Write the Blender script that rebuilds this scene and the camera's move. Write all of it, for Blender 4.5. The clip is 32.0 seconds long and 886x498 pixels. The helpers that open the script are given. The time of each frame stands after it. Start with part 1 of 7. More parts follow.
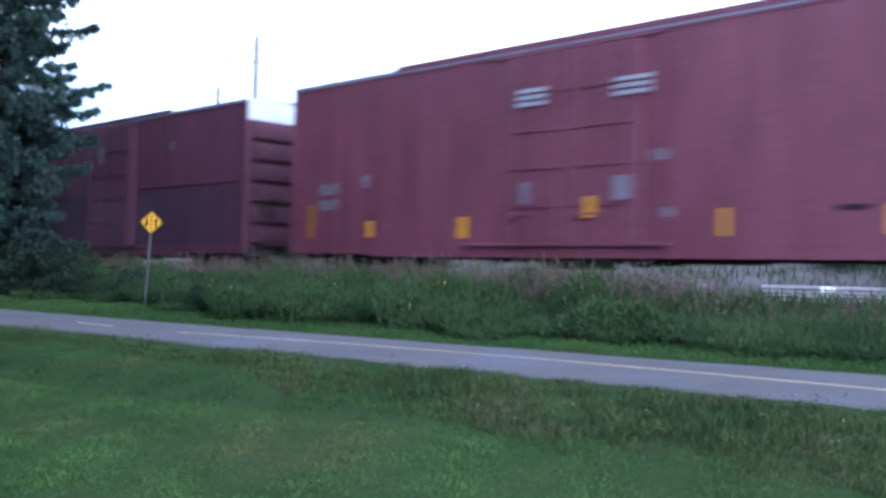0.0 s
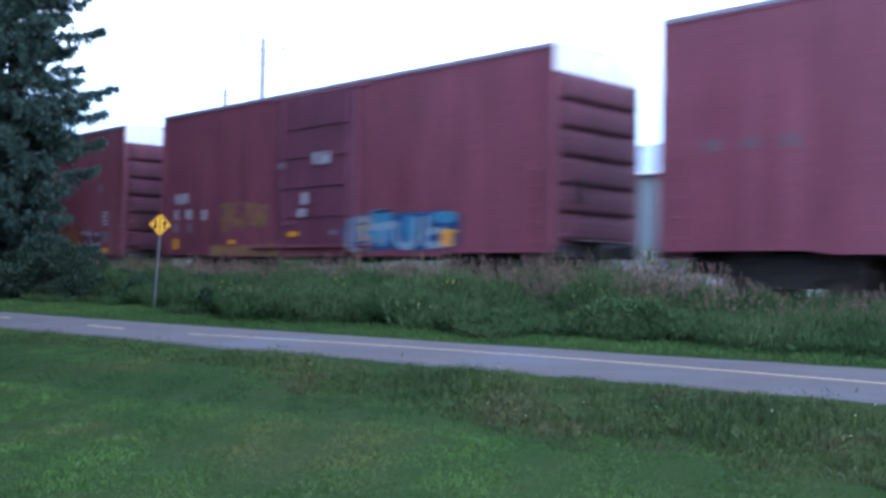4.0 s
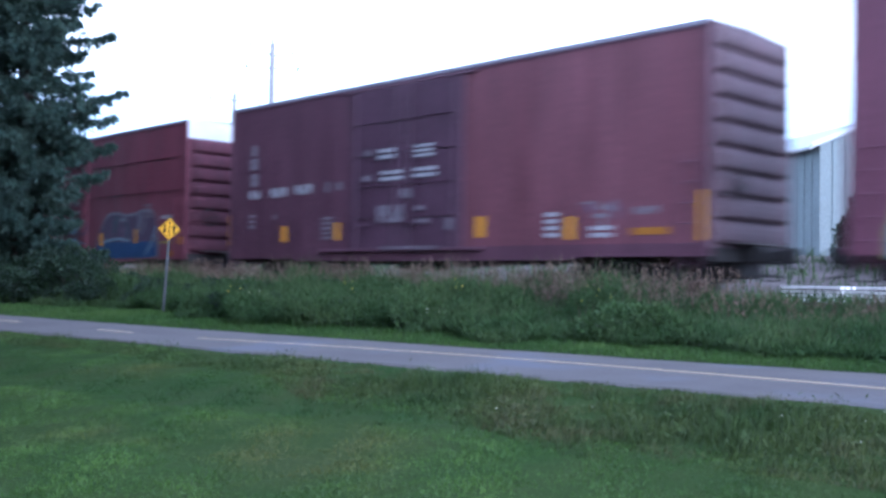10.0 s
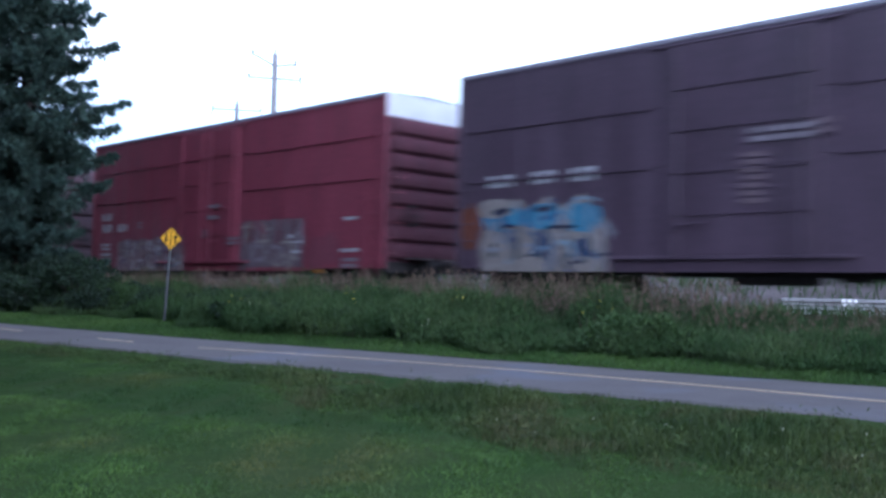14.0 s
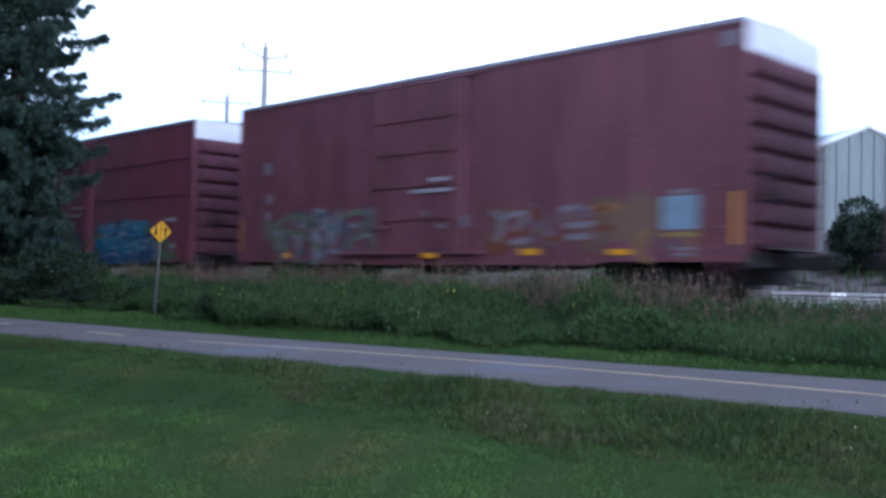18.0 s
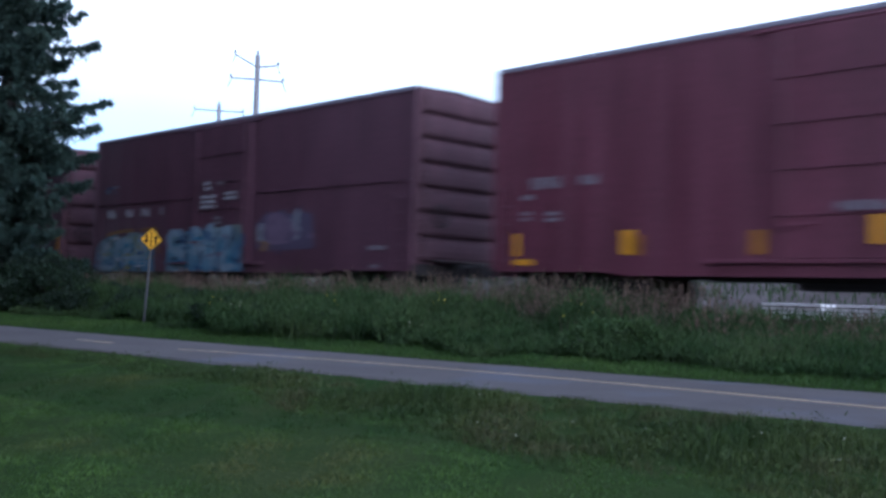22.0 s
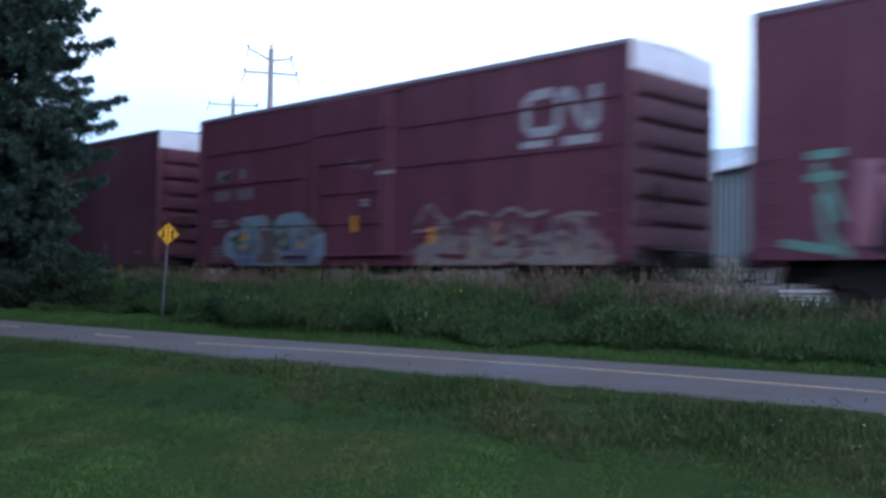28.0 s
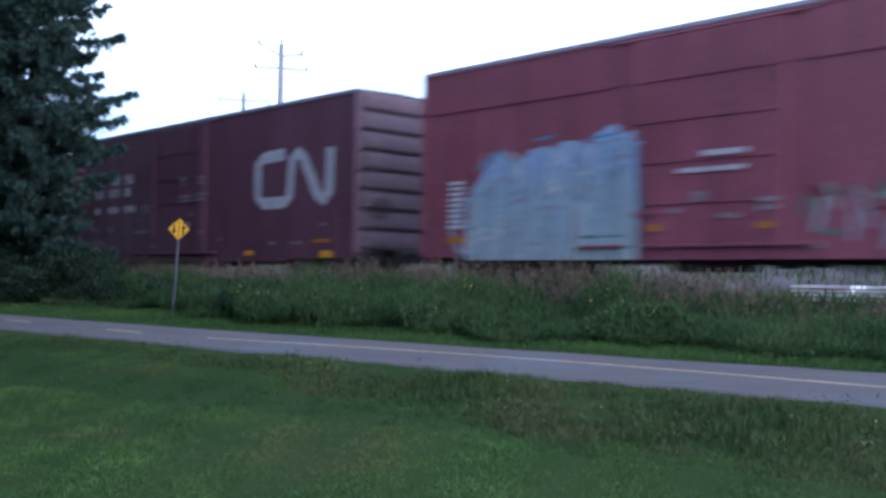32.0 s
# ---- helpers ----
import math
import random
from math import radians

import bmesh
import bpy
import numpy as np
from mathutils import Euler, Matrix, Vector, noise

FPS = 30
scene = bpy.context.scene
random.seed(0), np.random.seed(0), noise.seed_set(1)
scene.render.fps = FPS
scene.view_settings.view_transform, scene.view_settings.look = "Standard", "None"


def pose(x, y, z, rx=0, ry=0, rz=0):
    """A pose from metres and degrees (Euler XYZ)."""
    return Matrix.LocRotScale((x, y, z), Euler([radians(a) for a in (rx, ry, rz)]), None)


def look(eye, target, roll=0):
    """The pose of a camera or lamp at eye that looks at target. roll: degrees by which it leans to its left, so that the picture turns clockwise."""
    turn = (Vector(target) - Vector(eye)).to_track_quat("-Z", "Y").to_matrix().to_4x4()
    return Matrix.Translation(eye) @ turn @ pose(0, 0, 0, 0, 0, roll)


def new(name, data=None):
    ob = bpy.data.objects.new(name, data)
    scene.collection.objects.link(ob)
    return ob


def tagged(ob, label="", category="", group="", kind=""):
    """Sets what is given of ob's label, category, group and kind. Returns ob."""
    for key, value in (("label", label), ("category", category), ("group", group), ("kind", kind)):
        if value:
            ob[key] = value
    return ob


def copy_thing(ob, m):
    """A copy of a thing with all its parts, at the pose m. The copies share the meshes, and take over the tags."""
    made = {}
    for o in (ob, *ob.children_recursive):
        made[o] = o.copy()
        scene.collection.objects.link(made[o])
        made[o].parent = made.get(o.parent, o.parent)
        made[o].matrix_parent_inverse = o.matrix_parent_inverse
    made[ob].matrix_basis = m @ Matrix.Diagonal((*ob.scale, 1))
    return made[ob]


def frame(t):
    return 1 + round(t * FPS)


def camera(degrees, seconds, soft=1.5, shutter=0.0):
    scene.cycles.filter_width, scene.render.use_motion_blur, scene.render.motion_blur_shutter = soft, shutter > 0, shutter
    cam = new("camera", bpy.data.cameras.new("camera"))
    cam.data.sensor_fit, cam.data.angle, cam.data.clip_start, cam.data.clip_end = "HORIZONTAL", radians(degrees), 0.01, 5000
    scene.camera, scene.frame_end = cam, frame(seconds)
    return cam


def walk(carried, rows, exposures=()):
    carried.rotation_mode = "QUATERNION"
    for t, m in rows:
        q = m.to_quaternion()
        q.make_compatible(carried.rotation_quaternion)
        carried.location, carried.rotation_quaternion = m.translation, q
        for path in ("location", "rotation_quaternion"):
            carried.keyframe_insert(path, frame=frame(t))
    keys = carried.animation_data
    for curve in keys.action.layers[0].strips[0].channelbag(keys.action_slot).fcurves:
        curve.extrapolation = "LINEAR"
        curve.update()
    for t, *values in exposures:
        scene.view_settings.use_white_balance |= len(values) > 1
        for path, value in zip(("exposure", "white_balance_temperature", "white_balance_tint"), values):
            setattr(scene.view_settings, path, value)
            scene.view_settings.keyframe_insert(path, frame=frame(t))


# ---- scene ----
EYE = (0.0, 0.0, 1.5)


def aim(yaw, pitch, roll):
    """Pose of the hand-held camera: it stands on one spot and only turns."""
    return Matrix.Translation(EYE) @ pose(0, 0, 0, 0, 0, yaw) @ pose(0, 0, 0, 90 + pitch) @ pose(0, 0, 0, 0, 0, roll)


cam = camera(47.07, 32.0, soft=3.1, shutter=1.0)
walk(cam, [
    (0.0, aim(44.71, 1.56, 1.53)),
    (0.5, aim(44.85, 1.77, 1.55)),
    (1.0, aim(44.99, 1.63, 1.43)),
    (1.5, aim(44.89, 1.54, 1.23)),
    (2.0, aim(44.93, 1.51, 1.31)),
    (2.5, aim(45.05, 1.57, 1.23)),
    (3.0, aim(45.37, 1.69, 0.97)),
    (3.5, aim(45.17, 1.50, 0.98)),
    (5.5, aim(45.33, 1.56, 0.69)),
    (6.0, aim(44.84, 1.38, 0.65)),
    (6.5, aim(45.03, 1.42, 0.69)),
    (7.0, aim(44.67, 1.33, 0.69)),
    (7.5, aim(44.97, 1.12, 0.67)),
    (8.0, aim(45.07, 1.50, 0.81)),
    (8.5, aim(45.41, 1.81, 0.95)),
    (9.0, aim(44.71, 2.20, 1.37)),
    (9.5, aim(45.07, 1.79, 1.09)),
    (10.0, aim(45.67, 1.75, 0.99)),
    (10.5, aim(45.59, 1.95, 1.04)),
    (11.0, aim(45.76, 1.85, 1.07)),
    (11.5, aim(45.55, 1.91, 0.83)),
    (12.0, aim(45.65, 2.09, 1.06)),
    (12.5, aim(45.90, 2.33, 1.28)),
    (13.0, aim(45.95, 2.43, 1.37)),
    (13.5, aim(45.65, 2.47, 1.36)),
    (15.5, aim(46.42, 1.94, 0.89)),
    (16.0, aim(46.13, 2.11, 0.92)),
    (16.5, aim(46.04, 2.21, 1.04)),
    (17.0, aim(45.64, 2.17, 1.28)),
    (17.5, aim(45.09, 1.91, 1.29)),
    (18.0, aim(45.22, 1.99, 1.30)),
    (18.5, aim(44.35, 2.27, 0.94)),
    (19.0, aim(43.75, 2.50, 1.19)),
    (19.5, aim(43.77, 2.64, 1.27)),
    (20.0, aim(43.32, 2.90, 1.27)),
    (20.5, aim(44.31, 3.12, 1.13)),
    (21.0, aim(44.43, 2.90, 1.17)),
    (21.5, aim(44.70, 2.52, 1.44)),
    (22.0, aim(44.73, 2.53, 1.61)),
    (22.5, aim(45.10, 2.77, 1.04)),
    (23.0, aim(45.10, 2.85, 1.10)),
    (23.5, aim(44.92, 2.89, 1.17)),
    (24.0, aim(45.11, 3.09, 1.29)),
    (24.5, aim(45.15, 3.11, 1.06)),
    (26.5, aim(45.45, 2.22, 1.03)),
    (27.0, aim(45.53, 2.05, 1.09)),
    (27.5, aim(45.50, 1.92, 0.78)),
    (28.0, aim(45.60, 2.01, 0.93)),
    (28.5, aim(45.53, 2.16, 1.06)),
    (29.0, aim(45.62, 2.15, 0.69)),
    (29.5, aim(45.83, 2.20, 0.87)),
    (30.0, aim(45.98, 2.23, 1.02)),
    (30.5, aim(46.24, 2.00, 0.68)),
    (31.0, aim(46.15, 1.81, 0.74)),
    (31.5, aim(46.35, 1.58, 0.92)),
    (32.0, aim(46.17, 1.73, 0.92)),
], exposures=[(0, 1.12, 4500, 19), (2, 1.07, 4500, 19), (6, 1.09, 4500, 19), (9, 1.15, 4500, 19), (11, 1.17, 4520, 19), (12, 1.07, 4550, 19), (13, 0.75, 4600, 19), (15, 0.59, 4680, 19), (17, 0.47, 4700, 19), (19, 0.49, 4700, 19), (20, 0.43, 4700, 19), (21.5, 0.14, 4700, 19), (23, 0.07, 4720, 19), (24, 0.15, 4720, 19), (26, 0.05, 4720, 19), (28, 0.07, 4720, 19), (29, 0.22, 4720, 19), (30, 0.15, 4700, 19), (31, 0.20, 4700, 19), (32, 0.53, 4620, 19)])

# ---- sky and light: an overcast evening, the glow low behind the track's far end ----
world = bpy.data.worlds.new("world")
scene.world = world
world.use_nodes = True
wn, wl = world.node_tree.nodes, world.node_tree.links
wn.clear()
w_out = wn.new("ShaderNodeOutputWorld")
w_bg = wn.new("ShaderNodeBackground")
sky = wn.new("ShaderNodeTexSky")
sky.sky_type, sky.sun_disc = "NISHITA", False
sky.sun_elevation, sky.sun_rotation = radians(12), radians(90)
w_co = wn.new("ShaderNodeTexCoord")
w_sep = wn.new("ShaderNodeSeparateXYZ")
w_ramp = wn.new("ShaderNodeValToRGB")
w_ramp.color_ramp.elements[0].position, w_ramp.color_ramp.elements[0].color = 0.0, (0.62, 0.70, 0.80, 1)
w_ramp.color_ramp.elements[1].position, w_ramp.color_ramp.elements[1].color = 0.95, (0.74, 0.74, 0.76, 1)
for at, col in ((0.09, (0.64, 0.76, 0.86, 1)), (0.16, (0.86, 0.93, 0.95, 1)), (0.21, (1.20, 1.16, 1.02, 1)), (0.35, (1.16, 1.12, 1.00, 1)), (0.6, (0.85, 0.85, 0.83, 1))):
    e = w_ramp.color_ramp.elements.new(at)
    e.color = col
w_noise = wn.new("ShaderNodeTexNoise")
w_noise.inputs["Scale"].default_value, w_noise.inputs["Detail"].default_value = 3.0, 4.0
w_cloud = wn.new("ShaderNodeMapRange")
w_cloud.inputs[1].default_value, w_cloud.inputs[2].default_value = 0.3, 0.7
w_cloud.inputs[3].default_value, w_cloud.inputs[4].default_value = 0.90, 1.08
w_mul = wn.new("ShaderNodeVectorMath")
w_mul.operation = "SCALE"
w_sky = wn.new("ShaderNodeVectorMath")
w_sky.operation = "SCALE"
w_sky.inputs["Scale"].default_value = 0.06
w_add = wn.new("ShaderNodeVectorMath")
w_add.operation = "ADD"
wl.new(w_co.outputs["Generated"], w_sep.inputs[0])
wl.new(w_co.outputs["Generated"], w_noise.inputs["Vector"])
wl.new(w_sep.outputs["Z"], w_ramp.inputs["Fac"])
wl.new(w_noise.outputs["Fac"], w_cloud.inputs[0])
wl.new(w_ramp.outputs["Color"], w_mul.inputs[0])
# the evening glow lies beyond the track; the sky behind the camera is dimmer
w_dot = wn.new("ShaderNodeVectorMath")
w_dot.operation = "DOT_PRODUCT"
w_dot.inputs[1].default_value = (0.85, 0.50, 0.0)
w_glow = wn.new("ShaderNodeMapRange")
w_glow.interpolation_type = "SMOOTHSTEP"
w_glow.inputs[1].default_value, w_glow.inputs[2].default_value = -1.0, 0.8
w_glow.inputs[3].default_value, w_glow.inputs[4].default_value = 0.90, 1.36
w_both = wn.new("ShaderNodeMath")
w_both.operation = "MULTIPLY"
wl.new(w_co.outputs["Generated"], w_dot.inputs[0])
wl.new(w_dot.outputs["Value"], w_glow.inputs[0])
wl.new(w_cloud.outputs[0], w_both.inputs[0])
wl.new(w_glow.outputs[0], w_both.inputs[1])
wl.new(w_both.outputs[0], w_mul.inputs["Scale"])
wl.new(sky.outputs["Color"], w_sky.inputs[0])
wl.new(w_sky.outputs[0], w_add.inputs[0])
wl.new(w_mul.outputs[0], w_add.inputs[1])
wl.new(w_add.outputs[0], w_bg.inputs["Color"])
w_bg.inputs["Strength"].default_value = 1.0
wl.new(w_bg.outputs[0], w_out.inputs[0])

sun_data = bpy.data.lights.new("sun", "SUN")
sun_data.energy, sun_data.angle, sun_data.color = 0.8, radians(35), (1.0, 0.93, 0.84)
sun = new("sun", sun_data)
sun.matrix_basis = look((30, 8, 14), (0, 10, 0))


# ---- materials ----
def shade(name, color, rough=0.7, metal=0.0, dark=0.6, scale=2.0, fine=40.0, bump=0.0, stretch=(1, 1, 1), island=0.0, hue=None, spec=0.3, trans=0.0, patches=None, turn=0.0, span=(0.35, 0.68)):
    """A surface with stains at two scales, a fine relief, and, where island is given, a change from piece to piece."""
    m = bpy.data.materials.new(name)
    m.use_nodes = True
    n, l = m.node_tree.nodes, m.node_tree.links
    b = n["Principled BSDF"]
    b.inputs["Roughness"].default_value, b.inputs["Metallic"].default_value = rough, metal
    b.inputs["Specular IOR Level"].default_value = spec
    co, mp = n.new("ShaderNodeTexCoord"), n.new("ShaderNodeMapping")
    mp.inputs["Scale"].default_value = stretch
    mp.vector_type, mp.inputs["Rotation"].default_value = "TEXTURE" if turn else "POINT", (0, 0, radians(turn))
    if turn:
        mp.inputs["Scale"].default_value = [1 / s for s in stretch]
    l.new(co.outputs["Object"], mp.inputs["Vector"])
    big, small = n.new("ShaderNodeTexNoise"), n.new("ShaderNodeTexNoise")
    big.inputs["Scale"].default_value, big.inputs["Detail"].default_value, big.inputs["Roughness"].default_value = scale, 5, 0.62
    small.inputs["Scale"].default_value, small.inputs["Detail"].default_value = fine, 3
    l.new(mp.outputs[0], big.inputs["Vector"])
    l.new(co.outputs["Object"], small.inputs["Vector"])
    r = n.new("ShaderNodeMapRange")
    r.inputs[1].default_value, r.inputs[2].default_value = span
    l.new(big.outputs["Fac"], r.inputs[0])
    mix = n.new("ShaderNodeMix")
    mix.data_type = "RGBA"
    mix.inputs[6].default_value = (*color, 1)
    mix.inputs[7].default_value = (*(hue or [c * dark for c in color]), 1)
    l.new(r.outputs[0], mix.inputs[0])
    r2 = n.new("ShaderNodeMapRange")
    r2.inputs[1].default_value, r2.inputs[2].default_value, r2.inputs[3].default_value, r2.inputs[4].default_value = 0.3, 0.7, 0.86, 1.12
    l.new(small.outputs["Fac"], r2.inputs[0])
    out = n.new("ShaderNodeVectorMath")
    out.operation = "SCALE"
    l.new(mix.outputs[2], out.inputs[0])
    l.new(r2.outputs[0], out.inputs["Scale"])
    last = out
    if patches:
        pn, pr, pm = n.new("ShaderNodeTexNoise"), n.new("ShaderNodeMapRange"), n.new("ShaderNodeMix")
        pn.inputs["Scale"].default_value, pn.inputs["Detail"].default_value = patches[1], 6
        pr.inputs[1].default_value, pr.inputs[2].default_value = patches[2], patches[2] + 0.12
        pm.data_type = "RGBA"
        pm.inputs[7].default_value = (*patches[0], 1)
        l.new(co.outputs["Object"], pn.inputs["Vector"])
        l.new(pn.outputs["Fac"], pr.inputs[0])
        l.new(pr.outputs[0], pm.inputs[0])
        l.new(last.outputs[0], pm.inputs[6])
        last, port = pm, 2
    else:
        port = 0
    if island:
        g, r3, o3 = n.new("ShaderNodeNewGeometry"), n.new("ShaderNodeMapRange"), n.new("ShaderNodeVectorMath")
        r3.inputs[3].default_value, r3.inputs[4].default_value = 1 - island, 1 + island
        l.new(g.outputs["Random Per Island"], r3.inputs[0])
        o3.operation = "SCALE"
        l.new(last.outputs[port], o3.inputs[0])
        l.new(r3.outputs[0], o3.inputs["Scale"])
        last, port = o3, 0
    l.new(last.outputs[port], b.inputs["Base Color"])
    if trans:
        b.inputs["Subsurface Weight"].default_value = 0.0
        tr, ms = n.new("ShaderNodeBsdfTranslucent"), n.new("ShaderNodeMixShader")
        ms.inputs[0].default_value = trans
        l.new(last.outputs[port], tr.inputs["Color"])
        l.new(b.outputs[0], ms.inputs[1])
        l.new(tr.outputs[0], ms.inputs[2])
        l.new(ms.outputs[0], n["Material Output"].inputs["Surface"])
    if bump:
        bp = n.new("ShaderNodeBump")
        bp.inputs["Strength"].default_value, bp.inputs["Distance"].default_value = bump, 0.02
        l.new(small.outputs["Fac"], bp.inputs["Height"])
        l.new(bp.outputs[0], b.inputs["Normal"])
    return m


def paint(name, color, dark=0.72, rough=0.46, spec=0.5):
    """Weathered freight-car paint: large faded fields, rain streaks down the sheets, small chips, a duller gloss where it is stained."""
    m = shade(name, color, rough=rough, dark=dark, scale=0.8, fine=9.0, bump=0.05, stretch=(1.3, 1.3, 0.5), spec=spec)
    n, l = m.node_tree.nodes, m.node_tree.links
    b = n["Principled BSDF"]
    co, mp, noise_, r, sc, r2 = n.new("ShaderNodeTexCoord"), n.new("ShaderNodeMapping"), n.new("ShaderNodeTexNoise"), n.new("ShaderNodeMapRange"), n.new("ShaderNodeVectorMath"), n.new("ShaderNodeMapRange")
    mp.inputs["Scale"].default_value = (5.0, 5.0, 0.16)
    noise_.inputs["Scale"].default_value, noise_.inputs["Detail"].default_value = 0.9, 4
    r.inputs[1].default_value, r.inputs[2].default_value, r.inputs[3].default_value, r.inputs[4].default_value = 0.32, 0.68, 0.87, 1.09
    r2.inputs[1].default_value, r2.inputs[2].default_value, r2.inputs[3].default_value, r2.inputs[4].default_value = 0.35, 0.65, rough - 0.08, rough + 0.14
    sc.operation = "SCALE"
    before = b.inputs["Base Color"].links[0].from_socket
    l.new(co.outputs["Object"], mp.inputs["Vector"])
    l.new(mp.outputs[0], noise_.inputs["Vector"])
    l.new(noise_.outputs["Fac"], r.inputs[0])
    l.new(noise_.outputs["Fac"], r2.inputs[0])
    l.new(before, sc.inputs[0])
    l.new(r.outputs[0], sc.inputs["Scale"])
    l.new(sc.outputs[0], b.inputs["Base Color"])
    l.new(r2.outputs[0], b.inputs["Roughness"])
    return m


GRASS = shade("lawn_blades", (0.033, 0.071, 0.014), 0.6, scale=0.5, fine=5, island=0.15, hue=(0.096, 0.166, 0.028), span=(0.40, 0.60), stretch=(0.22, 1.3, 1), turn=7, trans=0.25, patches=((0.094, 0.108, 0.027), 0.36, 0.55))
VERGE = shade("verge_blades", (0.042, 0.088, 0.015), 0.6, scale=0.9, fine=5, island=0.3, hue=(0.072, 0.126, 0.022), trans=0.25)
ROUGH = shade("rough_grass", (0.031, 0.060, 0.012), 0.65, scale=0.9, fine=5, island=0.4, hue=(0.064, 0.084, 0.019), trans=0.2, patches=((0.068, 0.072, 0.024), 1.0, 0.54))
WEED = shade("weed_leaves", (0.039, 0.078, 0.020), 0.65, scale=0.8, fine=5, island=0.35, hue=(0.072, 0.108, 0.033), trans=0.3)
STALK = shade("dry_stalks", (0.125, 0.105, 0.070), 0.8, scale=3, fine=20, island=0.35)
SEED = shade("seed_heads", (0.215, 0.148, 0.108), 0.85, scale=2, fine=15, island=0.4, trans=0.3)
FLOWER = shade("yellow_flowers", (0.55, 0.48, 0.06), 0.6, dark=0.8, island=0.2)
PALEFLOWER = shade("pale_flowers", (0.40, 0.41, 0.30), 0.6, dark=0.85, island=0.15)
NEEDLE = shade("spruce_needles", (0.054, 0.084, 0.062), 0.6, scale=1.5, fine=9, island=0.5, hue=(0.040, 0.074, 0.058), trans=0.1)
SHRUB = shade("shrub_leaves", (0.022, 0.042, 0.018), 0.55, scale=1.5, fine=9, island=0.45, trans=0.15)
BARK = shade("bark", (0.060, 0.050, 0.043), 0.9, scale=5, fine=60, bump=0.7, stretch=(3, 3, 0.6))
SOIL = shade("turf_ground", (0.022, 0.044, 0.010), 0.9, scale=0.7, fine=30, bump=0.5, hue=(0.036, 0.050, 0.015), spec=0.03)
DIRT = shade("weedy_soil", (0.050, 0.055, 0.028), 0.95, scale=1.2, fine=25, bump=0.5, spec=0.03)
GRAVEL = shade("pale_gravel", (0.155, 0.130, 0.120), 0.95, dark=0.6, scale=0.6, fine=35, bump=0.6, spec=0.03)
BALLAST = shade("ballast_stone", (0.24, 0.225, 0.215), 0.95, dark=0.6, scale=3, fine=28, bump=1.0, spec=0.03)
ASPHALT = shade("path_asphalt", (0.132, 0.119, 0.114), 0.9, dark=0.82, scale=0.9, fine=70, bump=0.35, patches=((0.125, 0.122, 0.135), 0.7, 0.56), spec=0.03)
LINEPAINT = shade("line_paint", (0.56, 0.42, 0.24), 0.75, dark=0.75, scale=4, fine=50, patches=((0.34, 0.26, 0.17), 9.0, 0.6))
WOODPOLE = shade("grey_pole_wood", (0.36, 0.34, 0.33), 0.85, dark=0.7, scale=4, fine=40, stretch=(4, 4, 0.4), bump=0.3)
CERAMIC = shade("insulator_glaze", (0.22, 0.22, 0.24), 0.3, dark=0.8)
STEELGREY = shade("galvanised_post", (0.115, 0.115, 0.118), 0.6, metal=0.2, dark=0.75, scale=6)
SIGNYELLOW = shade("sign_yellow", (0.80, 0.42, 0.012), 0.45, dark=0.9, scale=3)
SIGNBLACK = shade("sign_black", (0.012, 0.012, 0.013), 0.5)
TIMBER = shade("weathered_boards", (0.90, 0.87, 0.82), 0.5, dark=0.88, scale=2, fine=30, stretch=(0.4, 4, 4), island=0.15)
TIE = shade("creosote_ties", (0.060, 0.048, 0.040), 0.9, dark=0.6, scale=3, fine=30, bump=0.5)
RAIL = shade("rail_steel", (0.16, 0.115, 0.095), 0.5, metal=0.7, dark=0.7)
RUNNING = shade("running_gear_steel", (0.045, 0.038, 0.036), 0.75, metal=0.2, dark=0.6, scale=4, fine=30)
WHEELSTEEL = shade("wheel_steel", (0.11, 0.085, 0.075), 0.5, metal=0.6, dark=0.6, scale=5)
SIDING = shade("pale_metal_siding", (0.185, 0.215, 0.215), 0.5, metal=0.1, dark=0.82, scale=0.5, fine=12, stretch=(1, 1, 0.3))
ROOFMETAL = shade("pale_metal_roof", (0.36, 0.42, 0.46), 0.45, metal=0.2, dark=0.85, scale=0.4)
TRIMWHITE = shade("white_trim", (0.72, 0.73, 0.74), 0.5, dark=0.9)
# eave steel, made paler to carry the sky's veil along the roof line
EAVES = shade("eave_steel_and_veil", (0.34, 0.31, 0.36), 0.6, dark=0.7, scale=1.5, stretch=(2, 1, 1))
# roof steel; on the end caps the same pale colour holds sky glare
GALVGLARE = shade("roof_steel_and_cap_glare", (0.62, 0.61, 0.64), 0.5, metal=0.15, dark=0.8, scale=1.5)
WHITE = shade("stencil_white", (0.47, 0.455, 0.475), 0.7, dark=0.72, scale=3, fine=14)
PALE = shade("faded_white", (0.25, 0.21, 0.235), 0.75, dark=0.75, scale=3, fine=14)
FAINT = shade("ghost_stencil", (0.17, 0.12, 0.135), 0.75, dark=0.8, scale=3, fine=14)
AMBER = shade("reflector_yellow", (0.80, 0.36, 0.012), 0.5, dark=0.86, scale=3)
DULLAMBER = shade("dirty_reflector", (0.42, 0.17, 0.018), 0.65, dark=0.7, scale=3)
AQUA = shade("spray_aqua", (0.17, 0.40, 0.48), 0.6, dark=0.75, scale=2.5)
SKYBLUE = shade("spray_sky_blue", (0.09, 0.25, 0.38), 0.6, dark=0.75, scale=2.5)
CYAN = shade("spray_cyan", (0.03, 0.215, 0.37), 0.6, dark=0.7, scale=2.5)
DEEPBLUE = shade("spray_deep_blue", (0.045, 0.095, 0.22), 0.6, dark=0.7, scale=2.5)
NAVY = shade("spray_navy", (0.016, 0.018, 0.045), 0.6, dark=0.8, scale=2.5)
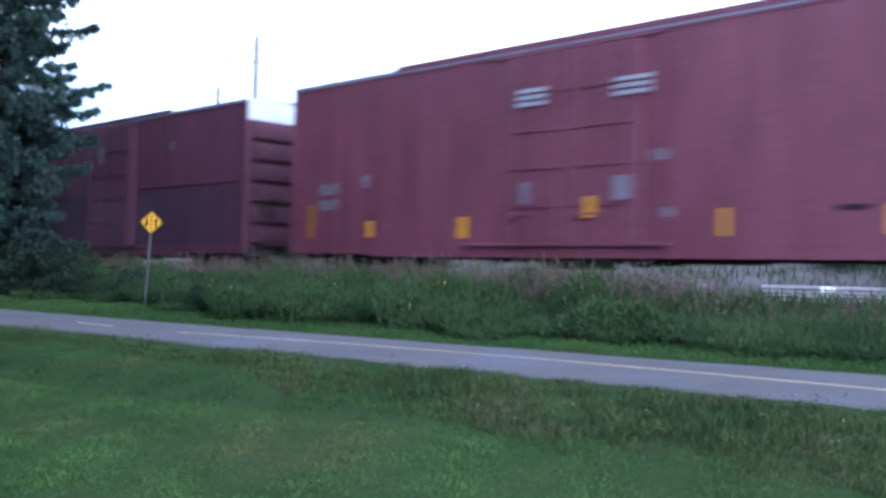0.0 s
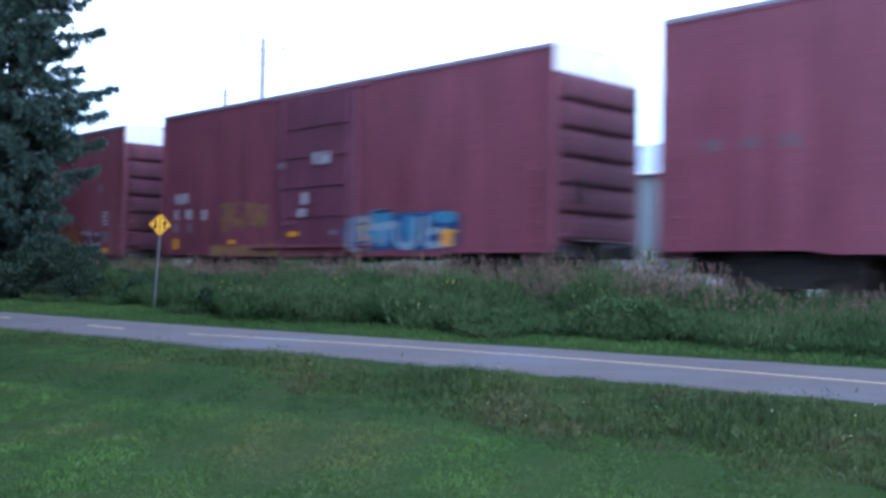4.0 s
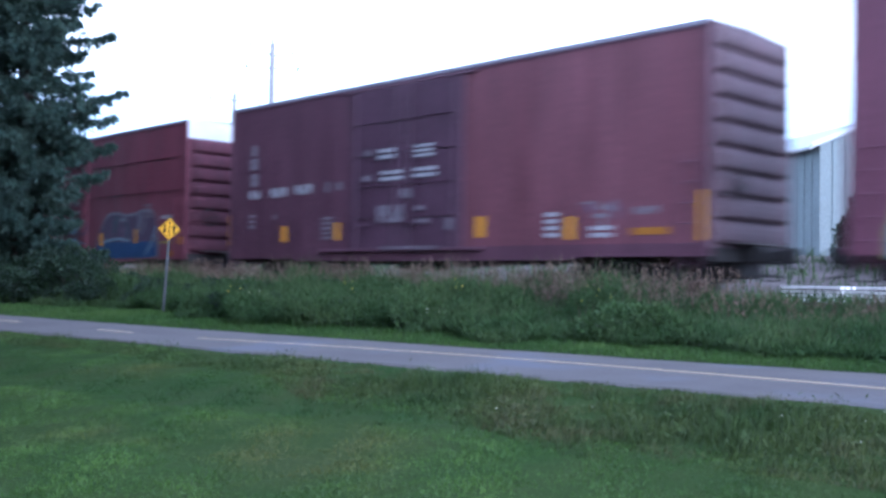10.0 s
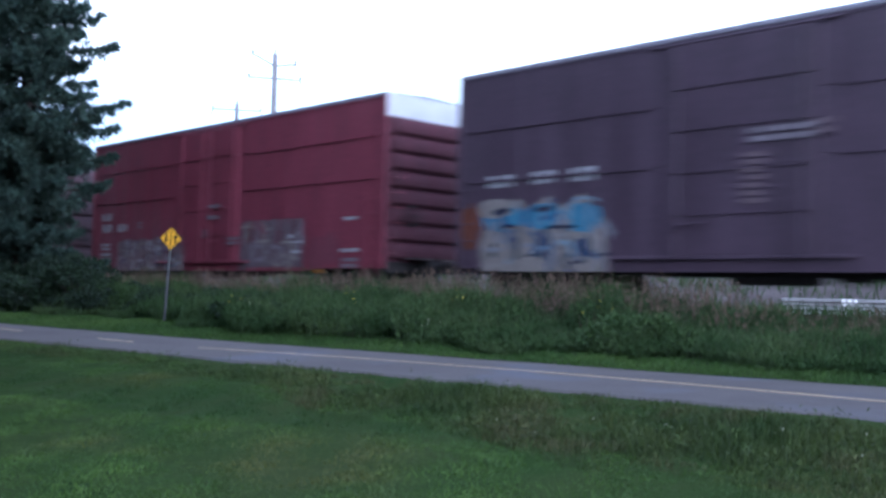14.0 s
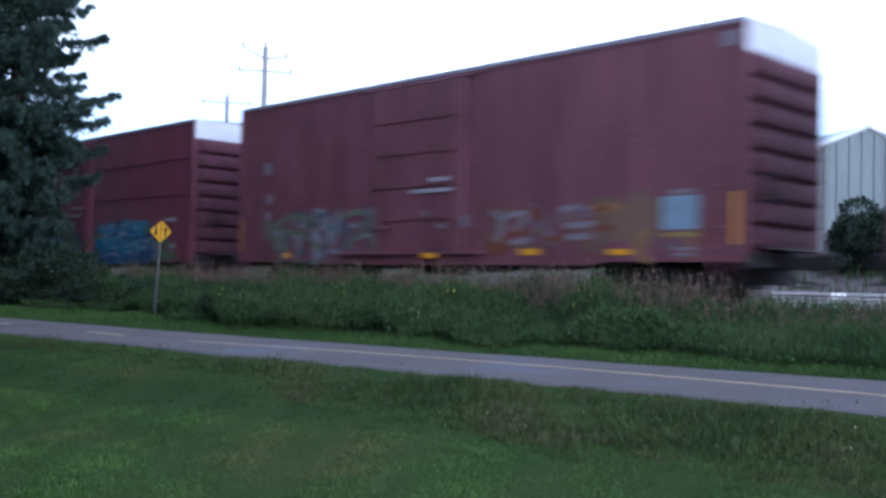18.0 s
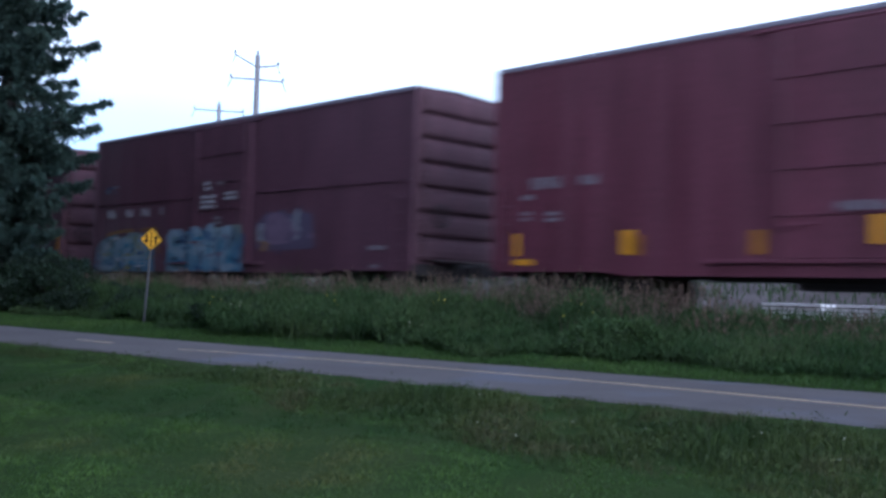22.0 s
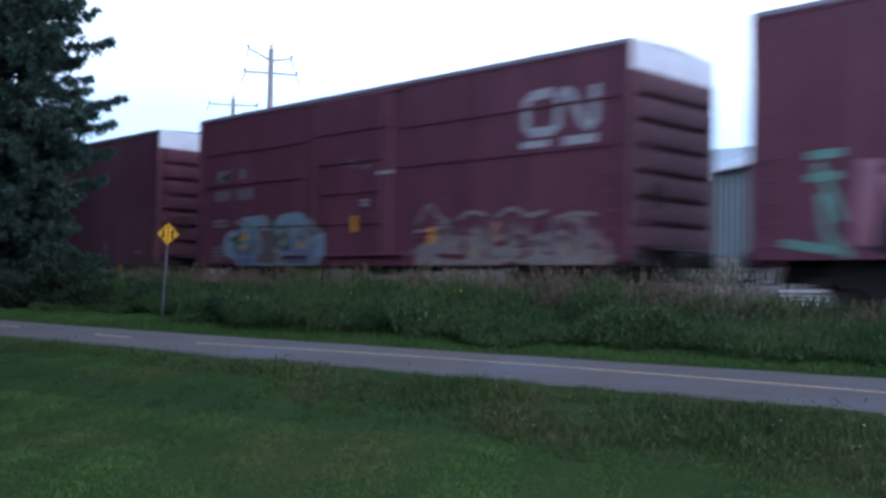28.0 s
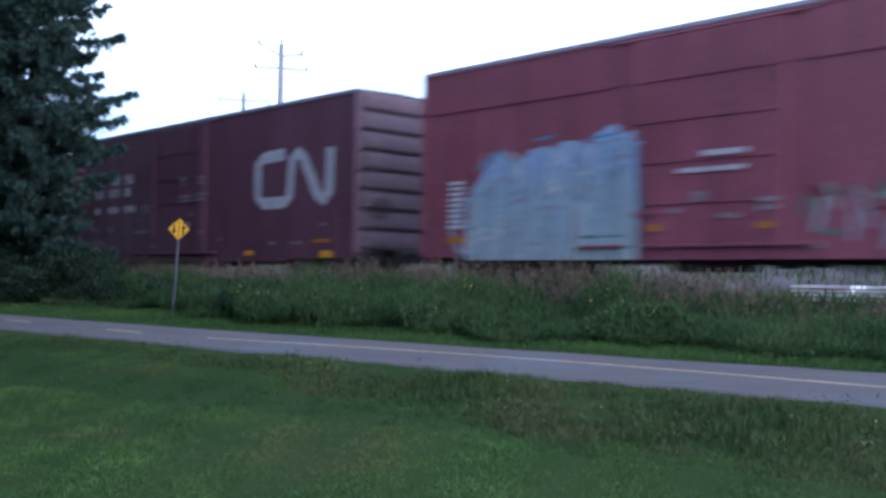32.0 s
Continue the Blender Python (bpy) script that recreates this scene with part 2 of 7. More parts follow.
ICE = shade("spray_ice_blue", (0.26, 0.34, 0.41), 0.65, dark=0.75, scale=2.5)
CREAM = shade("spray_cream", (0.36, 0.30, 0.20), 0.7, dark=0.7, scale=2.5)
BONE = shade("spray_bone", (0.31, 0.27, 0.245), 0.7, dark=0.65, scale=2.5)
SILVER = shade("spray_silver", (0.25, 0.25, 0.28), 0.6, dark=0.75, scale=2.5)
MINT = shade("spray_mint", (0.19, 0.33, 0.27), 0.65, dark=0.75, scale=2.5)
GREEN = shade("spray_green", (0.05, 0.19, 0.13), 0.65, dark=0.7, scale=2.5)
LIME = shade("spray_lime", (0.145, 0.185, 0.095), 0.65, dark=0.7, scale=2.5)
LEMON = shade("spray_yellow", (0.38, 0.28, 0.07), 0.65, dark=0.75, scale=2.5)
PINK = shade("spray_pink", (0.36, 0.15, 0.175), 0.65, dark=0.78, scale=2.5)
ORANGE = shade("spray_orange", (0.29, 0.100, 0.048), 0.75, dark=0.7, scale=2.5)
RUST = shade("rust_orange", (0.21, 0.068, 0.035), 0.8, dark=0.65, scale=2.5)
OCHRE = shade("spray_ochre", (0.28, 0.155, 0.07), 0.75, dark=0.7, scale=2.5)
INK = shade("spray_black", (0.022, 0.016, 0.020), 0.65, dark=0.8, scale=2.5)
TEAL = shade("spray_teal_grey", (0.085, 0.13, 0.15), 0.7, dark=0.7, scale=2.5)
OLIVE = shade("spray_olive_yellow", (0.26, 0.25, 0.085), 0.65, dark=0.75, scale=2.5)
SMOKE = shade("spray_smoke", (0.17, 0.175, 0.13), 0.7, dark=0.7, scale=3.5)
MAUVE = shade("spray_mauve", (0.19, 0.13, 0.19), 0.7, dark=0.75, scale=2.5)
BRICK = shade("dark_ink_red", (0.12, 0.030, 0.036), 0.7, dark=0.75, scale=2.5)



def fade(name, stops, dark=0.72):
    """Sprayed paint that runs from one colour into another up the car's side, with vertical streaks; stops are height above the rail and colour."""
    m = shade(name, stops[0][1], 0.65, dark=dark, scale=1.6, fine=9, stretch=(3.0, 1, 0.5))
    n, l = m.node_tree.nodes, m.node_tree.links
    co, sep, mr, ramp, mul = n.new("ShaderNodeTexCoord"), n.new("ShaderNodeSeparateXYZ"), n.new("ShaderNodeMapRange"), n.new("ShaderNodeValToRGB"), n.new("ShaderNodeMix")
    z0, z1 = stops[0][0], stops[-1][0]
    mr.inputs[1].default_value, mr.inputs[2].default_value = z0, z1
    ramp.color_ramp.elements[0].color, ramp.color_ramp.elements[1].color = (*stops[0][1], 1), (*stops[-1][1], 1)
    for z, c in stops[1:-1]:
        ramp.color_ramp.elements.new((z - z0) / (z1 - z0)).color = (*c, 1)
    l.new(co.outputs["Object"], sep.inputs[0])
    l.new(sep.outputs["Z"], mr.inputs[0])
    l.new(mr.outputs[0], ramp.inputs["Fac"])
    mix = next(q for q in n if q.bl_idname == "ShaderNodeMix")
    mul.data_type, mul.blend_type = "RGBA", "MULTIPLY"
    mul.inputs[0].default_value, mul.inputs[7].default_value = 1.0, (dark, dark, dark, 1)
    l.new(ramp.outputs["Color"], mul.inputs[6])
    l.new(ramp.outputs["Color"], mix.inputs[6])
    l.new(mul.outputs[2], mix.inputs[7])
    return m


SURF = fade("spray_blue_white", [(0.8, (0.03, 0.22, 0.36)), (1.35, (0.22, 0.33, 0.43)), (1.7, (0.10, 0.27, 0.43)), (2.4, (0.02, 0.19, 0.40))])
LAGOON = fade("spray_lagoon", [(0.8, (0.020, 0.130, 0.24)), (1.5, (0.030, 0.22, 0.36)), (2.6, (0.15, 0.30, 0.40))])
MIST = fade("spray_mist", [(0.8, (0.33, 0.37, 0.37)), (2.1, (0.31, 0.36, 0.40)), (2.7, (0.27, 0.34, 0.47)), (3.8, (0.28, 0.36, 0.52))], 0.86)
ROSE = fade("spray_rose", [(0.8, (0.24, 0.115, 0.15)), (1.4, (0.34, 0.15, 0.19)), (2.4, (0.37, 0.19, 0.24))], 0.82)
CHALK = fade("spray_chalk", [(0.8, (0.34, 0.25, 0.245)), (1.4, (0.26, 0.18, 0.19)), (2.2, (0.18, 0.12, 0.14))])
SHALLOW = fade("spray_shallow", [(0.8, (0.10, 0.20, 0.30)), (1.5, (0.13, 0.25, 0.33)), (2.1, (0.24, 0.27, 0.24))])
DUSK = fade("spray_dusk", [(0.8, (0.10, 0.07, 0.11)), (3.0, (0.13, 0.11, 0.17))])
HAZE = fade("spray_haze", [(0.8, (0.12, 0.085, 0.125)), (3.4, (0.155, 0.115, 0.165))])
ALGAE = fade("spray_algae", [(0.8, (0.25, 0.28, 0.31)), (2.2, (0.28, 0.32, 0.31))])


# ---- mesh helpers ----
class Geo:
    """Points and faces of one mesh."""

    def __init__(self):
        self.v, self.f = [], []

    def add(self, v, f):
        k = len(self.v)
        self.v += [tuple(p) for p in v]
        self.f += [tuple(i + k for i in q) for q in f]
        return self

    def box(self, x0, y0, z0, x1, y1, z1, c=0.0):
        if not c:
            return self.add([(x, y, z) for x in (x0, x1) for y in (y0, y1) for z in (z0, z1)],
                            [(0, 1, 3, 2), (4, 6, 7, 5), (0, 4, 5, 1), (2, 3, 7, 6), (0, 2, 6, 4), (1, 5, 7, 3)])
        lo, hi, v, ix = (x0, y0, z0), (x1, y1, z1), [], {}
        for s in ((a, b, d) for a in (0, 1) for b in (0, 1) for d in (0, 1)):
            for axis in range(3):
                ix[s, axis] = len(v)
                v.append([(hi if s[k] else lo)[k] + (0 if k == axis else (-c if s[k] else c)) for k in range(3)])
        f = []
        for axis in range(3):
            o = [k for k in range(3) if k != axis]
            for side in (0, 1):
                ring = []
                for a, b in ((0, 0), (1, 0), (1, 1), (0, 1)):
                    s = [0, 0, 0]
                    s[axis], s[o[0]], s[o[1]] = side, a, b
                    ring.append(ix[tuple(s), axis])
                f.append(ring if (side == 1) == (axis != 1) else ring[::-1])
            for a in (0, 1):
                for b in (0, 1):
                    s, t = [0, 0, 0], [0, 0, 0]
                    s[o[0]] = t[o[0]] = a
                    s[o[1]] = t[o[1]] = b
                    t[axis] = 1
                    s, t = tuple(s), tuple(t)
                    f.append((ix[s, o[0]], ix[t, o[0]], ix[t, o[1]], ix[s, o[1]]))
        for s in ((a, b, d) for a in (0, 1) for b in (0, 1) for d in (0, 1)):
            f.append((ix[s, 0], ix[s, 1], ix[s, 2]))
        return self.add(v, f)

    def plate(self, ring, y0, y1):
        """A flat outline in x and z, from y0 (front) to y1."""
        n = len(ring)
        return self.add([(x, y0, z) for x, z in ring] + [(x, y1, z) for x, z in ring],
                        [tuple(range(n)), tuple(range(2 * n - 1, n - 1, -1))] + [(i, (i + 1) % n, n + (i + 1) % n, n + i) for i in range(n)])

    def tube(self, p, q, r0, r1=None, n=8, caps=True):
        p, q, r0, r1 = Vector(p), Vector(q), float(r0), float(r0 if r1 is None else r1)
        d = (q - p).normalized()
        a = d.orthogonal().normalized()
        b = d.cross(a)
        ring = [(math.cos(2 * math.pi * i / n), math.sin(2 * math.pi * i / n)) for i in range(n)]
        v = [p + r0 * (c * a + s * b) for c, s in ring] + [q + r1 * (c * a + s * b) for c, s in ring]
        f = [(i, (i + 1) % n, n + (i + 1) % n, n + i) for i in range(n)]
        if caps:
            f += [tuple(range(n - 1, -1, -1)), tuple(range(n, 2 * n))]
        return self.add(v, f)


def mesh_of(name, geo, mat, smooth=False):
    me = bpy.data.meshes.new(name)
    me.from_pydata(geo.v, [], geo.f)
    if smooth:
        me.shade_smooth()
    me.materials.append(mat)
    bm = bmesh.new()
    bm.from_mesh(me)
    bmesh.ops.recalc_face_normals(bm, faces=bm.faces)
    bm.to_mesh(me)
    bm.free()
    return me


def part(name, data, mat, parent, label="", m=None):
    """One mesh object under a thing; data is a Geo or a mesh made before."""
    ob = new(name, mesh_of(name, data, mat) if isinstance(data, Geo) else data)
    ob.parent = parent
    if m is not None:
        ob.matrix_basis = m
    return tagged(ob, label)


def thing(name, label, category, group="", kind="", data=None):
    return tagged(new(name, data), label, category, group, kind)


def leaves(name, base, way, length, width, mat, fold=0.25):
    """Many leaves as one mesh: a folded diamond each, from base along way."""
    n = len(base)
    way = way / np.maximum(np.linalg.norm(way, axis=1, keepdims=True), 1e-6)
    rnd = np.random.normal(size=(n, 3))
    side = np.cross(way, rnd)
    side /= np.maximum(np.linalg.norm(side, axis=1, keepdims=True), 1e-6)
    up = np.cross(side, way)
    length, width = np.broadcast_to(length, n)[:, None], np.broadcast_to(width, n)[:, None]
    mid = base + way * length * 0.45
    v = np.stack([base, mid + side * width / 2 + up * width * fold, base + way * length, mid - side * width / 2 + up * width * fold], 1).reshape(-1, 3)
    k = np.arange(n)[:, None] * 4
    tri = np.concatenate([k + [0, 1, 2], k + [0, 2, 3]], 1).reshape(-1, 3)
    return quick(name, v, tri, mat)


def blades(name, base, height, width, lean, mat):
    """Grass blades as one mesh: a bent strip each, drawn to a point."""
    n = len(base)
    ang = np.random.uniform(0, 2 * math.pi, n)
    side = np.stack([np.cos(ang), np.sin(ang), np.zeros(n)], 1)
    fall = np.random.uniform(0, 2 * math.pi, n)
    out = np.stack([np.cos(fall), np.sin(fall), np.zeros(n)], 1) * (np.random.uniform(0.1, 1.0, n) * lean)[:, None]
    height = np.broadcast_to(height, n)[:, None]
    up = np.array([[0, 0, 1.0]])
    p1 = base + up * height * 0.55 + out * height * 0.35
    p2 = base + up * height * (1 - 0.3 * np.linalg.norm(out, axis=1, keepdims=True)) + out * height
    w = np.broadcast_to(width, n)[:, None] / 2
    v = np.stack([base - side * w, base + side * w, p1 + side * w * 0.8, p1 - side * w * 0.8, p2], 1).reshape(-1, 3)
    k = np.arange(n)[:, None] * 5
    tri = np.concatenate([k + [0, 1, 2], k + [0, 2, 3], k + [3, 2, 4]], 1).reshape(-1, 3)
    return quick(name, v, tri, mat)


def quick(name, v, tri, mat):
    me = bpy.data.meshes.new(name)
    me.vertices.add(len(v))
    me.vertices.foreach_set("co", np.asarray(v, np.float32).ravel())
    me.loops.add(tri.size)
    me.loops.foreach_set("vertex_index", tri.astype(np.int32).ravel())
    me.polygons.add(len(tri))
    me.polygons.foreach_set("loop_start", np.arange(0, tri.size, 3, dtype=np.int32))
    me.update(calc_edges=True)
    me.validate()
    me.materials.append(mat)
    return me


# ---- the ground: lawn, bank, path, verge, track bed ----
RAIL_Z, SIDE_Y = 1.20, 16.4


def bend(a, b, c, x, low=-25.0):
    """A gentle curve in the stretch before the camera, straight beyond it."""
    x = np.asarray(x, float)
    k = np.clip(x, low, -2.0)
    return a * k * k + b * k + c + (2 * a * k + b) * (x - k)


def path_near(x):
    return bend(0.00120, 0.1480, 9.34, x)


def path_far(x):
    return bend(0.00300, 0.2200, 12.968, x)


def path_mid(x):
    return bend(-0.01131, -0.0551, 9.947, np.maximum(x, -14.6)) + 0.04 * np.minimum(np.asarray(x) + 14.6, 0.0)


PATH_Z = 0.5


def ground_z(x, y):
    x, y = np.asarray(x, float), np.asarray(y, float)
    n, f = path_near(x), path_far(x)
    knots_y = np.stack([n - 9.0, n - 5.5, n - 2.2, n - 0.5, n, f, f + 0.9 + 0 * f, np.maximum(f + 1.4, 14.6), np.maximum(f + 1.8, 15.7), np.maximum(f + 2.2, 16.4), 26.3 + 0 * f, 28.0 + 0 * f, 31.0 + 0 * f, 34.0 + 0 * f], -1)
    knots_z = [-0.03, 0.02, 0.24, 0.42, PATH_Z - 0.03, PATH_Z - 0.03, 0.60, 0.74, 0.93, RAIL_Z - 0.19, RAIL_Z - 0.17, 1.70, 2.40, 2.60]
    z = np.full(y.shape, knots_z[0])
    for i in range(len(knots_z) - 1):
        a, b = knots_y[..., i], knots_y[..., i + 1]
        t = np.clip((y - a) / np.maximum(b - a, 1e-3), 0, 1)
        z = z + (knots_z[i + 1] - knots_z[i]) * t
    bumps = 0.018 * np.sin(x * 2.1 + y * 1.3) + 0.014 * np.sin(x * 0.9 - y * 3.1) + 0.01 * np.sin(5.3 * x + 4.1 * y)
    off = np.clip(np.maximum(n - y, y - f) / 0.5, 0, 1) * ((y < 16) + 2.0 * (y > 26.5) * (y < 60))
    return z + bumps * off


def build_ground():
    xs = np.concatenate([[-3000, -1200, -500, -250, -150, -100, -70], np.arange(-55, 10, 0.5), [12, 20, 40, 100, 300, 1000, 3000]])
    ys = np.concatenate([[-3000, -1000, -300, -100, -40, -15, -6, -3, -1], np.arange(0, 17.5, 0.25), np.arange(17.5, 26, 1.0), np.arange(26, 31, 0.5), [34, 40, 60, 120, 300, 1000, 3000]])
    gx, gy = np.meshgrid(xs, ys, indexing="ij")
    gz = ground_z(gx, gy)
    me = bpy.data.meshes.new("ground")
    nx, ny = len(xs), len(ys)
    faces = [(i * ny + j, (i + 1) * ny + j, (i + 1) * ny + j + 1, i * ny + j + 1) for i in range(nx - 1) for j in range(ny - 1)]
    me.from_pydata(np.stack([gx, gy, gz], -1).reshape(-1, 3).tolist(), [], faces)
    for m in (SOIL, DIRT, BALLAST, GRAVEL):
        me.materials.append(m)
    kinds = []
    for i in range(nx - 1):
        for j in range(ny - 1):
            x, y = (xs[i] + xs[i + 1]) / 2, (ys[j] + ys[j + 1]) / 2
            kinds.append(0 if y < path_far(x) + 0.9 else 1 if y < 15.2 else 2 if y < 20.5 else 3 if y < 60 else 0)
    me.polygons.foreach_set("material_index", kinds)
    me.shade_smooth()
    tagged(new("ground", me), "green lawn rising to a path and a railway bed", "ground", kind="structure")


build_ground()


def build_path():
    xs = np.concatenate([np.arange(-50, 20, 0.5), [30, 60]])
    g = Geo()
    jag = np.random.uniform(-0.05, 0.05, (len(xs), 2))
    for i, x in enumerate(xs):
        a, b = path_near(x) + jag[i, 0], path_far(x) + jag[i, 1]
        m = (a + b) / 2
        g.v += [(x, a - 0.06, PATH_Z - 0.05), (x, a, PATH_Z - 0.004), (x, m, PATH_Z + 0.03), (x, b, PATH_Z - 0.004), (x, b + 0.06, PATH_Z - 0.05)]
        if i:
            k = 5 * (i - 1)
            g.f += [(k + j, k + j + 5, k + j + 6, k + j + 1) for j in range(4)]
    tagged(new("path", mesh_of("path", g, ASPHALT)), "grey asphalt cycle path with a worn yellow line", "path", kind="structure")

    def line(x0, x1, name):
        g = Geo()
        xs = np.arange(x0, x1 + 0.01, 0.4)
        for i, x in enumerate(xs):
            y = path_mid(x)
            a, b = path_near(x), path_far(x)
            z = lambda q: PATH_Z - 0.004 + 0.034 * (1 - abs(q - (a + b) / 2) / ((b - a) / 2)) + 0.005
            e = np.random.uniform(-0.006, 0.006, 2)
            g.v += [(x, y - 0.036 + e[0], z(y - 0.04)), (x, y + 0.036 + e[1], z(y + 0.04))]
            if i:
                k = 2 * (i - 1)
                g.f += [(k, k + 2, k + 3, k + 1)]
        tagged(new(name, mesh_of(name, g, LINEPAINT)), "worn yellow centre line painted on asphalt", "road marking", kind="structure")

    line(-14.15, 30, "centre_line")
    for x in (-17.15, -21.4, -25.6, -29.8):
        line(x, x + 1.2, "line_dash")


build_path()


def build_track():
    def rail(y):
        prof = [(-0.07, 0), (0.07, 0), (0.07, 0.012), (0.012, 0.03), (0.012, 0.115), (0.036, 0.125), (0.036, 0.16), (-0.036, 0.16), (-0.036, 0.125), (-0.012, 0.115), (-0.012, 0.03), (-0.07, 0.012)]
        g = Geo()
        n = len(prof)
        for x in (-600.0, 600.0):
            g.v += [(x, y + a, RAIL_Z - 0.16 + b) for a, b in prof]
        g.f += [(i, (i + 1) % n, n + (i + 1) % n, n + i) for i in range(n)] + [tuple(range(n)), tuple(range(2 * n - 1, n - 1, -1))]
        tagged(new("rail", mesh_of("rail", g, RAIL)), "long brown steel railway rail on ties", "rail", "rails of the track", "structure")

    mid = SIDE_Y + 1.525
    rail(mid - 0.7525)
    rail(mid + 0.7525)
    me = mesh_of("tie", Geo().box(-0.115, -1.28, -0.18, 0.115, 1.28, 0, 0.012), TIE)
    tie_bed = tagged(new("track_bed"), "dark wooden railway ties in a row", "railway track", kind="structure")
    for i in range(96):
        ob = part("tie", me, TIE, tie_bed, m=pose(-50 + i * 0.56 + random.uniform(-0.02, 0.02), mid + random.uniform(-0.03, 0.03), RAIL_Z - 0.158, 0, 0, random.uniform(-1, 1)))


build_track()


# ---- the freight cars ----
WIDE, SILL, EAVE, WHEEL_R = 3.05, 0.80, 5.20, 0.457


def truck_meshes():
    side = [(-1.25, 0.42), (-1.2, 0.62), (-0.72, 0.66), (-0.45, 0.78), (0.45, 0.78), (0.72, 0.66), (1.2, 0.62), (1.25, 0.42), (0.98, 0.40), (0.6, 0.30), (0.42, 0.16), (-0.42, 0.16), (-0.6, 0.30), (-0.98, 0.40)]
    frame_mesh = mesh_of("side_frame", Geo().plate(side, -0.07, 0.07), RUNNING)
    spring = Geo()
    for x in (-0.2, 0.0, 0.2):
        for k in range(5):
            spring.tube((x, -0.1, 0.24 + k * 0.06), (x, -0.1, 0.275 + k * 0.06), 0.07, 0.07, 8)
    spring_mesh = mesh_of("spring_group", spring, WHEELSTEEL)
    wheel = Geo()
    for y in (0.0, 1.505):
        s = 1 if y == 0 else -1
        wheel.tube((0, y - 0.07 * s, 0), (0, y + 0.07 * s, 0), 0.455, 0.462, 24)
        wheel.tube((0, y + 0.07 * s, 0), (0, y + 0.1 * s, 0), 0.485, 0.485, 24)
        wheel.tube((0, y - 0.1 * s, 0), (0, y - 0.07 * s, 0), 0.14, 0.16, 12)
    wheel.tube((0, 0, 0), (0, 1.505, 0), 0.09, 0.09, 10)
    wheel.tube((0, -0.26, 0), (0, 0, 0), 0.12, 0.12, 10)
    wheel.tube((0, 1.505, 0), (0, 1.765, 0), 0.12, 0.12, 10)
    wheel_mesh = mesh_of("wheelset", wheel, WHEELSTEEL)
    bolster = mesh_of("bolster", Geo().box(-0.2, -0.3, 0.42, 0.2, 1.8, 0.72, 0.03), RUNNING)
    return frame_mesh, spring_mesh, wheel_mesh, bolster


TRUCK = truck_meshes()
COUPLER = mesh_of("coupler", Geo().box(0, -0.09, -0.09, 0.75, 0.09, 0.09, 0.02).box(0.75, -0.16, -0.15, 1.02, 0.12, 0.15, 0.04).box(0.98, -0.17, -0.13, 1.12, -0.06, 0.13, 0.03).tube((0.2, 0.3, -0.02), (0.85, 0.34, -0.25), 0.025), RUNNING)
BRAKE = mesh_of("brake_gear", Geo().tube((-1.5, 0.7, 0.72), (0.2, 0.7, 0.72), 0.2, 0.2, 12).tube((0.6, 0.75, 0.76), (1.1, 0.75, 0.76), 0.17, 0.17, 12).box(1.3, 0.6, 0.62, 1.7, 0.9, 0.92, 0.02).tube((-3.5, 1.0, 0.7), (3.5, 1.0, 0.7), 0.03), RUNNING)
WHEEL_RING = Geo()
for k in range(16):
    a, b = 2 * math.pi * k / 16, 2 * math.pi * (k + 1) / 16
    WHEEL_RING.tube((0, 0.26 * math.cos(a), 0.26 * math.sin(a)), (0, 0.26 * math.cos(b), 0.26 * math.sin(b)), 0.018, None, 5, False)
for k in range(5):
    a = 2 * math.pi * k / 5
    WHEEL_RING.tube((0, 0, 0), (0, 0.26 * math.cos(a), 0.26 * math.sin(a)), 0.012, None, 4, False)
BRAKE_WHEEL = mesh_of("brake_wheel", WHEEL_RING, RUNNING)


def coat(kind, color, rough=0.46, spec=0.5):
    return paint(kind, color, 0.72, rough, spec)


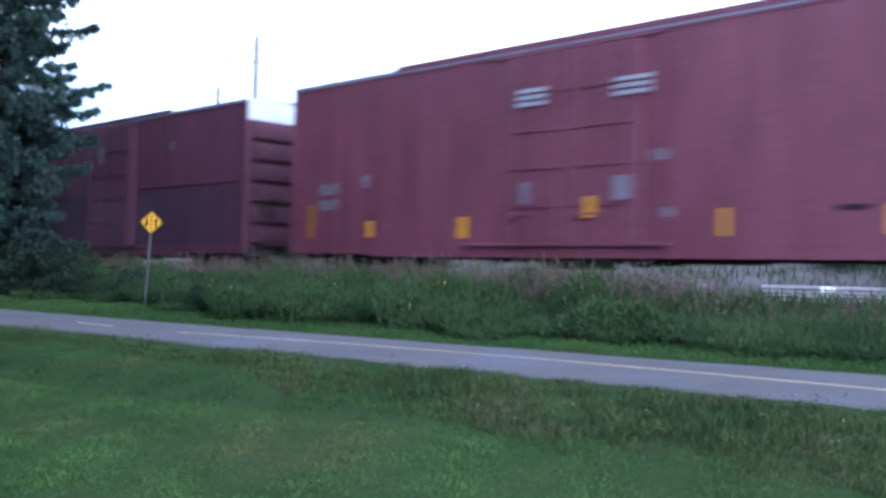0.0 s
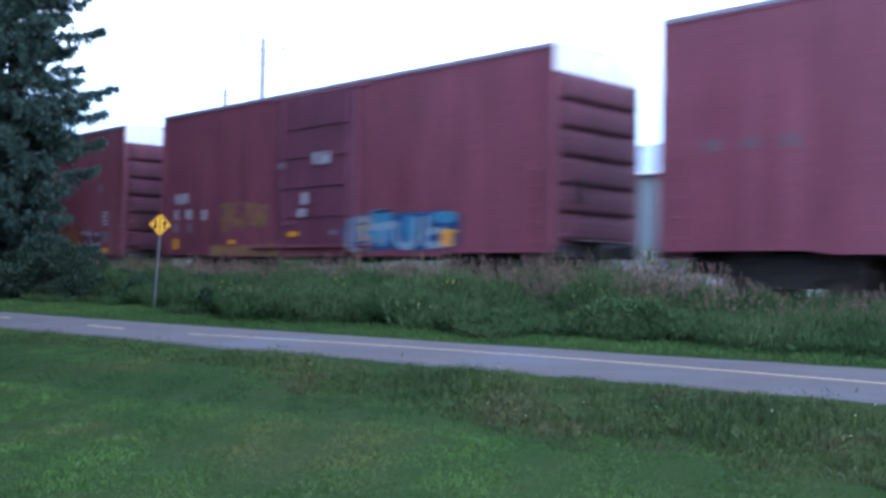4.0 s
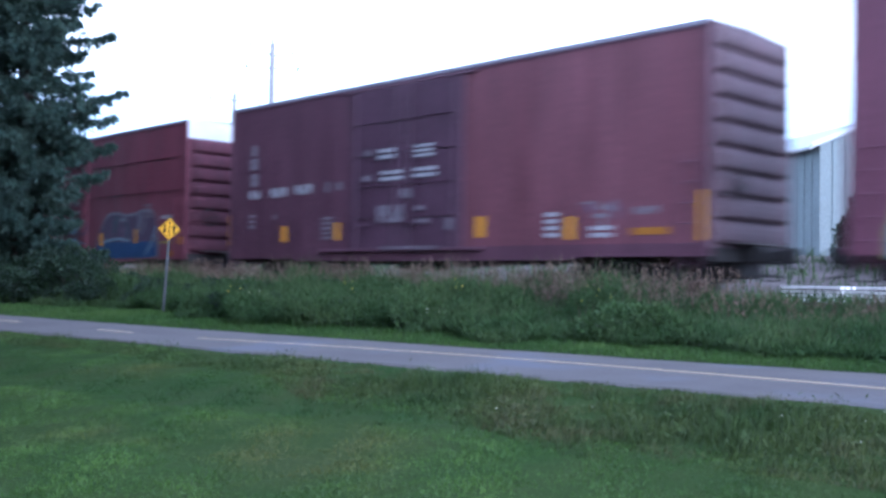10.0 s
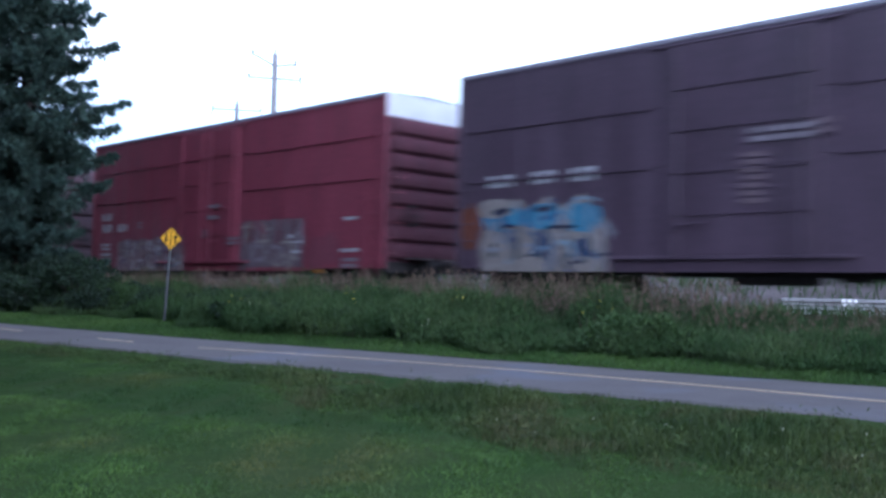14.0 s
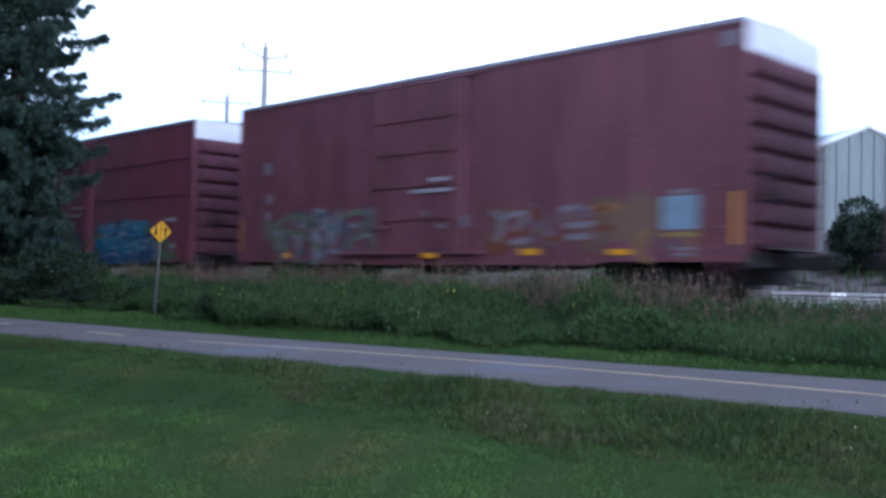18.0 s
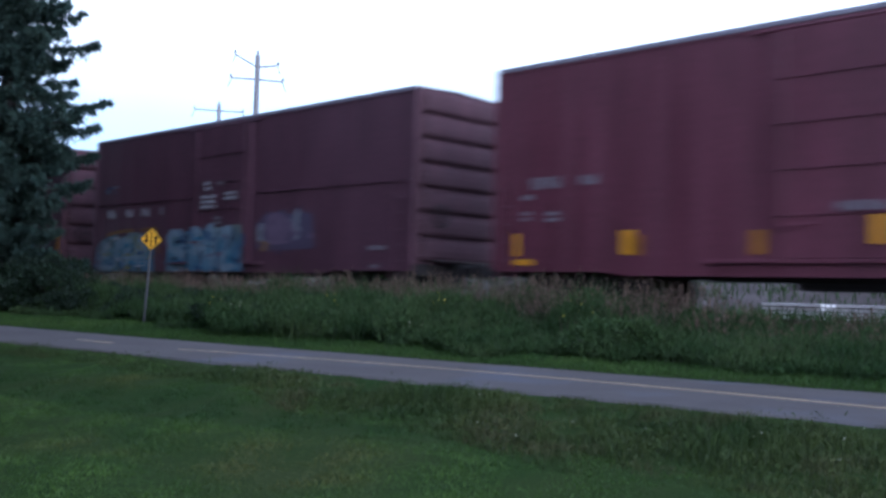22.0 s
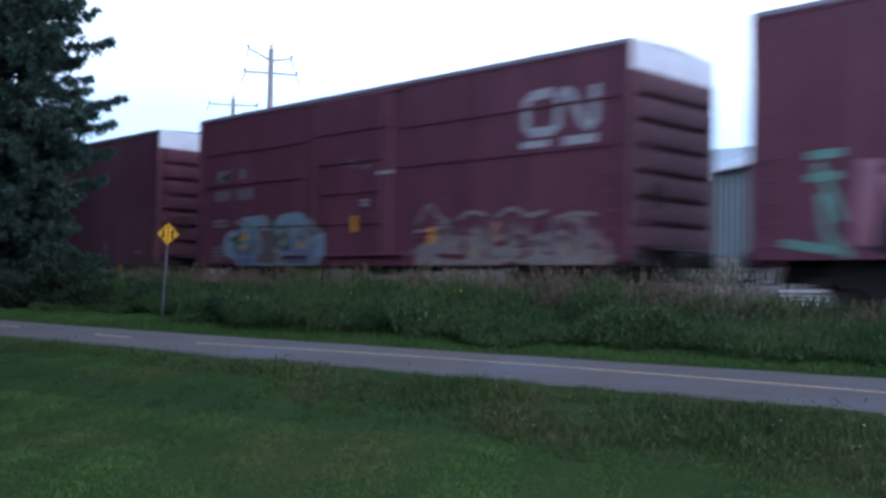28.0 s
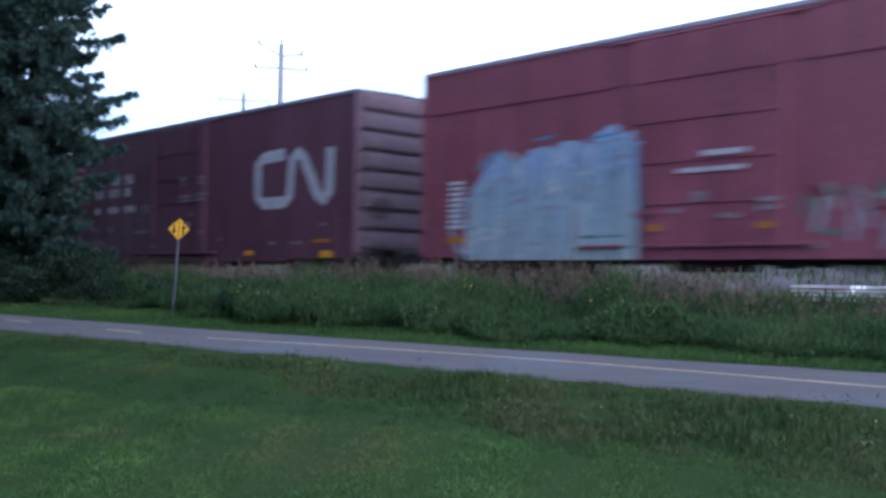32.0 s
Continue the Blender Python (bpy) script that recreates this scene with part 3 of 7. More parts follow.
class Boxcar:
    """A boxcar in its own space: x from its leading end, y away from the near side, z above the rail."""

    def __init__(self, label, side, long=15.92, door=(6.3, 9.6), door_paint=None, right_paint=None, end_paint=None, end_top=True, ribs=7, seams=(), posts=0, step=None, tall=EAVE):
        self.long, self.door, self.y_side, self.y_door, self.tall = long, door, 0.0, -0.07, tall
        self.wheels = []
        self.coats = 0
        self.ob = ob = thing("boxcar", label, "boxcar", "boxcars of the freight train")
        # ends default to a maroon with the gap's shade in its colour
        end_paint, door_paint, right_paint = end_paint or ENDSHADE, door_paint or side, right_paint or side
        # shell, roof, sills
        part("body_shell", Geo().box(0.03, 0.04, 1.0, long - 0.03, WIDE, tall - 0.02), side, ob)
        ridge = tall + 0.07
        n, lift = 13, 0.03
        for i in range(n):
            x0, x1 = i * long / n, (i + 1) * long / n
            panel = Geo().add([(x0, -0.015, tall), (x1, -0.015, tall), (x1, WIDE / 2, ridge), (x0, WIDE / 2, ridge), (x0, WIDE + 0.05, tall), (x1, WIDE + 0.05, tall)], [(0, 1, 2, 3), (3, 2, 5, 4), (0, 3, 4), (1, 5, 2), (0, 4, 5, 1)])
            part("roof_panel", panel, GALVGLARE, ob)
            if i:
                seam = Geo().add([(x0 - 0.04, -0.02, tall + lift), (x0 + 0.04, -0.02, tall + lift), (x0 + 0.04, WIDE / 2, ridge + lift), (x0 - 0.04, WIDE / 2, ridge + lift), (x0 - 0.04, WIDE + 0.06, tall + lift), (x0 + 0.04, WIDE + 0.06, tall + lift)], [(0, 1, 2, 3), (3, 2, 5, 4)])
                part("roof_seam", seam, GALVGLARE, ob)
        part("eave_rail", Geo().box(0, -0.012, tall - 0.15, long, 0.03, tall - 0.095, 0.005), side, ob)
        # steel edge; its height and pale colour stand for the sky's veil
        part("eave_edge", Geo().box(0, -0.022, tall - 0.094, long, 0.03, tall - 0.002, 0.010), EAVES, ob, "grey steel roof edge, paled for the sky's veil")
        if step:
            part("eave_cover", Geo().box(step[0], -0.03, tall - 0.05, step[1], 0.12, tall + 0.09, 0.015), side, ob)
        low = [(0.02, 1.06), (0.02, SILL + 0.02), (2.9, SILL + 0.02), (3.4, SILL - 0.05), (long - 3.4, SILL - 0.05), (long - 2.9, SILL + 0.02), (long - 0.02, SILL + 0.02), (long - 0.02, 1.06)]
        part("side_sill", Geo().plate(low[::-1], -0.0015, 0.05), side, ob)
        part("side_sill", Geo().plate(low[::-1], WIDE - 0.05, WIDE + 0.012), side, ob)
        part("centre_sill", Geo().box(-0.35, WIDE / 2 - 0.3, 0.72, long + 0.35, WIDE / 2 + 0.3, 1.02, 0.02), RUNNING, ob)
        # side sheets, in columns and rows between the seams
        rows = [1.04, *sorted(seams), tall - 0.10]
        for a, b, mat in ((0.0, door[0], side), (door[1], long, right_paint)):
            n = max(2, round((b - a) / 2.05))
            for i in range(n):
                x0, x1 = a + (b - a) * i / n, a + (b - a) * (i + 1) / n
                for z0, z1 in zip(rows, rows[1:]):
                    part("side_sheet", Geo().box(x0 + 0.003, 0.0, z0 + 0.005, x1 - 0.003, 0.05, z1 - 0.005, 0.004), mat, ob)
            for z in seams:
                part("seam_ridge", Geo().plate([(a + 0.35, z - 0.035), (b - 0.35, z - 0.035), (b - 0.35, z + 0.012), (a + 0.35, z + 0.012)], -0.032, 0.004), mat, ob)
        for i in range(posts):
            for a, b, mat in ((0.35, door[0] - 0.3, side), (door[1] + 0.3, long - 0.35, right_paint)):
                x = a + (b - a) * i / max(posts - 1, 1)
                part("side_post", Geo().plate([(x - 0.06, 1.04), (x + 0.06, 1.04), (x + 0.06, tall - 0.1), (x - 0.06, tall - 0.1)], -0.06, 0.01), mat, ob)
        for z in (1.04, tall - 0.1):
            part("side_band", Geo().plate([(0.02, z - 0.03), (long - 0.02, z - 0.03), (long - 0.02, z + 0.03), (0.02, z + 0.03)], -0.003, 0.002), side, ob)
        # doors
        if door[1] > door[0]:
            leafs = [door] if door[1] - door[0] < 3.4 else [(door[0], (door[0] + door[1]) / 2 - 0.01), ((door[0] + door[1]) / 2 + 0.01, door[1])]
            for a, b in leafs:
                leaf = part("door", Geo().box(a, -0.055, 1.05, b, 0.035, tall - 0.2, 0.012), door_paint, ob)
                for k in range(1, 5):
                    z = 1.05 + (tall - 1.25) * k / 5
                    part("door_rib", Geo().plate([(a + 0.05, z - 0.05), (b - 0.05, z - 0.05), (b - 0.09, z + 0.03), (a + 0.09, z + 0.03)], -0.082, -0.05), door_paint, leaf)
                for x in (a + 0.25, b - 0.25):
                    part("lock_rod", Geo().tube((x, -0.09, 1.02), (x, -0.09, tall - 0.25), 0.02, None, 6), door_paint, leaf)
                part("door_lever", Geo().tube((a + 0.25, -0.11, 1.6), (a + 0.8, -0.11, 1.65), 0.018, None, 6).box(a + 0.2, -0.13, 1.55, a + 0.32, -0.07, 1.7), door_paint, leaf)
            part("door_track", Geo().box(door[0] - 1.2, -0.09, 0.98, door[1] + 0.6, 0.03, 1.045, 0.01), side, ob)
            part("door_track", Geo().box(door[0] - 0.4, -0.062, tall - 0.2, door[1] + 0.4, 0.03, tall - 0.152, 0.02), side, ob)
        # ends
        top = tall - 0.58 if end_top else tall - 0.02
        for x, s in ((0.0, -1), (long, 1)):
            a, b = sorted((x, x - 0.05 * s))
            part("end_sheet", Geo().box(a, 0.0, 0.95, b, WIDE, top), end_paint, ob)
            # pale cap: sky glare on the end's top is put into the colour
            cap_mat = GALVGLARE if end_top else end_paint
            cap = Geo()
            cap.add([(a, 0, top), (a, WIDE, top), (a, WIDE, tall), (a, WIDE / 2, tall + 0.06), (a, 0, tall), (b, 0, top), (b, WIDE, top), (b, WIDE, tall), (b, WIDE / 2, tall + 0.06), (b, 0, tall)],
                    [(0, 1, 2, 3, 4), (9, 8, 7, 6, 5), (0, 5, 6, 1), (1, 6, 7, 2), (2, 7, 8, 3), (3, 8, 9, 4), (4, 9, 5, 0)])
            part("end_cap", cap, cap_mat, ob, "pale end panel with sky glare in its colour" if end_top else "")
            pitch = (top - 1.05) / ribs
            for k in range(ribs):
                z = 1.05 + pitch * (k + 0.5)
                h, e = pitch * 0.5, x + 0.12 * s
                # each corrugation: a steep hollow below, a broad crown that leans to the sky
                prof = [(x, -0.97), (x + 0.09 * s, -0.84), (e, -0.62), (e, -0.10), (x + 0.10 * s, 0.40), (x + 0.05 * s, 0.80), (x, 0.97)]
                rib = Geo()
                for y, r in ((0.10, 0.0), (0.30, 1.0), (WIDE - 0.30, 1.0), (WIDE - 0.10, 0.0)):
                    rib.v += [(x + (a - x) * r, y, z + b * h * (0.8 + 0.2 * r)) for a, b in prof]
                m = len(prof)
                rib.f += [(q * m + i, q * m + i + 1, (q + 1) * m + i + 1, (q + 1) * m + i) for q in range(3) for i in range(m - 1)]
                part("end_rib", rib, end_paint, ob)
            for y in (0.0, WIDE):
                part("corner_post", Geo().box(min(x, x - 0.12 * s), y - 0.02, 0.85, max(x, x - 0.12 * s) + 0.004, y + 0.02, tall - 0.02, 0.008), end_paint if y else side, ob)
            part("end_beam", Geo().box(a - 0.05, 0.05, 0.72, b + 0.05, WIDE - 0.05, 0.98, 0.02), RUNNING, ob)
            part("coupler", COUPLER, RUNNING, ob, m=pose(x - 0.1 * s, WIDE / 2, 0.86, 0, 0, 0 if s > 0 else 180))
            part("draft_gear", Geo().box(min(x, x - 1.0 * s), WIDE / 2 - 0.42, 0.42, max(x, x - 1.0 * s), WIDE / 2 + 0.42, 0.74, 0.03), RUNNING, ob)
            part("brake_beam", Geo().box(x - 1.05 * s - 0.09, 0.35, 0.34, x - 1.05 * s + 0.09, WIDE - 0.35, 0.52, 0.02), RUNNING, ob)
            part("cut_lever", Geo().tube((x + 0.12 * s, 0.1, 0.98), (x + 0.12 * s, 1.1, 0.94), 0.016, None, 6).tube((x + 0.12 * s, 0.1, 0.98), (x + 0.12 * s, 0.1, 0.62), 0.016, None, 6), RUNNING, ob)
            part("air_hose", Geo().tube((x + 0.2 * s, 1.05, 0.82), (x + 0.45 * s, 1.1, 0.5), 0.028, None, 6).tube((x + 0.45 * s, 1.1, 0.5), (x + 0.85 * s, 1.2, 0.44), 0.028, None, 6), RUNNING, ob)
            for y in (0.03, WIDE - 0.03):
                part("sill_step", Geo().box(min(x - 0.12 * s, x - 0.16 * s), y - 0.02, 0.38, max(x - 0.12 * s, x - 0.16 * s), y + 0.02, 0.86).box(min(x - 0.55 * s, x - 0.59 * s), y - 0.02, 0.38, max(x - 0.55 * s, x - 0.59 * s), y + 0.02, 0.86).box(min(x - 0.12 * s, x - 0.59 * s), y - 0.03, 0.38, max(x - 0.12 * s, x - 0.59 * s), y + 0.03, 0.41), RUNNING, ob)
            part("end_platform", Geo().box(min(x, x + 0.3 * s), 0.5, 1.06, max(x, x + 0.3 * s), WIDE - 0.5, 1.09, 0.01), WHEELSTEEL, ob)
        part("brake_wheel", BRAKE_WHEEL, RUNNING, ob, m=pose(long + 0.16, 0.75, 2.15))
        # ladders and grab irons
        for x in (0.22, long - 0.62):
            g = Geo()
            for k in range(5):
                g.tube((x, -0.07, 1.05 + k * 0.38), (x + 0.4, -0.07, 1.05 + k * 0.38), 0.012, None, 5)
            for d in (0.0, 0.4):
                g.box(x + d - 0.02, -0.075, 0.6, x + d + 0.02, -0.06, 2.75)
            part("ladder", g, side, ob)
        for k in range(6):
            part("grab_iron", Geo().tube((long + 0.10, 0.15, 1.2 + k * 0.38), (long + 0.10, 0.6, 1.2 + k * 0.38), 0.012, None, 5), side, ob)
        # running gear
        for x in (2.35, long - 2.35):
            tr = part("truck", TRUCK[3], RUNNING, ob, m=pose(x, WIDE / 2 - 0.7525, 0))
            for y in (-0.2, 1.705):
                part("side_frame", TRUCK[0], RUNNING, tr, m=pose(0, y, 0))
                part("spring_group", TRUCK[1], WHEELSTEEL, tr, m=pose(0, y + 0.1, 0))
            for d in (-0.86, 0.86):
                self.wheels.append((part("wheelset", TRUCK[2], WHEELSTEEL, tr, m=pose(d, 0, WHEEL_R)), d, x + d))
        part("brake_gear", BRAKE, RUNNING, ob, m=pose(long / 2, 0.3, 0))

    def front(self, u):
        """Where paint lies on the near side at u."""
        return self.y_door - 0.032 if self.door[0] - 0.05 < u < self.door[1] + 0.05 else self.y_side - 0.004

    def marks(self, mat, name, *rects):
        """Stencilled bars and reflectors: u0, v0, u1, v1 each."""
        for u0, v0, u1, v1 in rects:
            u0, u1 = max(u0, 0.03), min(u1, self.long - 0.03)
            y = min(self.front(u0), self.front(u1), self.front((u0 + u1) / 2)) - (0 if name in ("dark_lower_panel", "paint_patch") else 0.008)
            ring = [(u0, v0), (u1, v0), (u1, v1), (u0, v1)]
            h = v1 - v0
            n = int((u1 - u0) / max(0.75 * h, 0.16)) if name == "stencil" else 0
            if n > 1:
                # a word of joined block characters, notched from below and from above in turn
                d, g = (u1 - u0) / n, 0.16 * (u1 - u0) / n
                low, top = [(u0, v0)], [(u0, v1)]
                for k in range(1, 2 * n):
                    x, deep = u0 + d * k / 2, h * (0.78 if k % 2 == 0 else 0.38)
                    if k % 4 in (0, 1):
                        low += [(x - g, v0), (x - g, v0 + deep), (x + g, v0 + deep), (x + g, v0)]
                    else:
                        top += [(x - g, v1), (x - g, v1 - deep), (x + g, v1 - deep), (x + g, v1)]
                ring = low + [(u1, v0), (u1, v1)] + top[:0:-1] + [top[0]]
            part(name, Geo().plate(ring, y, y + 0.003), mat, self.ob)

    def lines(self, mat, *rects):
        """A block of small unreadable writing: thin bars, broken into words."""
        for u0, v0, u1, v1 in rects:
            n = max(1, round((v1 - v0) / 0.13))
            y = min(self.front(u0), self.front(u1)) - 0.007
            for k in range(n):
                z, h = v0 + (v1 - v0) * k / n, (v1 - v0) / n * 0.62
                x = u0
                while x < u1 - 0.04:
                    w = min(random.uniform(0.12, 0.5), u1 - x)
                    part("stencil_word", Geo().plate([(x, z), (x + w, z), (x + w, z + h), (x, z + h)], y, y + 0.003), mat, self.ob)
                    x += w + 0.05

    def ribbon(self, mat, u0, v0, u1, v1, thick=0.17):
        """The railway's mark, as a plain bent ribbon."""
        w, h = u1 - u0, v1 - v0
        pts = [(0.40, 0.90), (0.13, 0.88), (0.05, 0.78), (0.05, 0.22), (0.13, 0.10), (0.40, 0.10), (0.47, 0.18), (0.50, 0.80), (0.57, 0.90), (0.64, 0.80), (0.82, 0.18), (0.89, 0.10), (0.95, 0.20), (0.96, 0.92)]
        t = thick * h / 2
        p = [Vector((u0 + a * w, v0 + b * h)) for a, b in pts]
        left, right = [], []
        for i, q in enumerate(p):
            d = (p[min(i + 1, len(p) - 1)] - p[max(i - 1, 0)]).normalized()
            left.append(q + Vector((-d.y, d.x)) * t)
            right.append(q - Vector((-d.y, d.x)) * t)
        y = self.front((u0 + u1) / 2)
        v, f, n = [], [], len(p)
        for q in left + right:
            v.append((q.x, y, q.y))
        for i in range(n - 1):
            f.append((i, i + 1, n + i + 1, n + i))
        part("ribbon_mark", Geo().add(v, f), mat, self.ob, "white bent ribbon emblem")

    def piece(self, seed, n, u0, v0, u1, v1, ground, tones=(), halo=None, slope=0.0, lump=0.07, ends=(0.12, 0.12), busy=7, fine=1.0, lift=0.0):
        """A sprayed piece that cannot be read: a lumpy painted ground, a contour round it, and many short bars, slots and arcs over it."""
        rng = random.Random(seed)
        w, h = u1 - u0, v1 - v0
        k = 12 * n
        steps = [u0 + w * i / k for i in range(k + 1)]
        turns = [(rng.uniform(0.7, 1.3) * n * 2 * math.pi, rng.uniform(0, 6), rng.uniform(0.4, 0.9)) for i in range(2)] + [(n * 17.0, rng.uniform(0, 6), 0.3)]

        def crest(u):
            s = min(max((u - u0) / w, 0.0), 1.0)
            z = h * (1 - slope * (1 - s)) + lump * h * sum(a * math.sin(f * s + p) for f, p, a in turns)
            for q, e in ((s, ends[0]), (1 - s, ends[1])):
                if q < e:
                    z *= 0.25 + 0.75 * math.sqrt(max(1 - (1 - q / e) ** 2, 0))
            return v0 + z

        def sheet(name, mat, level, grow):
            """One coat of paint that follows the door's step."""
            v, f = [], []
            doors = [d for d in (self.door[0] - 0.05, self.door[1] + 0.05) if u0 < d < u1]
            for u in sorted(steps + [d - 1e-4 for d in doors] + [d + 1e-4 for d in doors]):
                y = self.front(u) - 0.0012 * level
                x = min(max(u + (grow if u == steps[-1] else -grow if u == steps[0] else 0), 0.02), self.long - 0.02)
                v += [(x, y, max(v0 - grow * 0.3, SILL - 0.05)), (x, y, crest(u) + grow)]
            part(name, Geo().add(v, [(i, i + 2, i + 3, i + 1) for i in range(0, len(v) - 2, 2)]), mat, self.ob)

        if halo:
            sheet("graffiti_halo", halo, 1, 0.09)
        if ground:
            sheet("graffiti_ground", ground, 2, 0.0)
        for i in range(int(n * busy) if tones else 0):
            cx = u0 + w * rng.uniform(0.04, 0.96)
            top = crest(cx) - 0.03
            cz = v0 + (top - v0) * rng.uniform(0.08, 0.95)
            mat, kind = rng.choice(tones), rng.random()
            t = rng.uniform(0.025, 0.075) * fine
            if kind < 0.45:
                a, r = math.pi / 2 + rng.gauss(0.0, 0.22), rng.uniform(0.12, 0.42) * h
                pts = [(cx + math.cos(a) * r * s + 0.12 * r * (1 - s * s), cz + math.sin(a) * r * s) for s in (-1, -0.3, 0.4, 1)]
            elif kind < 0.7:
                r = rng.uniform(0.08, 0.3)
                pts = [(cx - r, cz), (cx, cz + 0.02), (cx + r, cz + rng.uniform(-0.05, 0.08))]
            else:
                a, r = rng.uniform(0, 6.3), rng.uniform(0.1, 0.26) * h
                pts = [(cx + math.cos(a + s) * r * 1.2, cz + math.sin(a + s) * r) for s in (0, 0.7, 1.4, 2.1, 2.8)]
            left, right = [], []
            for j, (x, z) in enumerate(pts):
                d = Vector((pts[min(j + 1, len(pts) - 1)][0] - pts[max(j - 1, 0)][0], pts[min(j + 1, len(pts) - 1)][1] - pts[max(j - 1, 0)][1])).normalized()
                q = t * (0.65 if j in (0, len(pts) - 1) else 1.0)
                left.append((x - d.y * q, z + d.x * q))
                right.append((x + d.y * q, z - d.x * q))
            y = self.front(cx) - 0.0036 - lift - rng.uniform(0, 0.0015)
            fit = lambda p: (min(max(p[0], 0.02), self.long - 0.02), y, min(max(p[1], SILL - 0.05), top))
            m = len(pts)
            part("graffiti_stroke", Geo().add([fit(p) for p in left + right], [(j, j + 1, m + j + 1, m + j) for j in range(m - 1)]), mat, self.ob)

    def stroke(self, mat, thick, level, *curves):
        """Sprayed strokes: each runs smoothly through a few points, with a soft swelling and rounded ends."""
        for pts in curves:
            self.coats += 1
            p = [Vector(q) for q in pts]
            q = [2 * p[0] - p[1], *p, 2 * p[-1] - p[-2]]
            line = []
            for i in range(1, len(q) - 2):
                for k in range(5):
                    t = k / 5
                    line.append(0.5 * (2 * q[i] + (q[i + 1] - q[i - 1]) * t + (2 * q[i - 1] - 5 * q[i] + 4 * q[i + 1] - q[i + 2]) * t * t + (3 * q[i] - q[i - 1] - 3 * q[i + 1] + q[i + 2]) * t ** 3))
            line.append(p[-1])
            g, n = Geo(), len(line)
            for i, c in enumerate(line):
                d = (line[min(i + 1, n - 1)] - line[max(i - 1, 0)]).normalized()
                w = thick / 2 * ((0.9 if thick > 0.15 else 0.65) if i in (0, n - 1) else 1.0 + 0.12 * math.sin(2.3 * i + c.x))
                for e in (-1, 1):
                    u, v = c.x - d.y * w * e, c.y + d.x * w * e
                    u = min(max(u, 0.03), self.long - 0.03)
                    g.v.append((u, self.front(u) - 0.0012 * level - 0.00004 * self.coats, max(v, SILL - 0.04)))
            g.f += [(2 * i, 2 * i + 2, 2 * i + 3, 2 * i + 1) for i in range(n - 1)]
            part("graffiti_stroke", g, mat, self.ob)

    def blob(self, mat, level, square, *boxes):
        """Rounded fields of spray paint with an unsteady edge; a higher square gives a boxier field."""
        rng = random.Random(len(boxes) + level * 7)
        for u0, v0, u1, v1 in boxes:
            self.coats += 1
            u0, u1 = max(u0, 0.03), min(u1, self.long - 0.03)
            us = [u0 + (u1 - u0) * (1 - math.cos(math.pi * k / 18)) / 2 for k in range(19)]
            us += [d + e for d in (self.door[0] - 0.05, self.door[1] + 0.05) for e in (-1e-4, 1e-4) if u0 < d < u1]
            g = Geo()
            for u in sorted(us):
                c = abs(2 * (u - u0) / (u1 - u0) - 1)
                h = (v1 - v0) / 2 * max(1 - c ** square, 0.004) ** (1 / square)
                y = self.front(u) - 0.0012 * level - 0.00004 * self.coats
                for e in (-1, 1):
                    g.v.append((u, y, max((v0 + v1) / 2 + e * h * rng.uniform(0.92, 1.06), SILL - 0.04)))
            g.f += [(2 * i, 2 * i + 2, 2 * i + 3, 2 * i + 1) for i in range(len(us) - 1)]
            part("graffiti_fill", g, mat, self.ob)

    def wash(self, seed, mat, u0, v0, u1, v1, n=3, level=0.6):
        """A faded field of paint or rust with an uneven edge."""
        rng = random.Random(seed)
        for i in range(n):
            cx, cz = u0 + (u1 - u0) * (i + 0.5) / n, (v0 + v1) / 2 + rng.uniform(-0.1, 0.1) * (v1 - v0)
            rx, rz = (u1 - u0) / n * 0.6, (v1 - v0) / 2 * rng.uniform(0.8, 1.1)
            ring = []
            for k in range(18):
                a = 2 * math.pi * k / 18
                q = 1 + rng.uniform(-0.16, 0.16)
                ring.append((cx + rx * math.cos(a) * q, max(cz + rz * math.sin(a) * q, SILL - 0.04)))
            y = self.front(cx) - 0.0012 * level - 0.0002 * i
            part("paint_patch", Geo().plate(ring, y, y + 0.0008), mat, self.ob)


OXIDE = coat("oxide_red", (0.221, 0.064, 0.088))
MAROON = coat("maroon", (0.163, 0.055, 0.083))
BROWN = coat("brown_red", (0.131, 0.057, 0.080))
DARKPLUM = coat("dark_plum", (0.108, 0.053, 0.080))
CRIMSON = coat("bright_red", (0.259, 0.056, 0.083))
FADED = coat("faded_red", (0.199, 0.073, 0.090))
SLATE = coat("slate_plum", (0.090, 0.057, 0.081))
TAN = coat("tan_spray", (0.200, 0.120, 0.085), 0.7, 0.3)
LILAC = coat("lilac_spray", (0.185, 0.205, 0.330), 0.6, 0.3)
# paler end paint: the sky's glow on these ends is put into its colour
ENDPINK = coat("skylit_end", (0.125, 0.080, 0.090), 0.7, 0.25)
WINE = coat("wine_red", (0.158, 0.045, 0.066))
BROWNEND = coat("brown_end", (0.100, 0.050, 0.060), 0.75, 0.2)
# matte end maroon, darkened in colour for the shade between coupled cars
ENDSHADE = coat("shaded_end", (0.092, 0.032, 0.043), 0.75, 0.2)

TRAIN = []  # (car, distance of its leading end along the train)

car = Boxcar("dark maroon boxcar with a glare-pale end panel", MAROON, posts=0, seams=(2.9,), ribs=6, step=(0.9, 11.74))
TRAIN.append((car, -18.08))
car.marks(PALE, "stencil", (7.29, 3.84, 7.61, 4.39), (11.78, 4.0, 12.01, 4.28))
car.marks(FAINT, "stencil", (4.51, 1.87, 4.81, 2.28), (7.02, 1.77, 7.3, 2.35))
car.marks(DARKPLUM, "dark_lower_panel", (9.75, 1.08, 15.85, 2.75))
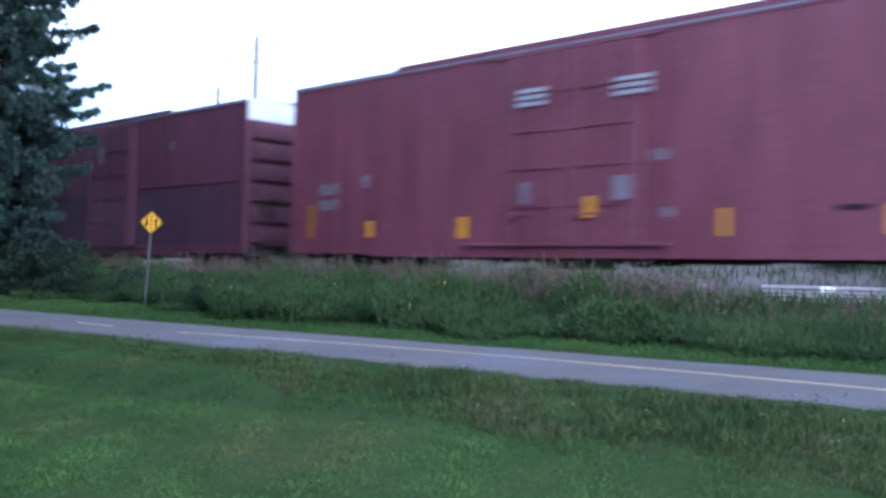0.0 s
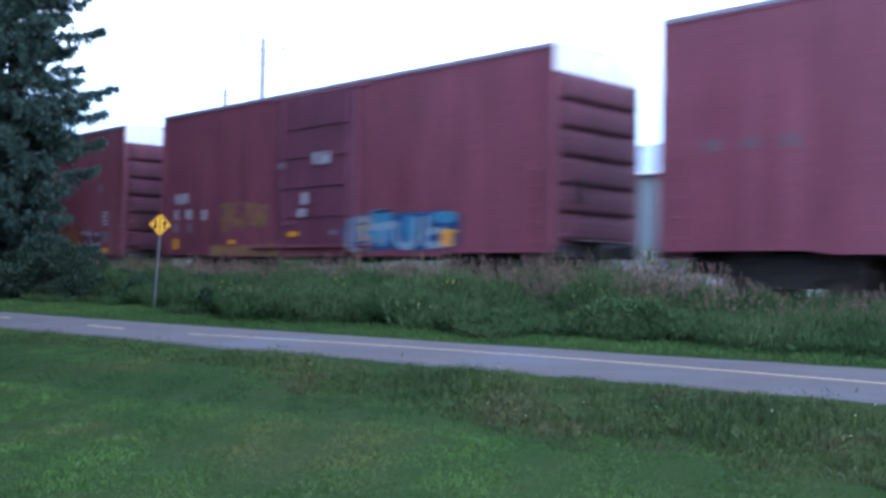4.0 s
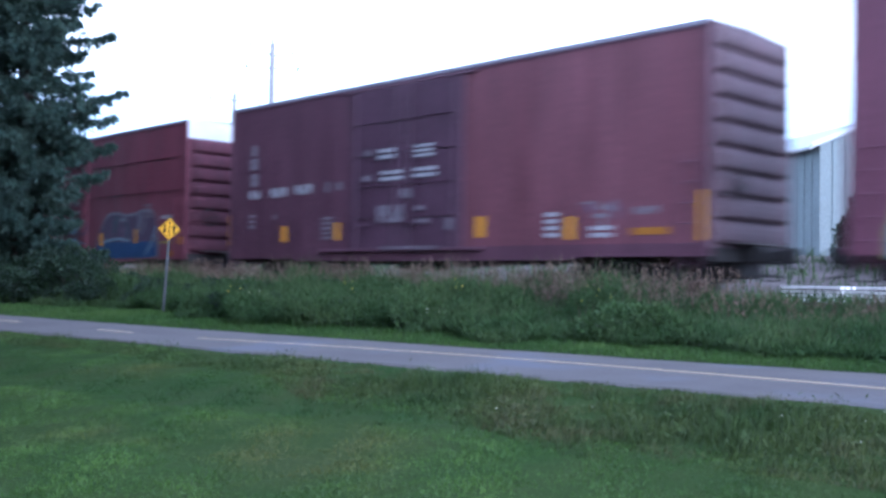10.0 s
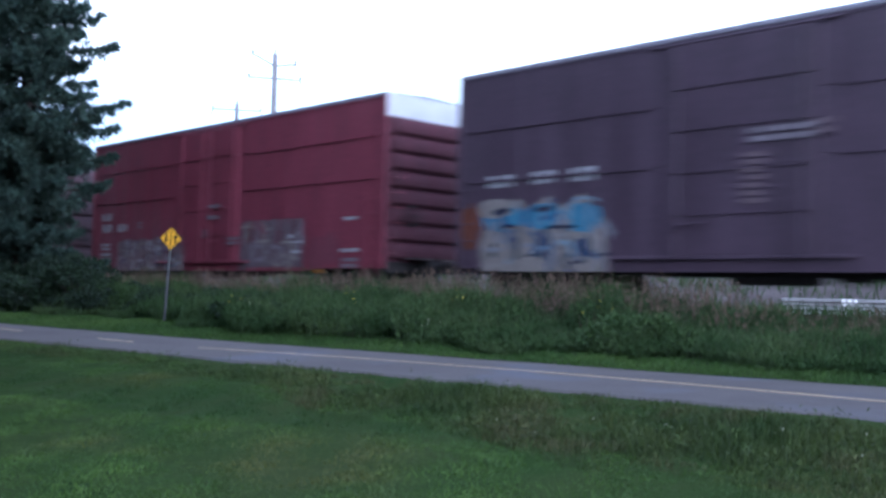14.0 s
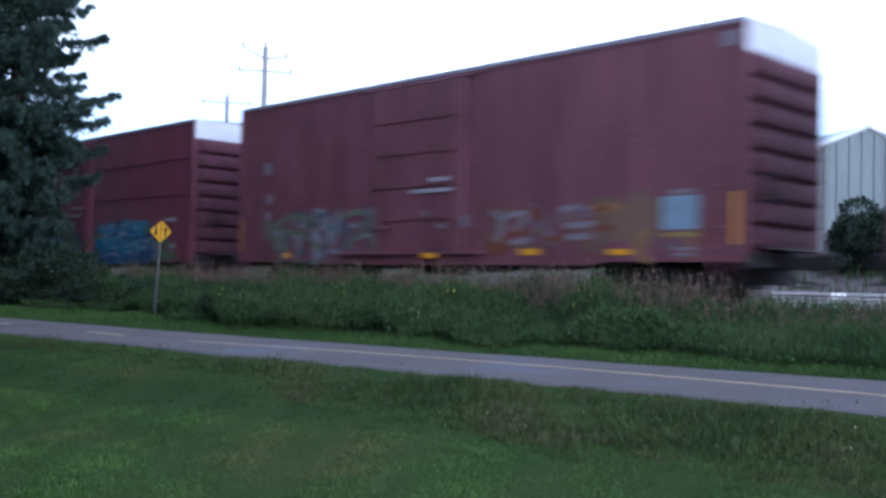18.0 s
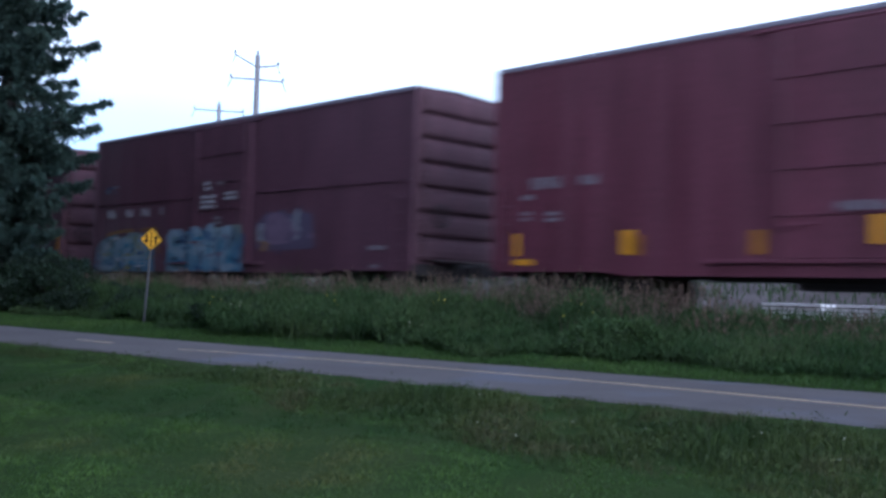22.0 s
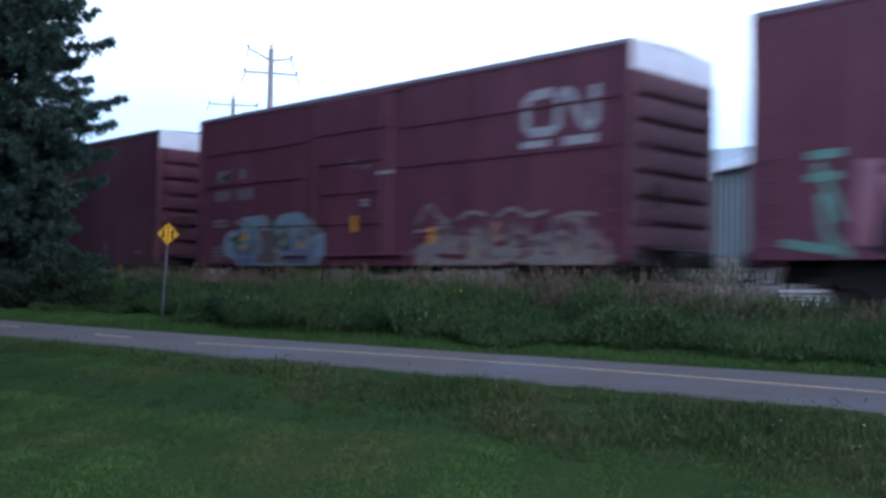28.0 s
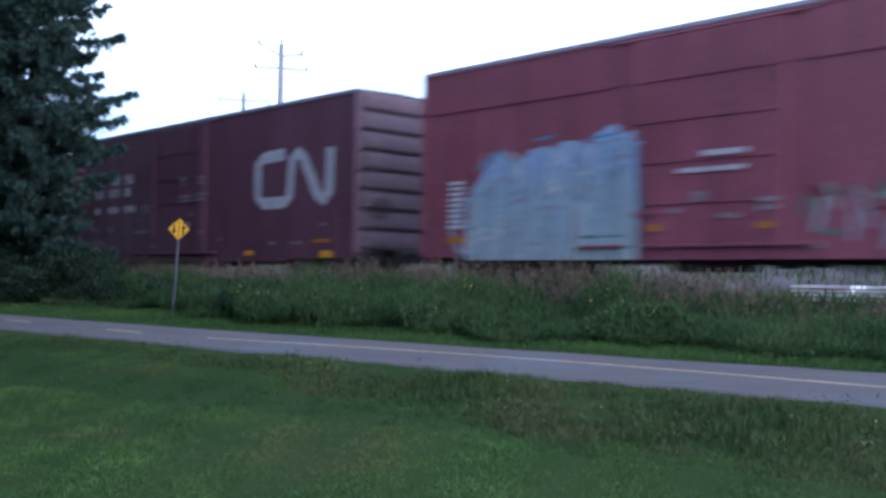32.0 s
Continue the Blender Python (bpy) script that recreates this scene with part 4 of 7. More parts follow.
car.marks(DARKPLUM, "dark_lower_panel", (0.1, 1.08, 6.2, 2.75))

car = Boxcar("long maroon boxcar with yellow reflector panels along its side", OXIDE, long=19.06, door=(7.6, 11.0), ribs=6, step=(4.0, 14.83))
TRAIN.append((car, 0.00))
car.lines(WHITE, (7.95, 3.92, 8.71, 4.34), (10.4, 3.91, 11.26, 4.32), (16.73, 1.87, 17.24, 2.31))
car.marks(PALE, "stencil", (1.22, 2.31, 1.92, 2.59), (1.25, 1.92, 1.95, 2.18), (2.88, 2.45, 3.12, 2.74), (8.1, 1.87, 8.31, 2.32), (10.42, 1.88, 10.85, 2.35), (11.24, 2.61, 11.58, 2.82), (11.51, 1.53, 11.7, 1.72))
car.marks(AMBER, "reflector", (3.08, 1.22, 3.32, 1.61), (6.2, 1.17, 6.47, 1.64), (9.77, 1.54, 10.0, 1.97), (12.71, 1.16, 12.85, 1.66), (15.69, 1.17, 15.91, 1.66), (18.03, 1.19, 18.28, 2.15), (17.66, 0.92, 18.15, 1.11))
car.marks(DULLAMBER, "reflector", (0.77, 1.2, 1.0, 2.07))
car.marks(TEAL, "stencil", (15.85, 1.74, 16.37, 2.33))
car.marks(WHITE, "stencil", (16.75, 1.43, 17.2, 1.78), (17.02, 0.9, 17.16, 1.03))
car.marks(INK, "vent", (14.85, 1.57, 15.4, 1.66))

car = Boxcar("maroon boxcar with pale spray paint and rust patches", OXIDE, right_paint=CRIMSON, ribs=6)
TRAIN.append((car, 21.48))
car.marks(WHITE, "stencil", (1.03, 2.58, 1.31, 2.87), (1.88, 2.59, 2.14, 2.86), (2.57, 2.59, 2.84, 2.85), (3.33, 2.6, 3.59, 2.86), (8.31, 2.39, 8.79, 2.65), (7.74, 1.7, 7.91, 1.93))
car.marks(PALE, "stencil", (8.38, 3.12, 8.71, 3.38), (14.13, 3.02, 14.34, 3.29), (15.73, 1.72, 15.84, 1.88))
car.piece(1, 4, 1.54, 0.62, 5.59, 1.81, BONE, (BONE, OCHRE, CREAM, SILVER, BRICK), lump=0.15, busy=10, ends=(0.2, 0.15))
car.wash(2, RUST, 9.85, 0.86, 12.81, 1.85, 4)
car.blob(ORANGE, 2, 3.0, (10.6, 1.2, 12.6, 1.6), (10.3, 1.0, 11.0, 1.4), (11.9, 0.92, 12.6, 1.8), (11.2, 1.05, 11.9, 1.45))
car.piece(103, 3, 10.0, 0.95, 12.7, 1.7, None, (RUST, ORANGE, RUST, OCHRE), busy=6, fine=1.2, lift=0.006)
car.stroke(WHITE, 0.05, 5, [(12.75, 1.62), (13.3, 1.66), (13.5, 1.58), (12.9, 1.55)], [(13.0, 1.3), (13.5, 1.12), (14.2, 1.2)], [(13.0, 1.05), (13.7, 0.95), (14.3, 1.3)])
car.piece(3, 3, 12.81, 0.83, 14.41, 1.71, None, (ICE, ICE, ICE, MAUVE, BRICK, BRICK), busy=10, fine=1.2)
car.lines(WHITE, (14.45, 1.84, 14.86, 2.37))
car.marks(PALE, "stencil", (14.49, 1.28, 14.94, 1.62))
car.marks(AMBER, "reflector", (14.48, 0.91, 14.9, 1.07))
car.marks(DULLAMBER, "reflector", (0.55, 1.57, 0.74, 2.38))
car.marks(AMBER, "reflector", (1.23, 1.08, 1.48, 1.27))
car.stroke(BRICK, 0.06, 6, [(2.10, 1.63), (1.94, 0.93)], [(2.79, 1.68), (2.98, 0.93)], [(3.46, 1.72), (3.31, 1.05)], [(4.02, 1.76), (4.27, 0.98)], [(4.64, 1.51), (4.73, 0.92)], [(1.93, 1.25), (2.63, 1.31)], [(3.47, 1.35), (3.95, 1.41)], [(4.42, 1.16), (5.10, 1.21)])
car.stroke(CREAM, 0.12, 6, [(1.56, 1.45), (1.91, 1.77), (2.36, 1.54)], [(2.53, 1.79), (2.96, 1.82), (3.17, 1.52)], [(3.62, 1.90), (3.87, 1.59)], [(4.25, 1.80), (4.72, 1.62), (5.17, 1.27)], [(1.58, 0.81), (5.33, 0.85)])
car.blob(BONE, 4, 2.6, (5.36, 1.51, 5.87, 1.85), (5.43, 1.10, 5.83, 1.46))

car = Boxcar("red boxcar with ochre and blue graffiti", OXIDE, door_paint=MAROON, ribs=6)
TRAIN.append((car, 39.93))
car.marks(WHITE, "stencil", (0.84, 2.38, 1.57, 2.69), (0.85, 1.9, 1.03, 2.2), (1.52, 1.9, 1.79, 2.19), (2.41, 1.85, 2.64, 2.17), (7.93, 3.15, 8.6, 3.47), (7.47, 2.12, 7.73, 2.44), (7.34, 1.78, 7.64, 2.01))
car.marks(PALE, "stencil", (0.81, 1.53, 1.03, 1.8), (1.63, 1.51, 1.8, 1.8), (6.39, 3.12, 6.68, 3.29), (8.72, 1.3, 8.91, 1.42))
car.piece(4, 4, 3.41, 1.58, 5.97, 2.33, None, (OCHRE, OCHRE, OCHRE, RUST, OCHRE, OCHRE), busy=10, fine=1.2)
car.wash(5, OCHRE, 2.93, 0.72, 6.33, 1.1, 5)
car.marks(AMBER, "reflector", (0.79, 0.99, 1.05, 1.3), (3.88, 1.11, 4.17, 1.24), (6.87, 1.28, 7.34, 1.41))
car.marks(AMBER, "reflector", (12.66, 0.97, 13.0, 1.36))
car.blob(DEEPBLUE, 3, 6, (9.23, 0.91, 13.25, 1.78))
car.blob(SKYBLUE, 4, 4, (10.14, 1.07, 10.93, 1.90), (11.42, 1.00, 11.75, 1.72), (12.33, 1.51, 13.15, 1.77))
car.stroke(BONE, 0.17, 6, [(9.46, 1.57), (9.42, 0.97)], [(9.41, 1.62), (10.03, 1.67), (10.13, 1.48), (9.54, 1.33)], [(9.54, 1.30), (10.13, 1.22), (10.05, 0.97), (9.44, 0.95)])
car.stroke(ICE, 0.17, 6, [(10.24, 1.45), (11.07, 1.52)], [(10.65, 1.49), (10.60, 0.99)], [(11.12, 1.59), (11.10, 1.16), (11.44, 0.98), (11.78, 1.11), (11.82, 1.67)], [(12.16, 1.68), (12.12, 0.99)], [(12.17, 1.32), (12.77, 1.34)], [(12.17, 0.99), (13.02, 1.05)])
car.stroke(LEMON, 0.07, 6, [(9.58, 1.47), (10.01, 1.51)], [(9.59, 1.14), (9.98, 1.16)], [(12.83, 1.28), (13.16, 1.31)])
car.stroke(NAVY, 0.07, 6, [(10.32, 1.82), (10.86, 1.85)], [(11.94, 1.63), (11.91, 0.95)], [(12.52, 1.61), (12.50, 1.01)], [(13.22, 1.69), (13.19, 0.94)])

car = Boxcar("maroon boxcar with a light blue outlined tag", OXIDE, door=(5.6, 8.9), ribs=6)
TRAIN.append((car, 58.38))
car.piece(7, 2, 10.25, 1.72, 15.02, 3.56, HAZE, (MAUVE, HAZE, SKYBLUE), slope=0.15, busy=5)
car.marks(SKYBLUE, "graffiti_stroke", (10.43, 1.83, 10.58, 3.56), (10.47, 1.76, 14.88, 1.93), (12.93, 2.76, 13.08, 3.57), (13.04, 3.32, 14.49, 3.53), (14.33, 2.64, 14.56, 3.42), (13.61, 1.84, 13.85, 2.71), (14.72, 1.8, 14.94, 2.29), (12.1, 2.5, 13.09, 2.68))
car.wash(77, PINK, 13.03, 2.71, 13.79, 3.15, 1, 6)
car.wash(70, PALE, 9.18, 2.33, 10.26, 2.83, 2, 0.3)
car.marks(DEEPBLUE, "graffiti_underline", (10.47, 1.66, 14.85, 1.76))
car.piece(8, 1, 15.22, 3.04, 16.04, 4.03, None, (PALE, PALE, PALE, FAINT, ICE, ICE), busy=8, fine=0.8)
car.marks(PALE, "stencil", (8.55, 2.96, 9.07, 3.41))
car.wash(9, RUST, 15.07, 2.45, 15.94, 3.05, 2)
car.marks(AMBER, "reflector", (10.76, 0.96, 11.06, 1.1), (12.24, 0.96, 12.53, 1.07), (15.69, 1.14, 15.91, 2.07))
car.marks(FAINT, "stencil", (1.02, 2.62, 1.29, 2.84), (1.76, 2.62, 2.02, 2.83), (2.52, 2.59, 2.77, 2.83), (4.39, 2.57, 5.03, 2.95))
car.marks(WHITE, "stencil", (14.62, 1.29, 14.89, 1.56))
car.marks(DULLAMBER, "reflector", (4.53, 1.16, 4.84, 1.43))
car.stroke(SKYBLUE, 0.13, 6, [(10.57, 3.53), (10.48, 1.98)], [(10.57, 3.50), (11.61, 3.57)], [(10.58, 2.85), (11.44, 2.90)], [(12.53, 3.59), (11.91, 2.76), (12.89, 2.82)], [(12.88, 3.58), (13.72, 3.65), (13.65, 2.77)], [(14.05, 3.47), (14.03, 2.74), (14.69, 2.77)], [(14.21, 3.36), (14.91, 3.27)], [(10.87, 2.30), (11.82, 2.35)], [(14.22, 2.49), (14.54, 1.97)])
car.stroke(PINK, 0.1, 6, [(11.06, 2.69), (11.82, 2.53)], [(12.88, 3.08), (13.48, 3.09)], [(13.23, 2.80), (13.58, 2.28)], [(12.19, 2.07), (13.24, 2.10)])
car.stroke(RUST, 0.14, 6, [(14.84, 3.04), (15.44, 3.11), (15.80, 3.25)], [(10.16, 2.88), (10.07, 2.34)], [(11.07, 1.75), (12.91, 1.74), (14.55, 1.73)])

car = Boxcar("maroon boxcar with a pale ribbon emblem and yellow panels", OXIDE, door=(6.6, 9.2), right_paint=OXIDE, ribs=6)
TRAIN.append((car, 76.83))
car.ribbon(WHITE, 12.07, 2.86, 13.81, 3.74, 0.21)
car.marks(WHITE, "stencil_bar", (11.56, 2.65, 13.74, 2.8))
car.marks(AMBER, "reflector", (2.69, 1.14, 2.98, 1.61), (4.59, 1.18, 4.87, 1.57), (7.59, 1.3, 7.77, 1.71), (10.08, 1.15, 10.29, 1.62), (12.36, 1.16, 12.59, 1.63), (15.01, 1.18, 15.27, 2.1))
car.marks(DULLAMBER, "reflector", (0.36, 1.17, 0.65, 2.07))
car.lines(PALE, (14.33, 1.91, 14.85, 2.44))
car.marks(TEAL, "stencil", (14.31, 1.37, 14.86, 1.68))
car.marks(WHITE, "stencil", (14.31, 1.22, 14.86, 1.34))
car.marks(PALE, "stencil", (0.68, 2.61, 1.09, 2.87), (1.52, 2.64, 1.91, 2.87), (2.2, 2.62, 2.59, 2.87), (3.02, 2.67, 3.44, 2.88))
car.lines(PALE, (0.65, 1.97, 1.12, 2.5), (1.53, 2.29, 1.89, 2.54), (2.22, 2.27, 2.57, 2.54))
car.marks(DULLAMBER, "reflector", (0.16, 1.12, 1.07, 1.27))
car.marks(FAINT, "stencil", (8.13, 3.21, 8.93, 3.48))

car = Boxcar("maroon boxcar with white and blue graffiti and two seams", OXIDE, seams=(3.05, 4.1), door=(6.2, 9.1), ribs=8)
TRAIN.append((car, 95.28))
car.marks(WHITE, "stencil", (1.18, 2.56, 1.42, 2.87), (1.1, 2.14, 1.46, 2.44), (2.1, 2.13, 2.45, 2.41))
car.piece(10, 6, 0.98, 0.75, 6.82, 1.75, None, (CREAM, BONE, OLIVE, SILVER, CREAM), lump=0.13, busy=12, fine=2.0)
car.piece(11, 1, 7.65, 0.8, 8.99, 2.35, None, (ICE, ICE, ICE, SILVER, MAUVE, MAUVE), busy=8, fine=0.8)
car.marks(WHITE, "stencil", (7.51, 2.46, 8.64, 2.59))
car.marks(PALE, "stencil", (8.07, 2.74, 8.63, 2.91))
car.piece(12, 2, 9.95, 0.92, 14.15, 2.32, HAZE, (MAUVE, TEAL, SILVER), halo=SILVER, lump=0.04, ends=(0.25, 0.1), busy=9, fine=1.3)
car.blob(DEEPBLUE, 5, 8.0, (9.9, 0.86, 14.12, 1.40))
car.stroke(ICE, 0.10, 6, [(10.3, 1.42), (11.4, 1.52), (12.3, 1.44)], [(13.4, 0.95), (13.9, 1.5), (14.1, 1.9)])
car.marks(AMBER, "reflector", (10.11, 1.28, 10.33, 1.73), (12.63, 1.36, 12.81, 1.82), (15.47, 1.29, 15.74, 1.52), (2.72, 1.36, 2.96, 1.78), (5.76, 1.41, 5.97, 1.74), (0.38, 1.49, 0.63, 1.85))
car.marks(DULLAMBER, "reflector", (14.91, 0.91, 15.15, 1.08))
car.lines(WHITE, (14.39, 2.11, 15.08, 2.3))
car.lines(LEMON, (14.34, 1.32, 15.07, 1.45))
car.lines(PALE, (13.32, 2.19, 13.76, 2.68))
car.stroke(BONE, 0.16, 6, [(1.45, 1.74), (2.26, 1.85), (2.15, 1.41), (1.61, 1.10), (2.56, 0.91)], [(2.67, 1.71), (2.57, 0.86)], [(3.05, 1.82), (3.60, 2.11), (3.94, 1.68), (3.84, 0.93)], [(4.30, 1.67), (4.89, 1.77), (5.46, 2.10), (5.70, 1.63)], [(4.56, 1.22), (5.59, 1.35)], [(5.92, 1.68), (6.74, 1.71), (6.16, 1.05)])
car.stroke(OLIVE, 0.13, 6, [(1.74, 1.26), (2.81, 1.32), (3.83, 1.20)], [(4.31, 1.49), (5.25, 1.57), (6.15, 1.41)], [(4.81, 0.85), (6.16, 0.91)])
car.stroke(INK, 0.07, 6, [(2.00, 1.60), (2.44, 1.50)], [(2.90, 1.70), (2.88, 0.97)], [(4.11, 1.73), (4.09, 0.90)], [(4.97, 1.65), (5.08, 1.07)], [(5.83, 1.60), (5.94, 0.92)], [(1.75, 1.04), (2.29, 1.10)])
car.blob(ICE, 4, 2.6, (7.71, 1.72, 8.61, 2.30), (7.65, 0.83, 8.74, 1.59))
car.stroke(MAUVE, 0.06, 6, [(7.99, 2.10), (8.28, 2.12)], [(8.00, 1.41), (8.43, 1.43)], [(7.91, 1.17), (8.55, 1.19)])
car.blob(WHITE, 5, 2.6, (3.25, 1.69, 3.96, 2.14), (4.96, 1.70, 5.82, 2.13), (1.31, 1.42, 2.27, 1.77))
car.blob(OLIVE, 3, 4, (1.48, 0.76, 3.84, 1.15), (4.33, 0.76, 6.59, 1.23))

car = Boxcar("faded red boxcar with plum doors and white stencils", BROWN, right_paint=FADED, door=(5.6, 9.6), door_paint=DARKPLUM, end_paint=ENDPINK, end_top=False, ribs=9)
TRAIN.append((car, 113.73))
car.marks(PALE, "stencil", (1.06, 3.75, 1.32, 4.05), (1.01, 3.35, 1.38, 3.67), (1.06, 2.87, 1.39, 3.24))
car.marks(WHITE, "stencil", (2.04, 2.52, 2.78, 2.77), (3.2, 2.55, 3.92, 2.8), (0.98, 2.52, 1.48, 2.75))
car.marks(PALE, "stencil", (4.56, 2.55, 4.69, 2.82), (5.0, 2.58, 5.2, 2.79))
car.lines(WHITE, (8.06, 3.2, 8.71, 3.54), (8.03, 2.72, 8.8, 3.01), (6.72, 3.24, 7.35, 3.55), (6.84, 2.7, 7.64, 3.0))
car.marks(PALE, "stencil", (6.21, 3.36, 6.44, 3.5), (6.15, 2.73, 6.45, 2.87), (7.57, 2.26, 7.96, 2.47), (9.15, 1.46, 9.33, 1.72), (6.75, 1.68, 7.66, 2.1))
car.lines(PALE, (8.13, 1.94, 8.4, 2.12), (8.13, 1.62, 8.58, 1.8), (4.41, 1.31, 4.86, 1.95), (1.0, 1.68, 1.27, 2.12), (2.19, 1.92, 2.31, 2.1))
car.marks(PALE, "stencil", (6.9, 1.02, 8.86, 1.1))
car.marks(AMBER, "reflector", (-0.28, 1.23, -0.04, 2.09), (2.6, 1.28, 2.83, 1.7), (4.96, 1.28, 5.14, 1.73), (10.03, 1.26, 10.28, 1.73))
car.marks(AMBER, "reflector", (12.6, 1.18, 12.79, 1.64), (15.71, 1.11, 15.96, 2.04))
car.marks(DULLAMBER, "reflector", (14.2, 1.24, 15.04, 1.38))
car.lines(WHITE, (12.03, 1.23, 12.36, 1.8), (13.21, 1.21, 13.75, 1.49))
car.piece(15, 1, 13.07, 1.38, 13.9, 1.97, None, (PALE, PALE, PALE, FAINT, MAUVE, MAUVE), busy=8, fine=0.8)
car.marks(PALE, "stencil", (14.26, 1.64, 14.8, 1.79))

car = Boxcar("plum boxcar with bright blue lettering and a dark wave", MAROON, door=(5.9, 9.0), ribs=6, end_paint=ENDPINK, step=(5.8, 13.6))
TRAIN.append((car, 132.18))
car.lines(WHITE, (0.9, 3.34, 2.01, 3.67), (14.51, 2.43, 15.58, 3.09))
car.marks(PALE, "stencil", (1.04, 2.7, 1.26, 3.17), (2.05, 2.86, 2.3, 3.12), (3.28, 3.06, 3.54, 3.34))
car.lines(WHITE, (8.4, 3.12, 9.22, 3.5))
car.marks(PALE, "stencil", (7.56, 1.79, 7.93, 2.46))
car.piece(16, 2, 0.75, 0.72, 4.7, 2.11, SURF, (SKYBLUE, DEEPBLUE, ICE, WHITE), halo=OLIVE, fine=0.6, busy=10, lump=0.04, ends=(0.1, 0.05))
part("graffiti", Geo().plate([(4.59, 2.01), (5.83, 1.6), (7.49, 1.06), (8.53, 1.38), (9.79, 1.97), (9.8, 0.78), (4.62, 0.78)], -0.11, -0.108), NAVY, car.ob)
part("graffiti", Geo().plate([(4.58, 2.09), (5.83, 1.68), (7.49, 1.13), (8.52, 1.45), (9.79, 2.06), (9.79, 1.97), (8.52, 1.36), (7.49, 1.04), (5.83, 1.59), (4.58, 2.0)], -0.113, -0.111), LEMON, car.ob)
part("graffiti_haze", Geo().plate([(4.58, 2.14), (5.83, 1.98), (7.49, 1.55), (8.52, 1.79), (9.79, 2.11), (9.79, 2.06), (8.52, 1.45), (7.49, 1.13), (5.83, 1.68), (4.58, 2.09)], -0.112, -0.110), SMOKE, car.ob)
car.piece(17, 3, 9.82, 0.73, 14.19, 2.08, SURF, (SKYBLUE, DEEPBLUE, DEEPBLUE, ICE, WHITE), halo=OLIVE, slope=0.2, fine=0.8, busy=10, lump=0.05, ends=(0.05, 0.06))
car.wash(18, SILVER, 14.05, 0.76, 15.59, 1.61, 2, 0.4)
car.marks(PALE, "stencil", (14.84, 1.5, 15.13, 1.93))
car.stroke(NAVY, 0.09, 6, [(1.93, 1.89), (1.35, 1.81), (1.36, 1.56), (1.84, 1.43), (1.80, 1.15), (1.21, 1.06)], [(2.70, 1.77), (2.30, 1.63), (2.31, 1.17), (2.72, 1.08), (3.01, 1.28), (2.95, 1.64), (2.70, 1.77)], [(3.40, 1.07), (3.38, 1.72), (3.73, 1.39), (4.05, 1.73), (4.11, 1.09)], [(4.73, 1.68), (4.37, 1.66), (4.39, 1.08), (4.79, 1.11)], [(4.38, 1.37), (4.70, 1.40)])
car.stroke(WHITE, 0.1, 6, [(1.31, 1.31), (1.95, 1.33)], [(2.46, 1.35), (2.91, 1.37)], [(3.57, 1.27), (4.06, 1.29)], [(4.43, 1.26), (4.83, 1.28)], [(10.30, 1.30), (11.08, 1.35)], [(13.52, 1.25), (14.21, 1.30)])
car.stroke(NAVY, 0.13, 6, [(10.36, 1.88), (10.34, 0.99)], [(10.74, 1.48), (10.72, 0.91)], [(10.74, 1.46), (11.20, 1.47), (11.17, 1.23), (10.81, 1.19), (11.27, 0.91)], [(11.58, 1.67), (11.57, 0.88)], [(12.17, 0.92), (12.16, 1.44), (12.41, 1.66), (12.71, 1.56), (12.75, 0.91)], [(14.08, 1.66), (13.61, 1.70), (13.27, 1.50), (13.30, 1.06), (13.71, 0.93), (14.11, 1.11)], [(13.61, 1.31), (14.13, 1.36)])
car.stroke(DEEPBLUE, 0.16, 6, [(10.13, 1.81), (10.92, 1.95)], [(11.22, 1.98), (12.10, 2.03)], [(12.92, 2.04), (13.58, 2.07)], [(1.13, 1.97), (2.69, 1.98)], [(3.18, 1.96), (4.59, 1.89)])
car.piece(95, 2, 0.85, 0.8, 4.6, 2.0, None, (CYAN, DEEPBLUE, ICE, SKYBLUE), busy=9, fine=0.6, lift=0.006)
car.piece(96, 3, 9.9, 0.8, 14.1, 2.0, None, (CYAN, DEEPBLUE, ICE, SKYBLUE), busy=9, fine=0.7, slope=0.2, lift=0.006)

car = Boxcar("bright red boxcar with bone white graffiti", CRIMSON, door=(6.0, 9.4), seams=(3.1, 4.15), ribs=8)
TRAIN.append((car, 150.63))
car.marks(WHITE, "stencil", (0.74, 2.48, 1.46, 2.73), (0.81, 2.08, 1.47, 2.35), (1.94, 2.08, 2.61, 2.33))
car.lines(PALE, (3.36, 2.16, 3.63, 2.42))
car.lines(WHITE, (0.71, 1.46, 1.43, 1.73), (0.72, 1.09, 1.43, 1.41))
car.marks(DULLAMBER, "reflector", (0.7, 0.82, 1.4, 0.98))
car.piece(19, 5, 1.93, 0.68, 6.55, 1.79, CHALK, (BONE, WHITE, MAUVE, SILVER, BRICK, FAINT), lump=0.08, ends=(0.04, 0.04), busy=20, fine=0.8)
car.lines(PALE, (7.93, 2.64, 8.59, 2.79), (7.85, 2.29, 8.51, 2.48), (8.96, 1.52, 9.66, 1.78))
car.marks(PALE, "stencil", (7.69, 1.74, 7.85, 1.99))
car.piece(20, 4, 9.53, 0.85, 12.61, 2.18, FAINT, (PALE, FAINT, BONE, BRICK, OXIDE), busy=12, fine=1.1, lump=0.04, ends=(0.05, 0.05))
car.lines(WHITE, (11.92, 1.65, 12.2, 1.8), (12.08, 1.51, 12.58, 1.61), (12.09, 1.23, 12.52, 1.36), (14.31, 2.06, 14.92, 2.19), (14.24, 1.24, 14.98, 1.38))
car.lines(PALE, (14.27, 0.84, 14.93, 1.15))
car.wash(21, OXIDE, 12.86, 0.8, 14.09, 1.71, 2)
